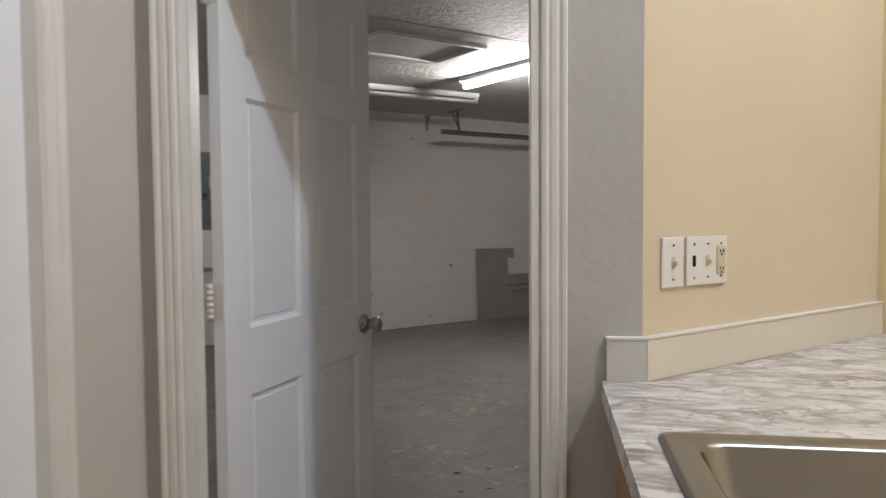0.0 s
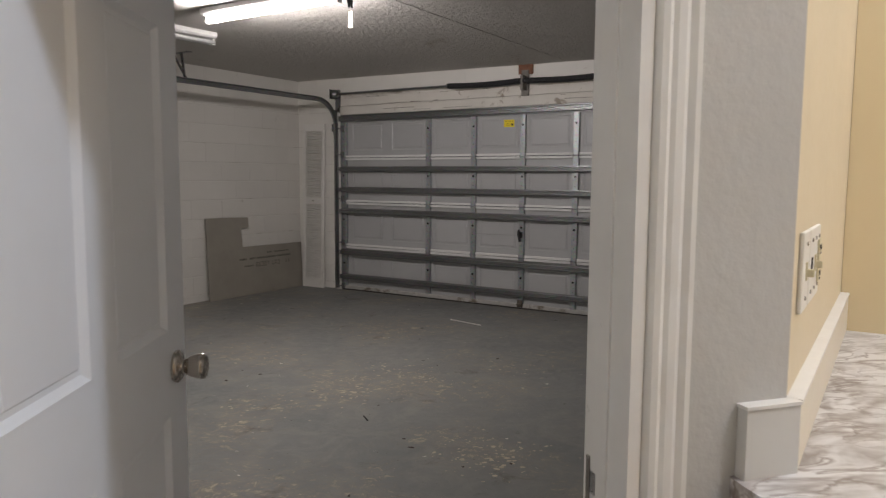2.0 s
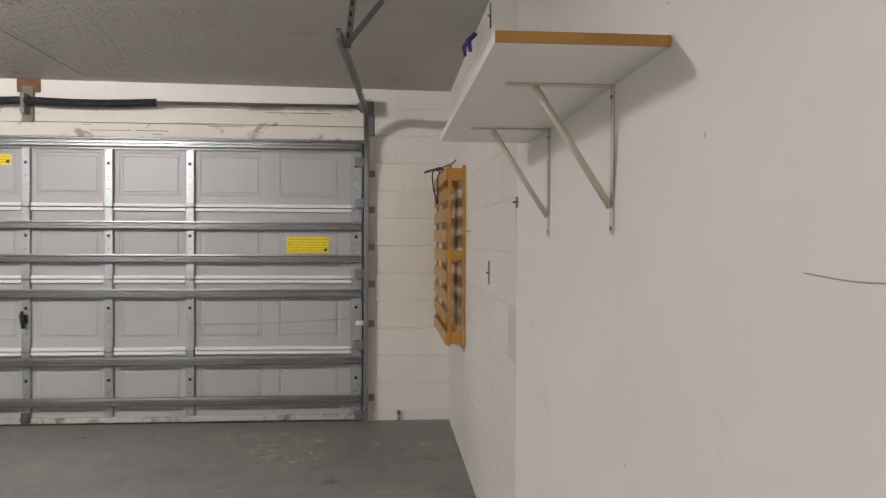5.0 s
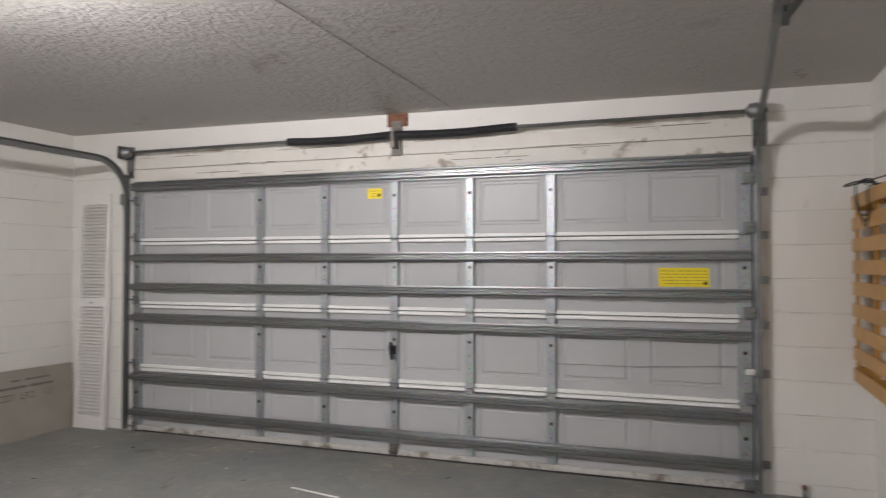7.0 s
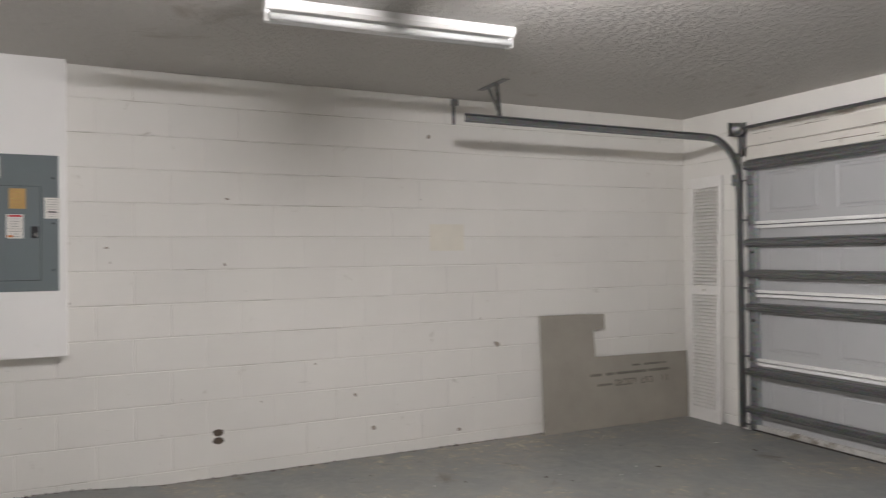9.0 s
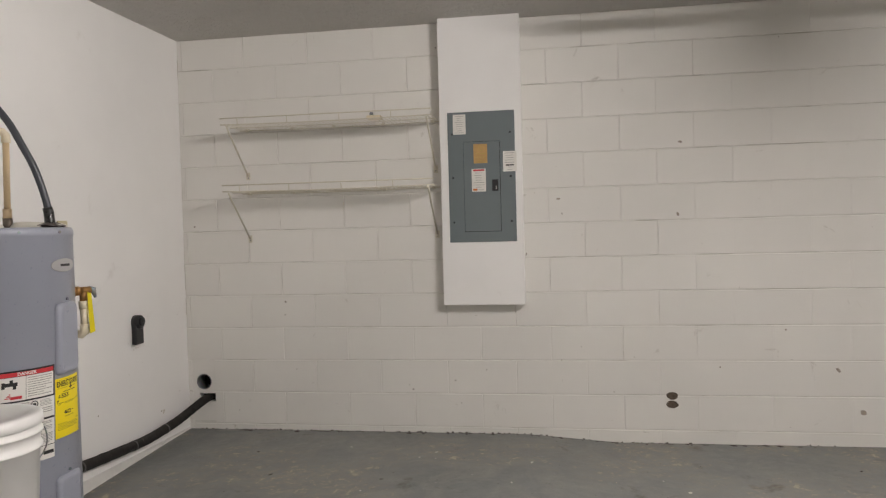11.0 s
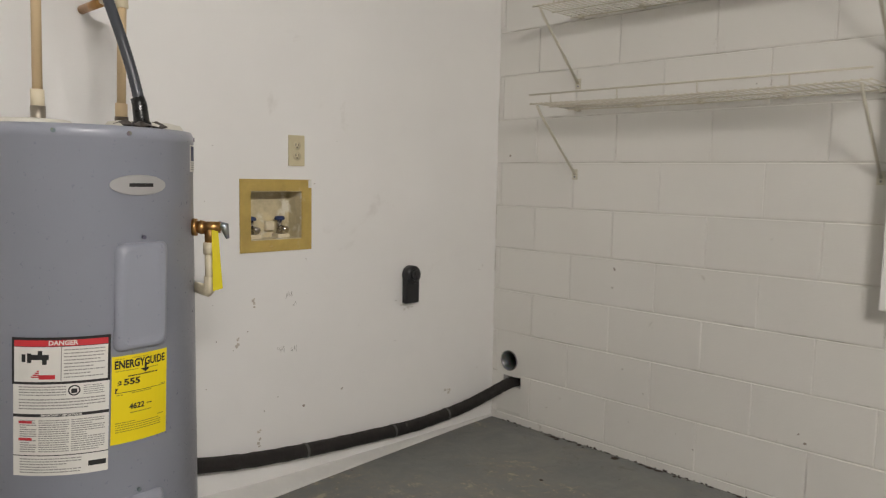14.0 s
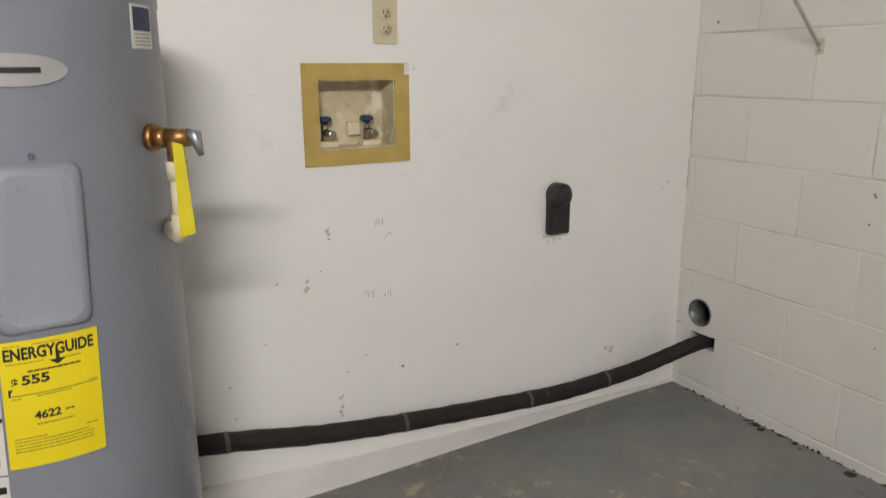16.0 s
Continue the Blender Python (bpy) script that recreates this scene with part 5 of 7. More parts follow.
heater_bars(guide, 16.0, 18.6, 0.669, 0.675, 1, M_INK, 16, 0.0031, 0.4)
heater_bars(guide, 7.5, 18.5, 0.6535, 0.659, 1, M_YINK, 14, 0.0031, 0.5)
heater_bars(guide, 22.0, 26.5, 0.6345, 0.640, 1, M_YINK, 20, 0.0031, 0.4)
heater_bars(guide, 0.6, 24.0, 0.611, 0.638, 5, M_YINK, 15, 0.0031, 0.42)
bm = bmesh.new()
curved_patch(bm, 0.3, 26.5, 0.7075, 0.7085, 0.0031, 0.0003)
a = [bm.verts.new(on_heater(d, z, 0.0033)) for d, z in ((0.3, 0.7195), (1.8, 0.7195), (0.9, 0.7135), (0.9, 0.708), (0.3, 0.708))]
bm.faces.new(a)
part("scale_line", bm, M_INK, guide)
# small blue and white sticker on the side
lab = bmesh.new()
curved_patch(lab, 51.0, 65.0, 1.231, 1.301, 0.0006)
st = part("side_sticker", lab, M_PAPER, heater, "white and navy rating sticker")
lab = bmesh.new()
curved_patch(lab, 52.2, 64.0, 1.259, 1.297, 0.002, 0.0003)
part("navy_field", lab, surface("navy_ink", (0.02, 0.03, 0.09), 0.5), st)
heater_bars(st, 52.5, 63.5, 1.234, 1.257, 4, M_GREYINK, 17, 0.002, 0.35)
# pale plastic cap round the wiring hole, its edge lifted over the rim, and torn foil beside it
bm = bmesh.new()
a = radians(44)
lathe(bm, [(0.0, 0.030), (0.060, 0.029), (0.086, 0.024), (0.096, 0.010), (0.097, 0.0), (0.094, 0.0), (0.090, 0.012), (0.0, 0.024)], 36, Matrix.Translation((0.160 * math.cos(a), 0.160 * math.sin(a), HT - HZ - 0.007)) @ Matrix.Rotation(radians(4), 4, "Y"))
part("wiring_cap", bm, M_INSUL, heater, "pale plastic wiring cap with a lifted edge")
bm = bmesh.new()
lathe(bm, [(0.0, 0.0), (0.085, 0.0), (0.09, 0.012), (0.082, 0.020), (0.0, 0.018)], 20, Matrix.Translation((0.05, -0.13, HT - HZ - 0.006)))
part("foam_collar", bm, M_INSUL, heater, "cream foam collar round the pipe outlet")
bm = bmesh.new()
rows_ = []
for i in range(7):
    d = radians(2 + 5 * i)
    rows_.append([bm.verts.new((r * math.cos(d), r * math.sin(d), HT - HZ + 0.002 + 0.010 * h * (1 + math.sin(i * 2.3)))) for r, h in ((0.245, 0.3), (0.215, 1.0), (0.185, 0.7))])
for a, b in zip(rows_, rows_[1:]):
    for q in range(2):
        bm.faces.new((a[q], a[q + 1], b[q + 1], b[q]))
ex = bmesh.ops.extrude_face_region(bm, geom=bm.faces[:])
bmesh.ops.translate(bm, vec=(0, 0, -0.0015), verts=[e for e in ex["geom"] if isinstance(e, bmesh.types.BMVert)])
part("torn_foil", bm, surface("dark_torn_foil", (0.10, 0.085, 0.075), 0.5, 0.3, vary=0.4, scale=40), heater, "dark torn foil on the tank top")
# relief valve and drip pipe
va = radians(54.8)
vdir = Vector((math.cos(va), math.sin(va), 0))
v0 = vdir * HR + Vector((0, 0, 1.085 - HZ))
bm = bmesh.new()
tube(bm, [v0, v0 + vdir * 0.012], 0.023, 16)
tube(bm, [v0 + vdir * 0.010, v0 + vdir * 0.022, v0 + vdir * 0.032], [0.014, 0.019, 0.017], 16)
tube(bm, [v0 + vdir * 0.03, v0 + vdir * 0.072], 0.0155, 16)
tube(bm, [v0 + vdir * 0.045, v0 + vdir * 0.045 - Vector((0, 0, 0.042))], 0.0145, 16)
part("relief_valve", bm, M_BRASS, heater, "aged brass relief valve")
bm = bmesh.new()
tube(bm, [v0 + vdir * 0.068 + Vector((0, 0, 0.006)), v0 + vdir * 0.082 + Vector((0, 0, 0.004)), v0 + vdir * 0.090 - Vector((0, 0, 0.03))], [0.011, 0.012, 0.005], 10)
part("test_lever", bm, M_GALV, heater, "steel test lever")
bm = bmesh.new()
b0 = v0 + vdir * 0.045
tube(bm, [b0 - Vector((0, 0, 0.04)), b0 - Vector((0, 0, 0.072))], 0.0185, 14)
tube(bm, [b0 - Vector((0, 0, 0.066)), b0 - Vector((0, 0, 0.155))], 0.0148, 14)
tube(bm, [b0 - Vector((0, 0, 0.132)), b0 - Vector((0, 0, 0.162)), b0 - Vector((0.010, 0.002, 0.172)), b0 - Vector((0.060, 0.018, 0.165))], [0.0175, 0.0178, 0.0165, 0.0140], 14)
part("drip_pipe", bm, M_PVCW, heater, "cream plastic drip pipe elbow")
bm = bmesh.new()
s = Vector((-vdir.y, vdir.x, 0))
t0 = v0 + vdir * 0.052 + s * -0.019
tg = [bm.verts.new(t0 + p) for p in (Vector((0, 0, -0.005)) - s * 0.004, Vector((0, 0, -0.01)) + vdir * 0.016, Vector((0, 0, -0.162)) + vdir * 0.026, Vector((0, 0, -0.168)) - s * 0.010 + vdir * 0.002)]
f = bm.faces.new(tg)
ex = bmesh.ops.extrude_face_region(bm, geom=[f])
bmesh.ops.translate(bm, vec=s * 0.0012, verts=[e for e in ex["geom"] if isinstance(e, bmesh.types.BMVert)])
part("warning_tag", bm, M_YELTAG, heater, "yellow hanging warning tag")

# supply pipes
cold = thing("supply_pipe", "tan plastic water supply pipe rising from the heater", "pipe", "heater pipes")
P1 = Vector((0.83, 5.607, 0))
part("riser", rod((P1.x, P1.y, HT + 0.07), (P1.x, P1.y + 0.01, 2.02), 0.0115, 14), M_CPVC, cold)
part("coupling", rod((P1.x, P1.y, HT + 0.045), (P1.x, P1.y, HT + 0.09), 0.0155, 14), M_PVCW, cold)
part("nipple", rod((P1.x, P1.y, HT - 0.006), (P1.x, P1.y, HT + 0.05), 0.017, 14), surface("dull_metal_nipple", (0.35, 0.31, 0.25), 0.45, 0.7, vary=0.15), cold, "dull metal nipple")
bm = bmesh.new()
lathe(bm, [(0.0, 0.0), (0.024, 0.0), (0.024, 0.006), (0.0, 0.006)], 16, Matrix.Translation((P1.x, P1.y, HT - 0.007)))
part("red_ring", bm, M_RED, cold)
rebase(cold, (P1.x, P1.y, HT))
hot = thing("supply_pipe", "tan plastic pipe with elbow and red-handled valve", "pipe", "heater pipes")
P2 = Vector((0.804, 5.817, 0))
part("riser", rod((P2.x, P2.y, HT + 0.05), (P2.x, P2.y + 0.008, 1.672), 0.0115, 14), M_CPVC, hot)
part("coupling", rod((P2.x, P2.y, HT + 0.035), (P2.x, P2.y, HT + 0.075), 0.0155, 14), M_CPVC, hot)
part("nipple", rod((P2.x, P2.y, HT - 0.006), (P2.x, P2.y, HT + 0.04), 0.017, 14), surface("grimy_nipple", (0.16, 0.13, 0.10), 0.5, 0.5), hot)
E2 = Vector((P2.x, P2.y + 0.008, 1.692))
bm = bmesh.new()
tube(bm, [E2 + Vector((0, 0, -0.035)), E2 + Vector((0, 0, -0.008)), E2 + Vector((-0.004, -0.010, 0.004)), E2 + Vector((-0.018, -0.02, 0.006))], 0.016, 14)
part("elbow", bm, M_PVCW, hot, "cream plastic elbow")
W2 = Vector((XW + 0.002, 5.85, 1.71))
bm = bmesh.new()
tube(bm, [E2 + Vector((-0.012, -0.015, 0.006)), W2 + (E2 - W2) * 0.57], 0.0125, 14)
tube(bm, [W2 + (E2 - W2) * 0.88, W2 + (E2 - W2) * 0.66], 0.0185, 14)
part("cross_pipe", bm, M_PVCW, hot)
bm = bmesh.new()
tube(bm, [W2 + (E2 - W2) * 0.60, W2], 0.013, 12)
part("wall_stub", bm, M_BRASS, hot, "copper stub from the wall")
bm = bmesh.new()
c = W2 + (E2 - W2) * 0.77
tube(bm, [c, c + Vector((0, 0, 0.03))], 0.006, 10)
lathe(bm, [(0.0, 0.0), (0.026, 0.0), (0.03, 0.006), (0.026, 0.014), (0.0, 0.014)], 8, Matrix.Translation(c + Vector((0, 0, 0.028))))
part("valve_wheel", bm, M_RED, hot, "red valve wheel")
rebase(hot, (P2.x, P2.y, HT))
# electric conduit
con = thing("electrical_conduit", "black ribbed flexible conduit arching into the heater top", "conduit")
cp = [Vector(p) + Vector((-0.009, -0.022, 0)) for p in ((1.01, 5.81, HT + 0.0), (1.01, 5.808, HT + 0.05), (1.0, 5.795, HT + 0.13), (0.98, 5.777, HT + 0.22), (0.945, 5.765, HT + 0.30), (0.90, 5.757, HT + 0.385), (0.835, 5.752, HT + 0.46), (0.74, 5.752, HT + 0.515), (0.60, 5.76, HT + 0.54), (0.451, 5.77, HT + 0.545))]


def smooth_line(pts, n):
    """Catmull-Rom points through pts."""
    out = []
    P = [pts[0]] + list(pts) + [pts[-1]]
    for i in range(1, len(P) - 2):
        for k in range(n):
            t = k / n
            a, b, c, d = P[i - 1], P[i], P[i + 1], P[i + 2]
            out.append(0.5 * ((2 * b) + (c - a) * t + (2 * a - 5 * b + 4 * c - d) * t * t + (3 * b - a - 3 * c + d) * t ** 3))
    out.append(pts[-1])
    return out


sl = smooth_line(cp, 16)
bm = bmesh.new()
tube(bm, sl, [0.0125 + (0.0008 if i % 2 else 0) for i in range(len(sl))], 14)
part("hose", bm, M_CONDUIT, con)
bm = bmesh.new()
tube(bm, [Vector((1.001, 5.788, HT + d)) for d in (-0.006, 0.012, 0.02)] + [Vector((1.0, 5.784, HT + 0.06)), Vector((0.998, 5.78, HT + 0.075))], [0.024, 0.024, 0.0185, 0.0175, 0.0165], 14)
part("taped_end", bm, M_TAPE, con, "black tape wrapped connector")
rebase(con, (1.0, 5.79, HT))


# stacked buckets beside the heater
def bucket(at, label):
    th = thing("bucket", label, "bucket", "stacked buckets", at=at)
    bm = bmesh.new()
    lathe(bm, [(0.0, 0.0), (0.130, 0.0), (0.133, 0.004), (0.148, 0.28), (0.156, 0.282), (0.156, 0.288), (0.149, 0.29), (0.150, 0.325), (0.158, 0.327), (0.158, 0.333), (0.151, 0.336), (0.152, 0.368)], 48)
    part("body", bm, M_BUCKET, th)
    bm = bmesh.new()
    lathe(bm, [(0.0, 0.374), (0.118, 0.374), (0.124, 0.384), (0.150, 0.384), (0.158, 0.378), (0.159, 0.352), (0.154, 0.350)], 48)
    part("lid", bm, M_BUCKET, th, "white snap-on lid")
    bm = bmesh.new()
    tube(bm, arc((0, 0, 0.305), 0.172, radians(-20), radians(160), 20, (0.85, 0.53, 0), (0.30, -0.48, -0.55)), 0.0022, 8)
    part("wire_handle", bm, M_GALVD, th)
    return th


bucket(pose(1.19, 5.214, HIGH), "white plastic bucket standing on the garage floor")
bucket(pose(1.19, 5.214, HIGH + 0.3845, 0, 0, 25), "white plastic bucket stacked on another bucket")

# ---- washer box, outlets and hose on the west wall ----
wb = thing("washer_outlet_box", "ochre plastic washer supply box recessed in the wall", "washer box")
bm = bmesh.new()
fr = 0.043
for s0, s1, q0, q1 in split_wall(WB[1] - WB[0] + 2 * fr, WB[2] - fr, WB[3] + fr, [(fr, fr + WB[1] - WB[0], WB[2], WB[3])]):
    block(bm, (XW + 0.0005, WB[0] - fr + s0, q0), (XW + 0.006, WB[0] - fr + s1, q1))
part("frame", bm, M_OCHRE, wb, "faded ochre plastic flange")
bm = bmesh.new()
d = 0.085
block(bm, (XW - d - 0.004, WB[0], WB[2]), (XW - d, WB[1], WB[3]))
block(bm, (XW - d, WB[0], WB[2]), (XW + 0.001, WB[0] + 0.003, WB[3]))
block(bm, (XW - d, WB[1] - 0.003, WB[2]), (XW + 0.001, WB[1], WB[3]))
block(bm, (XW - d, WB[0] + 0.003, WB[2]), (XW + 0.001, WB[1] - 0.003, WB[2] + 0.003))
block(bm, (XW - d, WB[0] + 0.003, WB[3] - 0.003), (XW + 0.001, WB[1] - 0.003, WB[3]))
part("recess", bm, M_BOXIN, wb, "stained cream plastic recess")
for y in (WB[0] + 0.035, WB[1] - 0.062):
    bm = boxed((XW - 0.075, y - 0.022, WB[2] + 0.003), (XW - 0.03, y + 0.030, WB[2] + 0.018), 0.002)
    part("valve_base", bm, M_PVCW, wb)
    bm = bmesh.new()
    tube(bm, [(XW - 0.055, y, WB[2] + 0.018), (XW - 0.055, y, WB[2] + 0.07)], 0.010, 12)
    tube(bm, [(XW - 0.055, y, WB[2] + 0.042), (XW - 0.022, y + 0.012, WB[2] + 0.034)], [0.011, 0.0125], 14)
    part("hose_valve", bm, M_CHROME, wb, "chrome hose valve")
    bm = bmesh.new()
    lathe(bm, [(0.0, 0.0), (0.017, 0.0), (0.021, 0.004), (0.017, 0.014), (0.006, 0.016), (0.0, 0.012)], 6, Matrix.Translation((XW - 0.055, y, WB[2] + 0.070)))
    part("valve_handle", bm, M_BLUEP, wb, "dark blue star handle")
bm = boxed((XW - 0.084, (WB[0] + WB[1]) / 2 - 0.004, WB[2] + 0.03), (XW - 0.066, (WB[0] + WB[1]) / 2 + 0.032, WB[2] + 0.066), 0.003)
part("drain_cover", bm, M_PVCW, wb)
bm = bmesh.new()
block(bm, (XW + 0.0062, WB[1] + 0.028, WB[3] + 0.012), (XW + 0.0068, WB[1] + 0.0425, WB[3] + 0.042))
part("paint_smear", bm, M_TRIM, wb, "white paint smear")
rebase(wb, (XW, (WB[0] + WB[1]) / 2, WB[2] - fr))

op = thing("wall_outlet", "ivory duplex outlet on the white wall", "outlet")
part("plate", boxed((XW + 0.0005, 6.572, 1.262), (XW + 0.007, 6.643, 1.378), 0.003), M_IVORY, op)
for z in (1.300, 1.340):
    bm = bmesh.new()
    lathe(bm, [(0.0, 0.0), (0.0165, 0.0), (0.0165, 0.0025), (0.0, 0.0025)], 20, Matrix.Translation((XW + 0.0065, 6.6075, z)) @ Matrix.Rotation(radians(90), 4, "Y"))
    face = part("receptacle", bm, M_IVORY, op)
    for dy, w, h, dz in ((-0.006, 0.0014, 0.0045, 0.003), (0.006, 0.0014, 0.0038, 0.003), (0.0, 0.0025, 0.0022, -0.0075)):
        part("slot", boxed((XW + 0.0088, 6.6075 + dy - w, z + dz - h), (XW + 0.0096, 6.6075 + dy + w, z + dz + h)), M_INK, face)
rebase(op, (XW, 6.6075, 1.262))

dp = thing("dryer_outlet", "black dryer outlet on the wall with torn paint below", "outlet")
bm = bmesh.new()
block(bm, (XW + 0.0005, 7.158, 0.672), (XW + 0.030, 7.238, 0.800), 0.008)
lathe(bm, [(0.0, 0.0), (0.040, 0.0), (0.040, 0.034), (0.036, 0.040), (0.0, 0.040)], 28, Matrix.Translation((XW + 0.0005, 7.198, 0.800)) @ Matrix.Rotation(radians(90), 4, "Y"))
part("housing", bm, M_BLACK, dp)
bm = bmesh.new()
lathe(bm, [(0.0, 0.0), (0.026, 0.0), (0.026, 0.008), (0.022, 0.010), (0.0, 0.010)], 24, Matrix.Translation((XW + 0.040, 7.200, 0.802)) @ Matrix.Rotation(radians(90), 4, "Y"))
part("socket_face", bm, M_BLACK, dp)
for dy, dz in ((-0.009, 0.004), (0.009, 0.004), (0.0, -0.011)):
    part("slot", boxed((XW + 0.0498, 7.200 + dy - 0.0018, 0.802 + dz - 0.006), (XW + 0.0512, 7.200 + dy + 0.0018, 0.802 + dz + 0.006)), M_HOLE, dp)
rebase(dp, (XW, 7.198, 0.672))
rnd = random.Random(5)
bm = bmesh.new()
for k in range(9):
    y, z = 7.15 + rnd.uniform(0, 0.065), 0.668 - rnd.uniform(0.002, 0.030)
    block(bm, (XW + 0.0002, y, z), (XW + 0.0012, y + rnd.uniform(0.004, 0.018), z + rnd.uniform(0.003, 0.012)))
tagged(part("torn_paint", bm, M_JOINT), "patch of torn paint on the wall under the outlet", "damage", "", "stuff")

hose = thing("insulated_hose", "black foam-insulated line strapped along the wall foot", "hose")
hp = [Vector(p) for p in ((XW + 0.045, 5.55, 0.262), (XW + 0.040, 5.85, 0.248), (XW + 0.036, 6.10, 0.222), (XW + 0.032, 6.35, 0.178), (XW + 0.032, 6.60, 0.150), (XW + 0.032, 6.90, 0.128), (XW + 0.032, 7.20, 0.112), (XW + 0.034, 7.40, 0.118), (XW + 0.044, 7.55, 0.134), (XW + 0.072, 7.68, 0.172), (XW + 0.112, 7.76, 0.212), (XW + 0.125, YN + 0.06, 0.224))]
sl = smooth_line(hp, 10)
bm = bmesh.new()
tube(bm, sl, [0.0275 + 0.0014 * math.sin(i * 1.7) * math.sin(i * 0.37) for i in range(len(sl))], 16)
part("insulation", bm, M_HOSE, hose)
for y in (6.10, 6.62, 7.10, 7.42):
    bm = bmesh.new()
    c = min(sl, key=lambda p: abs(p.y - y))
    tube(bm, [c + Vector((0, -0.006, 0)), c + Vector((0, 0.006, 0))], 0.0296, 16, False)
    part("tape_band", bm, M_BAND, hose, "dark tape band")
rebase(hose, (XW + 0.03, 6.4, 0.12))

vent = thing("dryer_vent_hole", "round vent hole with a grey metal collar in the wall", "vent")
VX, VZ = 0.548, 0.330
bm = bmesh.new()
m = Matrix.Translation((VX, YN + 0.10, VZ)) @ Matrix.Rotation(radians(90), 4, "X")
lathe(bm, [(0.046, 0.0), (0.046, 0.100), (0.051, 0.102), (0.051, 0.094), (0.049, 0.0)], 32, m)
part("collar", bm, M_GALVD, vent)
part("dark_end", boxed((VX - 0.05, YN + 0.10, VZ - 0.05), (VX + 0.05, YN + 0.105, VZ + 0.05)), M_HOLE, vent)
rebase(vent, (VX, YN, VZ))
# patched surround with the two openings
bm = bmesh.new()
x0, x1, z0, z1 = 0.4665, 0.6235, 0.075, 0.4855
seg = 24
for k in range(seg):
    a0, a1 = math.tau * k / seg, math.tau * (k + 1) / seg

    def edge(a):
        dx, dz = math.cos(a), math.sin(a)
        s = min((x1 - VX) / dx if dx > 1e-6 else (x0 - VX) / dx if dx < -1e-6 else 9, (z1 - VZ) / dz if dz > 1e-6 else (0.252 - VZ) / dz if dz < -1e-6 else 9)
        return (VX + dx * s, YN + 0.002, VZ + dz * s)
    i0, i1 = [(VX + 0.0495 * math.cos(a), YN + 0.002, VZ + 0.0495 * math.sin(a)) for a in (a0, a1)]
    bm.faces.new([bm.verts.new(p) for p in (i0, i1, edge(a1), edge(a0))])
block(bm, (x0, YN + 0.002, z0), (0.515, YN + 0.03, 0.252))
block(bm, (0.515, YN + 0.002, z0), (x1, YN + 0.03, 0.200))
bmesh.ops.remove_doubles(bm, verts=bm.verts, dist=0.0005)
setting("wall_patch", bm, M_BLOCK, "white patched mortar round the vent hole", "wall")
setting("wall_cavity", boxed((0.512, YN + 0.06, 0.197), (0.63, YN + 0.065, 0.256)), M_HOLE, "dark gap where the hose enters the wall", "wall")

# ---- breaker panel ----
box = thing("panel_casing", "white painted board casing round the breaker panel", "casing")
BX0, BX1, BZ0, BY = 2.164, 2.652, 0.826, 7.689
part("front_board", boxed((BX0, BY, BZ0), (BX1, BY + 0.015, ZC - 0.001), 0.002), M_DRY, box)
part("side_board", boxed((BX0 + 0.001, BY + 0.015, BZ0), (BX0 + 0.016, YN - 0.0005, ZC - 0.001)), M_DRY, box)
part("side_board", boxed((BX1 - 0.016, BY + 0.015, BZ0), (BX1 - 0.001, YN - 0.0005, ZC - 0.001)), M_DRY, box)
part("bottom_board", boxed((BX0 + 0.016, BY + 0.0152, BZ0 + 0.001), (BX1 - 0.016, YN - 0.0005, BZ0 + 0.014)), M_DRY, box)
rnd = random.Random(8)
for k in range(4):
    x = 2.26 + 0.016 * k
    part("paint_flake", boxed((x, BY + 0.004, BZ0 - rnd.uniform(0.004, 0.012)), (x + 0.013, BY + 0.0055, BZ0 + 0.001)), M_TRIM, box)
rebase(box, ((BX0 + BX1) / 2, YN, BZ0))
pn = thing("breaker_panel", "blue-grey steel breaker panel with closed door and stickers", "breaker panel")
PX0, PX1, PZ0, PZ1 = 2.212, 2.612, 1.204, 1.980
PY = BY - 0.0065
part("cover", boxed((PX0, PY, PZ0), (PX1, BY - 0.0003, PZ1), 0.002), M_PANEL, pn)
dx0, dx1, dz0, dz1 = 2.306, 2.520, 1.268, 1.800
dr = part("panel_door", boxed((dx0, PY - 0.0045, dz0), (dx1, PY - 0.0004, dz1), 0.0015), M_PANEL, pn, "blue-grey hinged panel door")
# near-black plate, slightly larger than the door, painted as the shade of its gap
part("door_gap_shade", boxed((dx0 - 0.002, PY - 0.0012, dz0 - 0.003), (dx1 + 0.003, PY - 0.0002, dz1 + 0.002)), M_HOLE, pn, "dark plate drawn as the shade in the gap round the panel door")
for z in (1.70, 1.54, 1.36):
    part("hinge_knuckle", boxed((dx0 - 0.007, PY - 0.004, z - 0.011), (dx0 - 0.001, PY - 0.0004, z + 0.011), 0.001), M_PANEL, dr)
lt = part("latch", boxed((2.473, PY - 0.010, 1.505), (2.510, PY - 0.0046, 1.573), 0.003), M_BLACK, dr, "black plastic latch")
part("latch_slider", boxed((2.494, PY - 0.0125, 1.515), (2.502, PY - 0.0100, 1.535), 0.001), M_GREYINK, lt)
for x in (PX0 + 0.028, PX1 - 0.028):
    for z in (PZ1 - 0.13, 1.59, PZ0 + 0.12):
        bm = bmesh.new()
        tube(bm, [(x, PY - 0.002, z), (x, PY, z)], 0.0065, 10)
        part("cover_screw", bm, M_BLACK, pn)


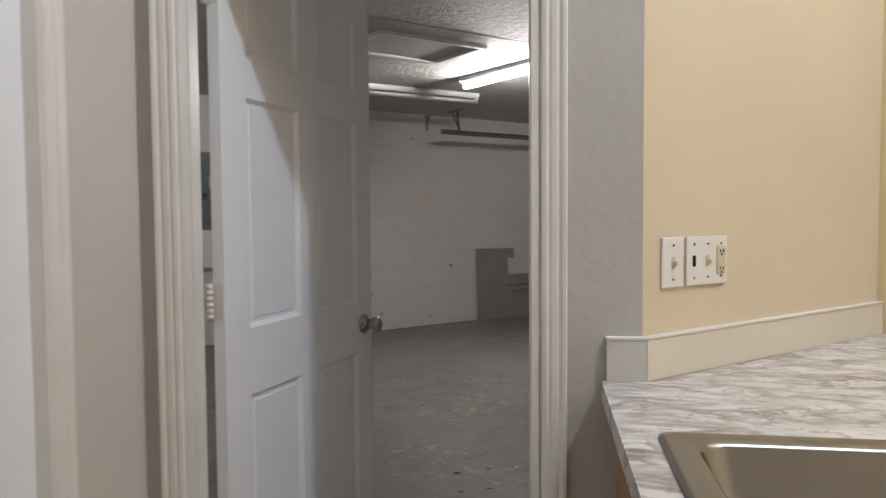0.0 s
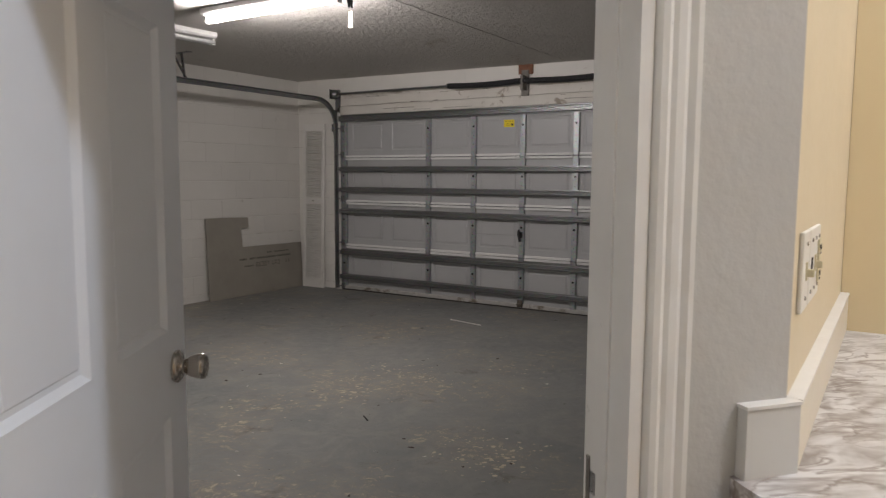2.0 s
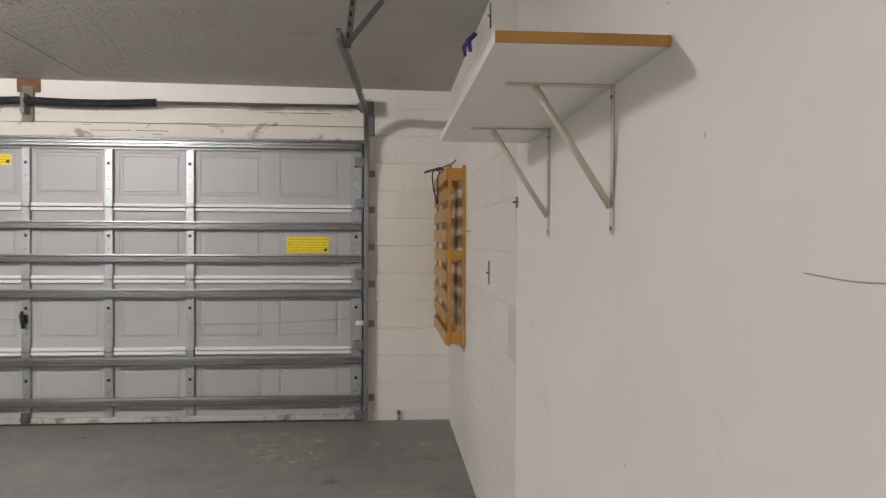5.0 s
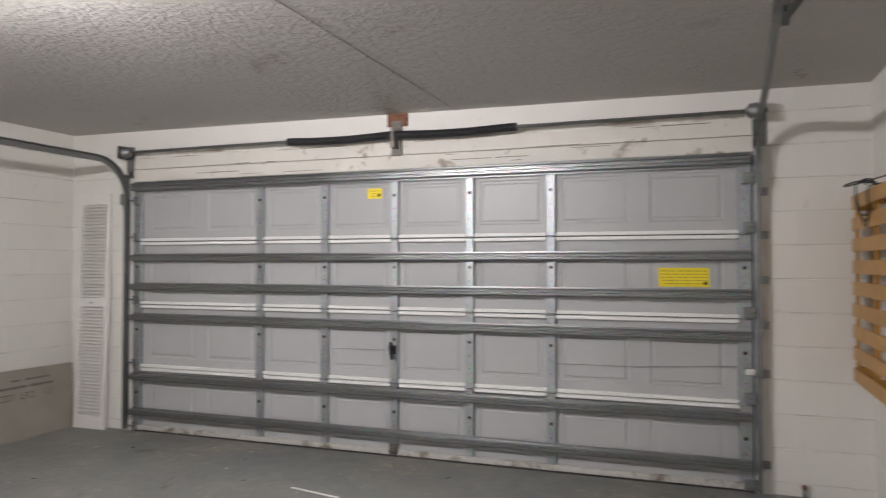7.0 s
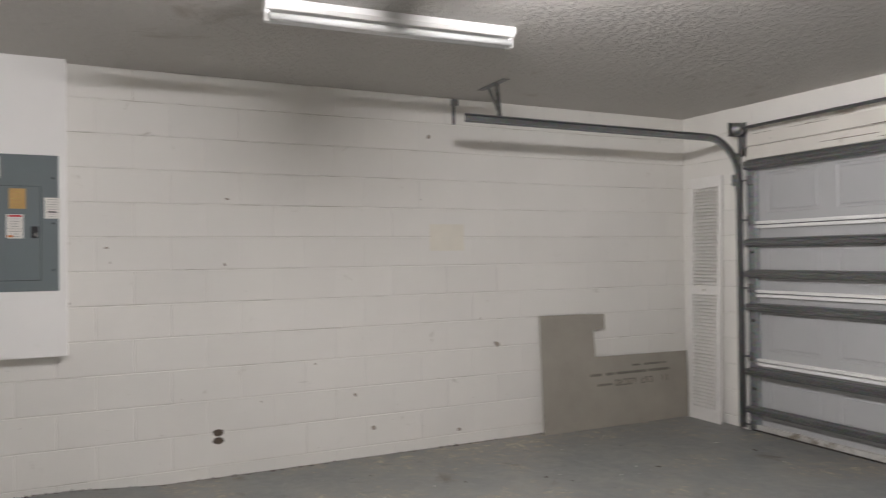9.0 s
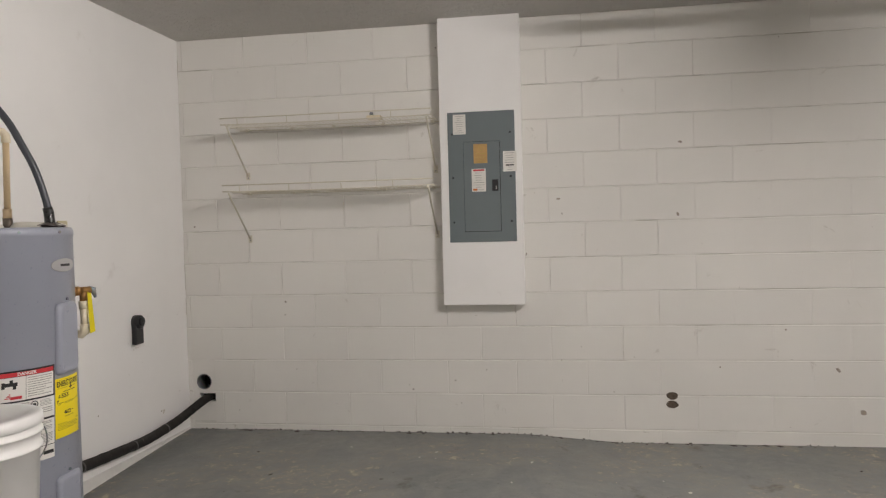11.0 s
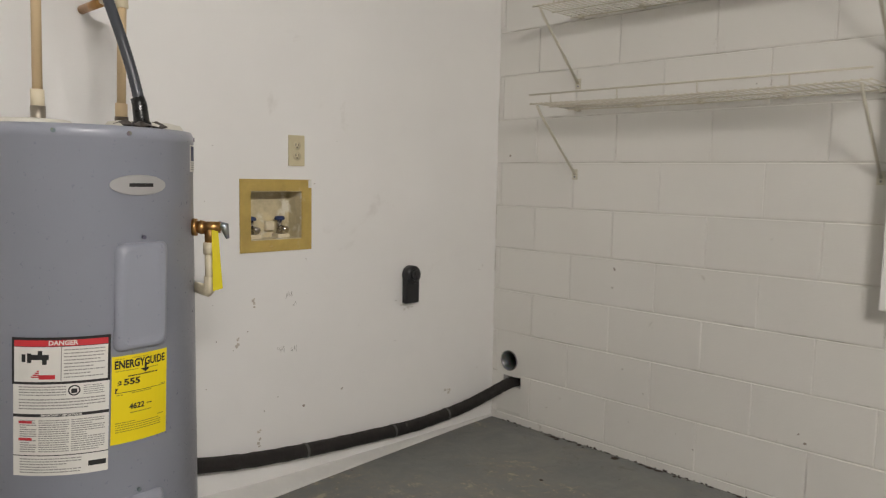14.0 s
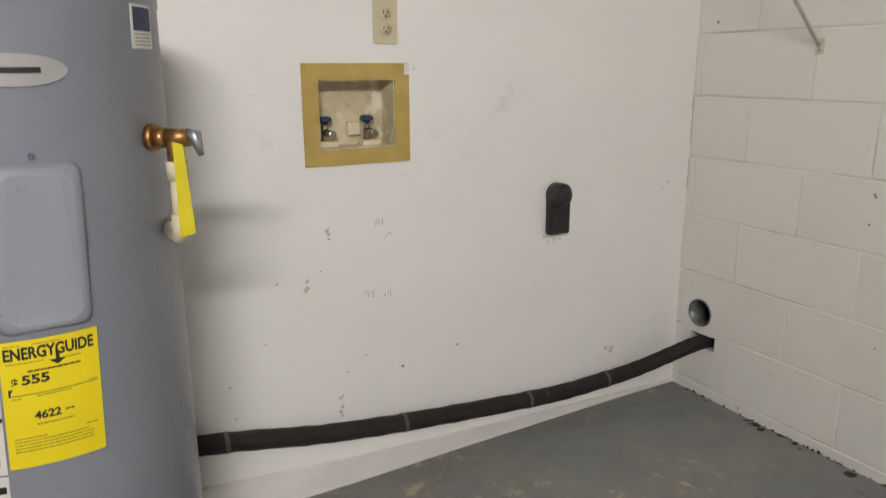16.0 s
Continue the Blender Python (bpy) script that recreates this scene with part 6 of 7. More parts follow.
def paper(name, x0, x1, z0, z1, y, mat, rows, seed, parent, label, ink=None):
    ob = part(name, boxed((x0, y - 0.0009, z0), (x1, y - 0.0001, z1)), mat, parent, label)
    rnd = random.Random(seed)
    for r in range(rows):
        z = z1 - (r + 0.8) * (z1 - z0) / (rows + 0.6)
        m = (x1 - x0) * rnd.uniform(0.12, 0.36)
        h = (z1 - z0) / rows * 0.075
        part("print_line", boxed((x0 + m, y - 0.0014, z - h), (x1 - m, y - 0.0010, z + h)), ink or M_GREYINK, ob)
    return ob


paper("rating_label", 2.246, 2.322, 1.848, 1.966, PY - 0.0001, M_PAPER, 9, 1, pn, "white printed rating label")
paper("kraft_label", 2.366, 2.448, 1.672, 1.786, PY - 0.0046, M_KRAFT, 5, 2, dr, "torn brown kraft label", M_OCHRE)
warn = paper("warning_label", 2.352, 2.436, 1.504, 1.640, PY - 0.0046, M_PAPER, 9, 3, dr, "white warning label with red heading")
part("red_heading", boxed((2.362, PY - 0.0066, 1.626), (2.428, PY - 0.0062, 1.636)), M_RED, warn)
part("orange_mark", boxed((2.358, PY - 0.0066, 1.510), (2.384, PY - 0.0062, 1.522)), surface("orange_ink", (0.6, 0.2, 0.05), 0.5), warn)
side = paper("side_label", 2.540, 2.620, 1.618, 1.738, PY - 0.0001, M_PAPER, 8, 4, pn, "white printed label lapping over the panel edge")
part("bold_bar", boxed((2.556, PY - 0.0020, 1.652), (2.604, PY - 0.0016, 1.659)), M_INK, side)
rebase(pn, ((PX0 + PX1) / 2, BY, PZ0))


# ---- wire shelves ----
def wire_shelf(z, sag, label):
    th = thing("wire_shelf", label, "wire shelf", "wire shelves")
    x0, x1, yb, yf = 0.862, 2.150, YN - 0.018, YN - 0.300
    n = 51
    for i in range(n):
        x = x0 + 0.006 + (x1 - x0 - 0.012) * i / (n - 1)
        dz = -sag * math.sin(math.pi * i / (n - 1))
        part("deck_wire", rod((x, yb, z + dz), (x, yf, z + dz), 0.0020, 5), M_WIRE, th)
    for y, zz, r in ((yb, -0.004, 0.003), (yf + 0.005, -0.0035, 0.003), ((yb + yf) / 2, -0.004, 0.0025)):
        line = [(x0 + (x1 - x0) * i / 12, y, z + zz - sag * math.sin(math.pi * i / 12)) for i in range(13)]
        bm = bmesh.new()
        tube(bm, line, r, 8)
        part("long_wire", bm, M_WIRE, th)
    # raised guard rod along the front edge
    bm = bmesh.new()
    tube(bm, [(x0, yf - 0.001, z + 0.034), (x1, yf - 0.001, z + 0.032)], 0.0036, 8)
    part("guard_rod", bm, M_WIRE, th)
    for x in (x0 + 0.11, x0 + 0.42, x0 + 0.74, x0 + 1.05):
        part("guard_clip", rod((x, yf - 0.001, z + 0.034), (x, yf + 0.003, z - 0.006), 0.0026, 6), M_WIRE, th)
    for x in (x0 + 0.04, x1 - 0.03):
        bm = bmesh.new()
        foot = Vector((x, YN - 0.006, z - 0.292))
        tube(bm, [(x, yf + 0.004, z - 0.012), (x, yf + 0.03, z - 0.045), foot], 0.0056, 8)
        block(bm, (x - 0.013, YN - 0.005, foot.z - 0.024), (x + 0.013, YN - 0.001, foot.z + 0.022), 0.001)
        part("diagonal_brace", bm, M_WIRE, th, "cream diagonal brace")
        bm = bmesh.new()
        tube(bm, [(x, YN - 0.005, foot.z - 0.012), (x, YN - 0.007, foot.z - 0.012)], 0.004, 8)
        part("screw", bm, M_GALVD, th)
    for x in (x0 + 0.05, x0 + 0.35, x0 + 0.62, x0 + 0.94, x1 - 0.04):
        part("wall_clip", boxed((x - 0.009, yb - 0.012, z - 0.014), (x + 0.009, YN - 0.001, z + 0.006), 0.002), M_WIRE, th)
    rebase(th, ((x0 + x1) / 2, YN, z))


wire_shelf(1.949, 0.006, "cream coated wire shelf with a small fitting on it")
wire_shelf(1.548, 0.006, "empty cream coated wire shelf on diagonal braces")
fit_ = thing("plastic_fitting", "small cream plastic fitting lying on the wire shelf", "fitting")
bm = boxed((1.745, YN - 0.22, 1.9485), (1.83, YN - 0.15, 1.972), 0.006)
part("body", bm, M_PVCW, fit_)
bm = bmesh.new()
lathe(bm, [(0.0, 0.0), (0.012, 0.0), (0.012, 0.014), (0.008, 0.022), (0.0, 0.022)], 12, Matrix.Translation((1.77, YN - 0.19, 1.971)))
part("cap", bm, M_GALVD, fit_)
rebase(fit_, (1.79, YN - 0.185, 1.9485))

# ---- cement board and shutter in the corner ----
cb = thing("cement_board", "cut grey cement board leaning on the block wall", "board")
outline = [(5.915, LOW), (7.392, LOW), (7.40, 0.535), (6.432, 0.545), (6.424, 0.762), (6.54, 0.768), (6.538, 0.886), (5.922, 0.898)]
bm = bmesh.new()


def lean(x, z, off):
    return (x, YN - 0.075 + (z - LOW) * 0.058 - off, z)


va_ = [bm.verts.new(lean(x, z, 0.0)) for x, z in outline]
vb_ = [bm.verts.new(lean(x, z, 0.0127)) for x, z in outline]
bm.faces.new(va_)
bm.faces.new(vb_[::-1])
for i in range(len(outline)):
    j = (i + 1) % len(outline)
    bm.faces.new((va_[i], va_[j], vb_[j], vb_[i]))
part("sheet", bm, M_BOARD, cb)
rnd = random.Random(3)
for x0, x1, z, h in ((6.62, 7.17, 0.325, 0.052), (6.35, 7.19, 0.40, 0.022), (6.44, 6.58, 0.318, 0.018), (6.80, 7.16, 0.455, 0.016)):
    x = x0
    while x < x1:
        w = min(h * rnd.uniform(0.5, 0.8), x1 - x)
        if rnd.random() < 0.9:
            bm = bmesh.new()
            q = [bm.verts.new(lean(a, b, 0.0134)) for a, b in ((x, z - h / 2), (x + w, z - h / 2), (x + w, z + h / 2), (x, z + h / 2))]
            if h > 0.04:
                r = [bm.verts.new(lean(a, b, 0.0134)) for a, b in ((x + 0.007, z - h / 2 + 0.009), (x + w - 0.007, z - h / 2 + 0.009), (x + w - 0.007, z + h / 2 - 0.009), (x + 0.007, z + h / 2 - 0.009))]
                for i in range(4):
                    if rnd.random() < 0.85:
                        bm.faces.new((q[i], q[(i + 1) % 4], r[(i + 1) % 4], r[i]))
            else:
                bm.faces.new(q)
            part("printed_mark", bm, M_BOARDINK, cb)
        x += w + h * 0.22
rebase(cb, (6.6, YN - 0.07, LOW))

sh = thing("louvred_shutter", "tall white louvred bifold panel leaning in the corner", "shutter", at=Matrix.Translation((7.362, 7.678, LOW)) @ Matrix.Rotation(radians(-90), 4, "Z") @ Matrix.Rotation(radians(-1.5), 4, "X"))
SWD, SHT, STH = 0.345, 2.03, 0.028
for x0, x1 in ((0, 0.042), (SWD - 0.042, SWD)):
    part("stile", boxed((x0, 0, 0), (x1, STH, SHT), 0.003), M_TRIM, sh)
for z0, z1 in ((0, 0.11), (1.045, 1.125), (SHT - 0.09, SHT)):
    part("rail", boxed((0.0425, 0.001, z0), (SWD - 0.0425, STH - 0.001, z1), 0.002), M_TRIM, sh)
for za, zb in ((0.112, 1.043), (1.127, SHT - 0.092)):
    n = int((zb - za) / 0.0285)
    for k in range(n):
        bm = bmesh.new()
        m = Matrix.Translation((SWD / 2, STH / 2, za + (zb - za) * (k + 0.5) / n)) @ Matrix.Rotation(radians(38), 4, "X")
        block(bm, (-(SWD - 0.086) / 2, -0.017, -0.003), ((SWD - 0.086) / 2, 0.017, 0.003), 0.0, 0, m)
        part("louvre", bm, M_TRIM, sh)
bm = bmesh.new()
lathe(bm, [(0.0, 0.0), (0.011, 0.002), (0.009, 0.012), (0.0, 0.014)], 12, Matrix.Translation((SWD / 2, 0.0, 1.085)) @ Matrix.Rotation(radians(90), 4, "X"))
part("pull_knob", bm, M_CHROME, sh)

# ---- wooden pallet rack on the south wall ----
pal = thing("wooden_pallet", "orange-stained wooden pallet hung flat on the wall", "pallet")
QX0, QX1, QZ0, QZ1 = 6.315, 7.385, 0.708, 1.812
for x in (QX0, (QX0 + QX1) / 2 - 0.02, QX1 - 0.03):
    part("stringer", boxed((x, YS + 0.001, QZ0), (x + 0.03, YS + 0.022, QZ1), 0.003), M_PINE, pal)
    part("stringer", boxed((x, YS + 0.088, QZ0), (x + 0.03, YS + 0.108, QZ1), 0.003), M_PINE, pal)
    for z, h in ((QZ0 + 0.012, 0.075), (1.225, 0.065), (QZ1 - 0.095, 0.075)):
        part("spacer_block", boxed((x + 0.001, YS + 0.0225, z), (x + 0.06, YS + 0.0875, z + h), 0.003), M_PINE, pal)
for k in range(9):
    z = QZ0 + 0.005 + (QZ1 - QZ0 - 0.095) * k / 8
    part("slat", boxed((QX0 + 0.002, YS + 0.1085, z), (QX1 - 0.002, YS + 0.1225, z + 0.078), 0.003), M_PINE, pal)
rebase(pal, ((QX0 + QX1) / 2, YS, QZ0))
cable = thing("black_cable", "coiled black cable hooked over the pallet", "cable")
bm = bmesh.new()
for k in range(3):
    tube(bm, smooth_line([Vector(p) for p in ((6.95 + 0.02 * k, YS + 0.05, 1.80), (6.98, YS + 0.10, 1.86 - 0.01 * k), (7.02, YS + 0.16, 1.83), (7.0 + 0.02 * k, YS + 0.15, 1.70), (6.92, YS + 0.135, 1.60 + 0.03 * k), (6.84, YS + 0.135, 1.68), (6.87, YS + 0.13, 1.80), (6.92, YS + 0.06, 1.83))], 8), 0.0042, 6)
tube(bm, smooth_line([Vector(p) for p in ((7.0, YS + 0.11, 1.83), (6.95, YS + 0.16, 1.845), (7.05, YS + 0.21, 1.835), (6.96, YS + 0.20, 1.825), (6.6, YS + 0.07, 1.845), (6.4, YS + 0.06, 1.85))], 8), 0.0042, 6)
part("cord", bm, M_INK, cable)
rebase(cable, (6.95, YS + 0.12, 1.62))

# ---- plank shelf on the south wall ----
ps = thing("plank_shelf", "white painted plank shelf with a raw wooden end", "shelf")
part("plank", boxed((3.146, YS + 0.001, 1.685), (4.372, YS + 0.303, 1.705), 0.001), M_DRY, ps)
part("raw_end", boxed((3.140, YS + 0.001, 1.6855), (3.1458, YS + 0.302, 1.7045)), M_PINE, ps, "raw brown wooden end grain")
for x in (3.452, 4.060):
    bm = bmesh.new()
    block(bm, (x - 0.011, YS + 0.001, 1.366), (x + 0.011, YS + 0.004, 1.684))
    block(bm, (x - 0.011, YS + 0.001, 1.681), (x + 0.011, YS + 0.235, 1.6845))
    tube(bm, [(x, YS + 0.006, 1.425), (x, YS + 0.17, 1.678)], 0.0085, 6)
    part("bracket", bm, M_BRKT, ps, "cream painted steel bracket")
    for z in (1.38, 1.66):
        bm = bmesh.new()
        tube(bm, [(x, YS + 0.004, z), (x, YS + 0.0065, z)], 0.005, 8)
        part("screw", bm, M_GALVD, ps)
rebase(ps, (3.75, YS, 1.37))
stub = thing("pipe_stub", "short dark pipe stub rising from the floor by the wall", "pipe")
part("stub_pipe", rod((XS - 0.03, 1.93, LOW + 0.0), (XS - 0.03, 1.93, LOW + 0.06), 0.010, 10), M_GALVD, stub)
part("stub_cap", rod((XS - 0.03, 1.93, LOW + 0.055), (XS - 0.03, 1.93, LOW + 0.078), 0.013, 10), M_RUST, stub)
rebase(stub, (XS - 0.03, 1.93, LOW))
# small hardware on the south wall
def south_plate(name, label, cat, x0, x1, z0, z1, depth, mat):
    th = thing(name, label, cat)
    part("plate", boxed((x0, YS + 0.001, z0), (x1, YS + depth, z1), 0.001), mat, th)
    bm = bmesh.new()
    tube(bm, [((x0 + x1) / 2, YS + depth, (z0 + z1) / 2), ((x0 + x1) / 2, YS + depth + 0.012, (z0 + z1) / 2)], 0.004, 8)
    part("pin", bm, M_GALVD, th)
    rebase(th, ((x0 + x1) / 2, YS, z0))


south_plate("metal_wall_plate", "small grey metal strip screwed to the wall", "wall plate", 5.295, 5.330, 1.145, 1.258, 0.004, M_GALVD)
south_plate("metal_wall_plate", "small grey metal strip near the ceiling", "wall plate", 5.285, 5.315, 2.345, 2.46, 0.004, M_GALVD)
south_plate("metal_hook", "small metal hook plate on the wall joint", "hook", 4.570, 4.592, 1.475, 1.515, 0.006, M_GALVD)
clip = thing("purple_clip", "purple spring clip hanging from a nail near the ceiling", "clip")
bm = bmesh.new()
tube(bm, [(5.80, YS + 0.01, 2.46), (5.79, YS + 0.05, 2.42), (5.77, YS + 0.04, 2.36)], [0.012, 0.016, 0.010], 8)
tube(bm, [(5.80, YS + 0.02, 2.45), (5.84, YS + 0.07, 2.40), (5.85, YS + 0.06, 2.35)], [0.008, 0.012, 0.008], 8)
part("jaws", bm, M_PURPLE, clip)
part("nail", rod((5.80, YS + 0.0, 2.46), (5.80, YS + 0.03, 2.465), 0.003, 6), M_GALVD, clip)
rebase(clip, (5.80, YS, 2.36))
nail = tagged(part("wall_nail", rod((6.06, YS + 0.0, 1.405), (6.02, YS + 0.06, 1.408), 0.003, 6), M_GALVD), "long nail sticking out of the wall", "nail")
hang = thing("hanging_strap", "dull metal strap hanging from the wall top", "strap")
part("strap", boxed((5.192, YN - 0.012, 2.35), (5.216, YN - 0.002, 2.50), 0.002), M_GALVD, hang)
part("hook_plate", boxed((5.18, YN - 0.03, 2.49), (5.235, YN - 0.001, 2.535), 0.003), M_GALVD, hang)
rebase(hang, (5.2, YN, 2.35))

# broken wall socket low on the north wall
sk = thing("broken_socket", "broken old wall socket with dark holes low on the wall", "socket")
for dz in (0.0, -0.052):
    bm = bmesh.new()
    rr = random.Random(int(100 - dz * 1000))
    ring = [bm.verts.new((3.50 + (0.030 + 0.008 * rr.random()) * math.cos(a), YN - 0.0012, 0.265 + dz + (0.019 + 0.006 * rr.random()) * math.sin(a))) for a in [math.tau * i / 14 for i in range(14)]]
    bm.faces.new(ring)
    part("dark_hole", bm, surface("dirty_brown_hole", (0.10, 0.075, 0.055), 0.9, vary=0.4, scale=60), sk)
rebase(sk, (3.5, YN, 0.2))

# stains, chips and nail holes on the walls, each a small raised or sunken fleck
rnd = random.Random(21)
bm = bmesh.new()


def fleck(bm, c, n, r):
    c, n = Vector(c), Vector(n)
    a = n.orthogonal().normalized()
    b = n.cross(a)
    k = rnd.randint(5, 8)
    st = rnd.uniform(0.35, 1.0)
    th0 = rnd.uniform(0, 3)
    vs = []
    for i in range(k):
        q = math.tau * i / k
        rr = r * rnd.uniform(0.6, 1.2)
        x, y = rr * math.cos(q), rr * st * math.sin(q)
        vs.append(bm.verts.new(c + a * (x * math.cos(th0) - y * math.sin(th0)) + b * (x * math.sin(th0) + y * math.cos(th0))))
    bm.faces.new(vs)


for k in range(70):
    fleck(bm, (rnd.uniform(0.6, 7.2), YN - 0.0016, rnd.choice((rnd.uniform(0.05, 0.5), rnd.uniform(0.2, 2.4)))), (0, -1, 0), rnd.choice((0.002, 0.003, 0.004, 0.006)))
for k in range(26):
    fleck(bm, (XW + 0.0007, rnd.uniform(5.9, 7.7), rnd.choice((rnd.uniform(0.25, 0.8), rnd.uniform(0.3, 2.1)))), (1, 0, 0), rnd.choice((0.0015, 0.002, 0.003)))
for y, z, r in ((6.831, 0.352, 0.007), (6.643, 0.318, 0.006), (7.122, 0.51, 0.004), (6.525, 0.378, 0.003), (7.69, 0.803, 0.005), (6.693, 1.196, 0.004), (6.654, 0.902, 0.004)):
    fleck(bm, (XW + 0.0007, y, z), (1, 0, 0), r)
for x, z, r in ((1.122, 0.849, 0.010), (1.117, 0.765, 0.006), (0.521, 1.342, 0.006), (1.917, 0.32, 0.007), (2.66, 1.12, 0.010)):
    fleck(bm, (x, YN - 0.0017, z), (0, -1, 0), r)
for k in range(40):
    fleck(bm, (rnd.uniform(1.9, 7.2), YS + 0.0016, rnd.uniform(0.15, 2.2)), (0, 1, 0), rnd.choice((0.002, 0.003, 0.005)))
for x, z, r in ((5.0, 2.245, 0.022), (3.57, 1.76, 0.014), (3.55, 1.34, 0.014), (2.86, 1.45, 0.013), (2.88, 1.36, 0.009), (4.42, 0.42, 0.02), (4.55, 0.18, 0.022), (5.22, 0.09, 0.02), (5.55, 0.70, 0.03)):
    fleck(bm, (x, YN - 0.0017, z), (0, -1, 0), r)
tagged(part("wall_flecks", bm, surface("scuff_brown", (0.33, 0.285, 0.235), 0.9, vary=0.4, scale=80)), "dark nail holes, chips and scuffs on the walls", "scuffs", "", "stuff")
# faint scribbles and rubbed smears on the west drywall
bm = bmesh.new()
for y, z, n in ((6.579, 0.770, 5), (6.606, 0.734, 4), (6.543, 0.564, 6), (6.602, 0.555, 5)):
    for k in range(n):
        yy, zz = y + 0.006 * (k - n / 2) + rnd.uniform(-0.002, 0.002), z + rnd.uniform(-0.006, 0.006)
        h = rnd.uniform(0.004, 0.012)
        tube(bm, [(XW + 0.0004, yy, zz - h), (XW + 0.0006, yy + rnd.uniform(-0.003, 0.003), zz + h)], 0.0006, 5)
tagged(part("wall_scribbles", bm, surface("pencil_grey", (0.36, 0.34, 0.31), 0.8, vary=0.2)), "faint pencil scribbles on the white wall", "scribbles", "", "stuff")
bm = bmesh.new()
for y, z, w, h, n in ((6.443, 0.235, 0.006, 0.035, 9), (7.453, 0.215, 0.022, 0.010, 9), (6.423, 0.759, 0.004, 0.022, 6), (6.36, 0.62, 0.008, 0.02, 5)):
    for k in range(n):
        fleck(bm, (XW + 0.0005 + 0.0001 * k, y + rnd.uniform(-w, w), z + rnd.uniform(-h, h)), (1, 0, 0), rnd.uniform(0.004, 0.009))
tagged(part("wall_smears", bm, surface("rubbed_tan", (0.60, 0.55, 0.48), 0.8, vary=0.15, scale=40)), "rubbed tan smears on the white wall", "smears", "", "stuff")
# cracked paint line down the corner of the west and north walls
bm = bmesh.new()
z = 0.5
while z < 2.4:
    L = rnd.uniform(0.03, 0.16)
    tube(bm, [(XW + 0.001, YN - 0.0015, z), (XW + 0.0015, YN - 0.001, z + L)], rnd.uniform(0.0008, 0.0018), 5)
    z += L + rnd.choice((0.0, 0.01, 0.05, 0.12))
tagged(part("corner_crack", bm, M_JOINT), "thin cracked paint line down the wall corner", "crack", "", "stuff")
# soft ceiling stains
bm = bmesh.new()
for x, y, r in ((5.877, 4.648, 0.07), (6.895, 4.468, 0.06), (5.717, 4.827, 0.04), (7.194, 4.639, 0.06), (5.631, 3.843, 0.05), (7.126, 1.976, 0.06), (7.395, 4.437, 0.03), (7.005, 4.537, 0.05)):
    for k in range(9):
        fleck(bm, (x + rnd.gauss(0, r), y + rnd.gauss(0, r * 0.6), zc(y) - 0.0015 - 0.0001 * k), (0, 0, -1), rnd.uniform(0.12, 0.45) * r)
tagged(part("ceiling_stains", bm, surface("ceiling_stain", (0.40, 0.365, 0.32), 0.8, vary=0.2, scale=30, relief=0.5, distance=0.004)), "dull brown stains on the ceiling near the door", "stains", "", "stuff")
# long scratch on the south drywall
bm = bmesh.new()
tube(bm, smooth_line([Vector(p) for p in ((2.36, YS + 0.0005, 1.349), (2.43, YS + 0.0005, 1.332), (2.53, YS + 0.0005, 1.318), (2.64, YS + 0.0005, 1.312), (2.74, YS + 0.0005, 1.317))], 6), [0.0010] * 8 + [0.0022] * 6 + [0.0009] * 11, 6)
tagged(part("wall_scratch", bm, surface("scratch_grey", (0.42, 0.40, 0.365), 0.8)), "long dark gouge scratched into the drywall", "scratch")
# header cracks
bm = bmesh.new()
for k in range(26):
    y, z = rnd.uniform(2.4, 6.9), rnd.choice((2.125, 2.15, 2.19, 2.212, 2.30))
    L = rnd.uniform(0.05, 0.35)
    x = XS - 0.0135 if z < 2.205 else XS - 0.0075
    block(bm, (x, y, z), (x + 0.001, y + L, z + rnd.uniform(0.002, 0.006)))
tagged(part("header_cracks", bm, surface("crack_dark", (0.16, 0.13, 0.10), 0.9)), "dark peeling cracks in the header boards", "cracks", "", "stuff")
# yellowed patch on the north wall
tagged(part("tape_patch", boxed((5.00, YN - 0.0018, 1.415), (5.28, YN - 0.0008, 1.61)), surface("yellowed_paint", (0.77, 0.735, 0.64), 0.6, vary=0.04)), "pale yellowed rectangular paint patch", "paint patch")

# ---- floor litter ----
rnd = random.Random(4)
bm = bmesh.new()


def floor_z(x):
    return HIGH if x < 2.66 else LOW if x > 3.18 else HIGH + (LOW - HIGH) * (x - 2.66) / 0.52


for k in range(120):
    x, y = rnd.uniform(1.6, 7.2), rnd.uniform(1.8, 7.5)
    fleck(bm, (x, y, floor_z(x) + 0.0015), (0, 0, 1), rnd.choice((0.004, 0.006, 0.009, 0.014)))
tagged(part("paint_chips", bm, surface("pale_paint_chip", (0.66, 0.64, 0.58), 0.7, vary=0.15, scale=40)), "pale paint chips scattered on the floor", "debris", "", "stuff")
bm = bmesh.new()
for cx, cy, sx, n in ((4.20, 4.27, 0.13, 70), (4.75, 4.34, 0.14, 60), (4.75, 4.0, 0.12, 50), (3.68, 3.0, 0.15, 130), (3.70, 4.47, 0.2, 50), (5.2, 3.6, 0.16, 40), (5.6, 5.2, 0.5, 25), (4.0, 6.2, 0.4, 30), (3.9, 2.2, 0.10, 30)):
    for k in range(n):
        x, y = min(7.2, max(1.6, rnd.gauss(cx, sx))), min(7.6, max(1.75, rnd.gauss(cy, sx)))
        fleck(bm, (x, y, floor_z(x) + 0.0012), (0, 0, 1), rnd.choice((0.003, 0.005, 0.007, 0.010, 0.016)))
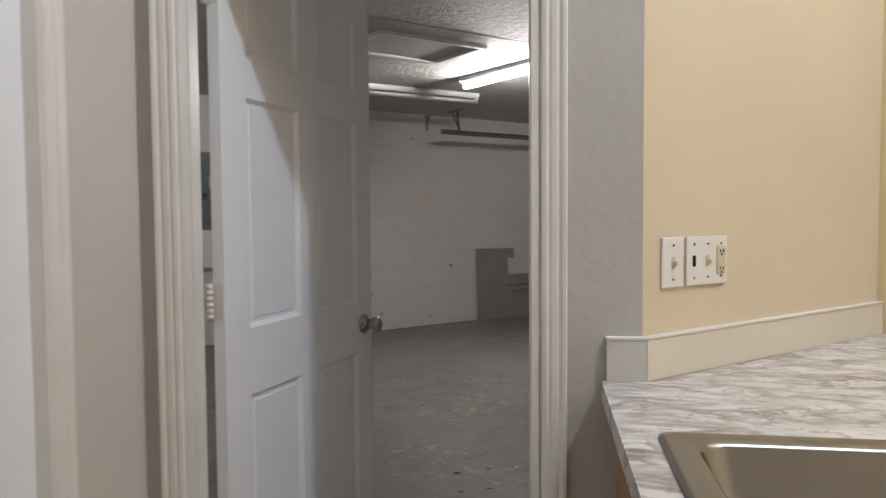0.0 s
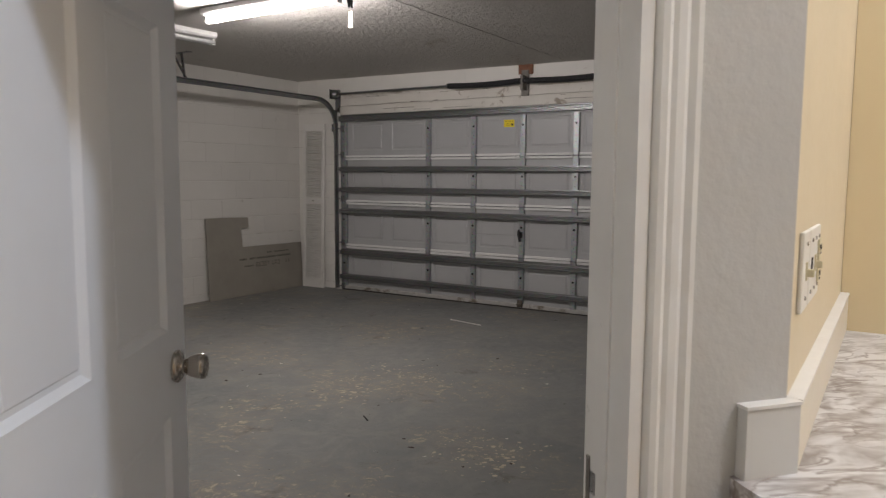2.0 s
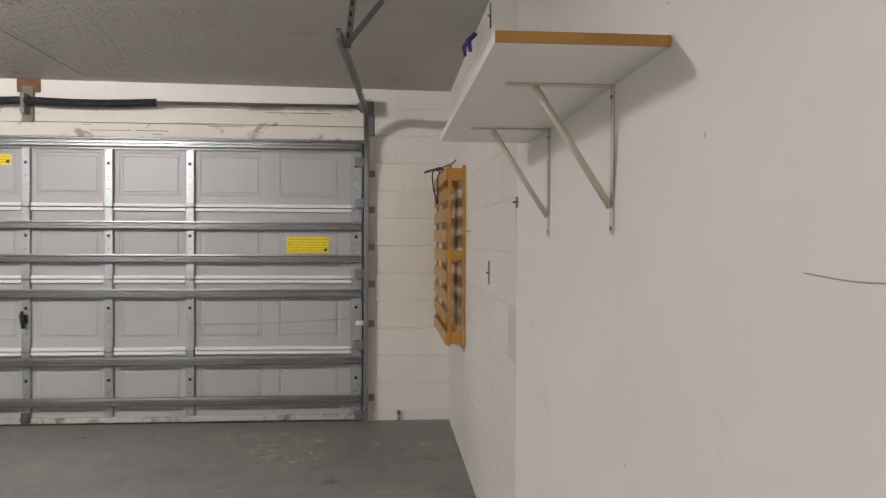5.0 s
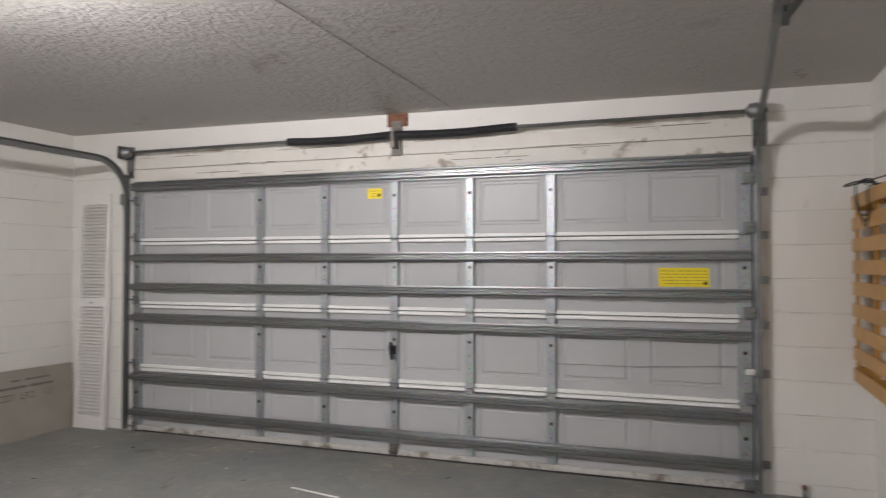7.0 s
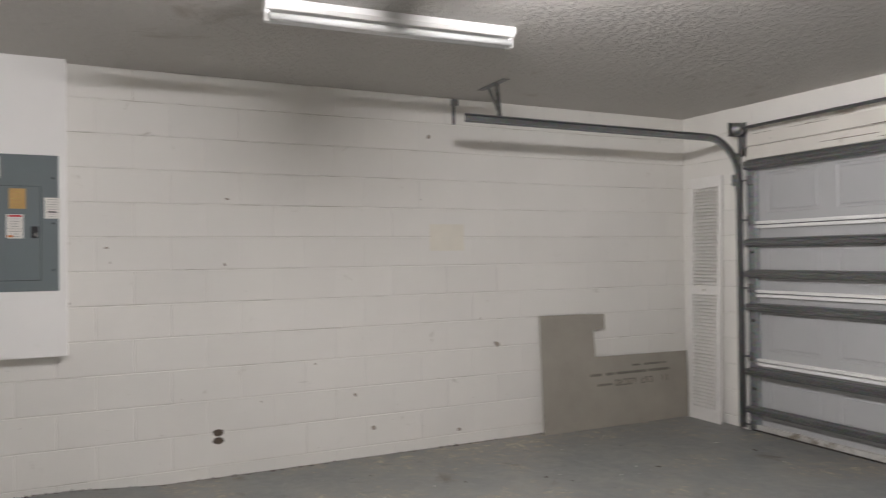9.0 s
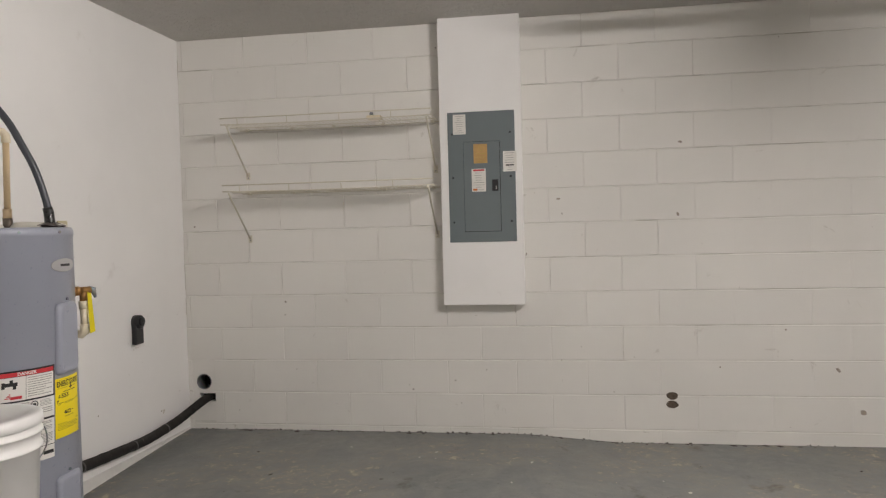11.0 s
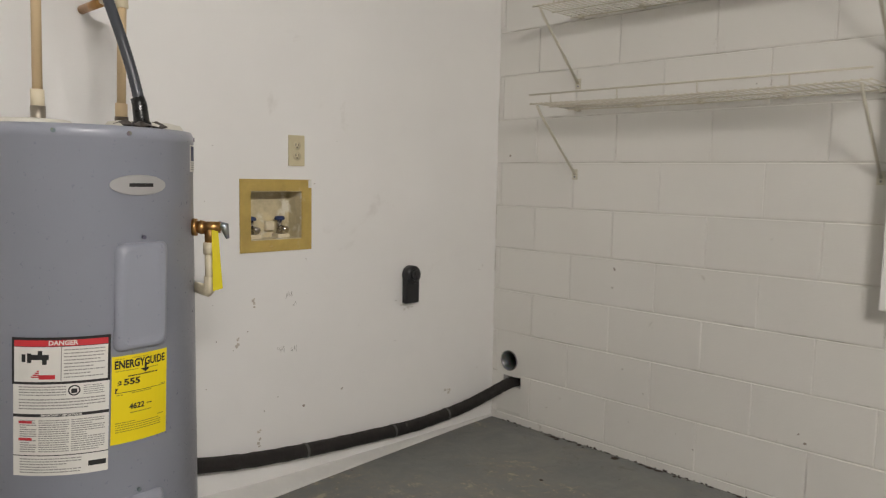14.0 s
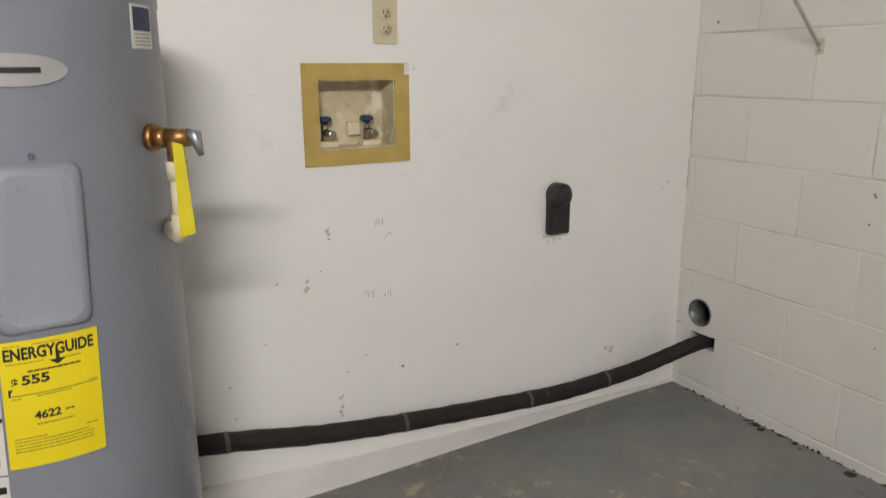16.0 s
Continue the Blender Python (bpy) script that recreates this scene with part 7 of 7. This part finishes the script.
tagged(part("bare_flakes", bm, surface("bare_tan_concrete", (0.50, 0.44, 0.34), 0.8, vary=0.2, scale=30)), "tan flakes of bare concrete where paint has lifted", "worn paint", "", "stuff")
bm = bmesh.new()
for k in range(120):
    x, y = rnd.uniform(1.0, 7.2), rnd.uniform(1.8, 7.5)
    fleck(bm, (x, y, floor_z(x) + 0.0015), (0, 0, 1), rnd.choice((0.004, 0.006, 0.012, 0.02)))
for k in range(170):
    x = rnd.choice((rnd.uniform(0.5, 2.6), rnd.uniform(0.5, 7.2)))
    fleck(bm, (x, YN - 0.0028, floor_z(x) + rnd.uniform(0.0, 0.004)), (0, -1, 0), rnd.uniform(0.003, 0.009))
for k in range(140):
    x = rnd.uniform(0.5, 7.2)
    fleck(bm, (x, YN - rnd.uniform(0.002, 0.03), floor_z(x) + 0.0016), (0, 0, 1), rnd.uniform(0.006, 0.02))
tagged(part("dirt_specks", bm, surface("dark_dirt", (0.05, 0.035, 0.028), 0.9, vary=0.4, scale=60)), "dark dirt specks and leaf bits on the floor", "dirt", "", "stuff")
bm = bmesh.new()
tube(bm, [(6.53, 4.96, LOW + 0.005), (6.45, 4.58, LOW + 0.005)], 0.0055, 6)
tagged(part("white_stick", bm, M_TRIM), "thin white stick lying on the floor", "stick")
bm = bmesh.new()
tube(bm, [(3.77, 3.82, LOW + 0.004), (3.82, 3.89, LOW + 0.004)], 0.004, 6)
tagged(part("dark_twig", bm, M_HOLE), "short dark twig on the floor", "twig")

# ---- block walls, piece by piece ----
wall_n = block_wall("wall_north", "white painted concrete block wall with shallow joints", (XW - 0.13, YN, 0), (1, 0, 0), (0, -1, 0), XS - XW + 0.26, -0.06, ZC, 1.642, [(0.468 - XW + 0.13, 0.622 - XW + 0.13, 0.19, 0.40)], open_to=3.3)
block_wall("wall_east", "white painted concrete block wall round the overhead door", (XS, YN, 0), (0, -1, 0), (-1, 0, 0), YN - YS, -0.06, ZC, 0.1, [(YN - DOOR_Y1 - 0.09, YN - DOOR_Y0 + 0.09, -0.06, 2.316)], open_to=-9.0)
block_wall("wall_south_block", "white painted block wall, joints almost filled", (XS + 0.13, YS, 0), (-1, 0, 0), (0, 1, 0), XS + 0.13 - 4.602, -0.06, ZC, 0.25, deep=0.0008, joint=M_JOINTP, open_to=-9.0)
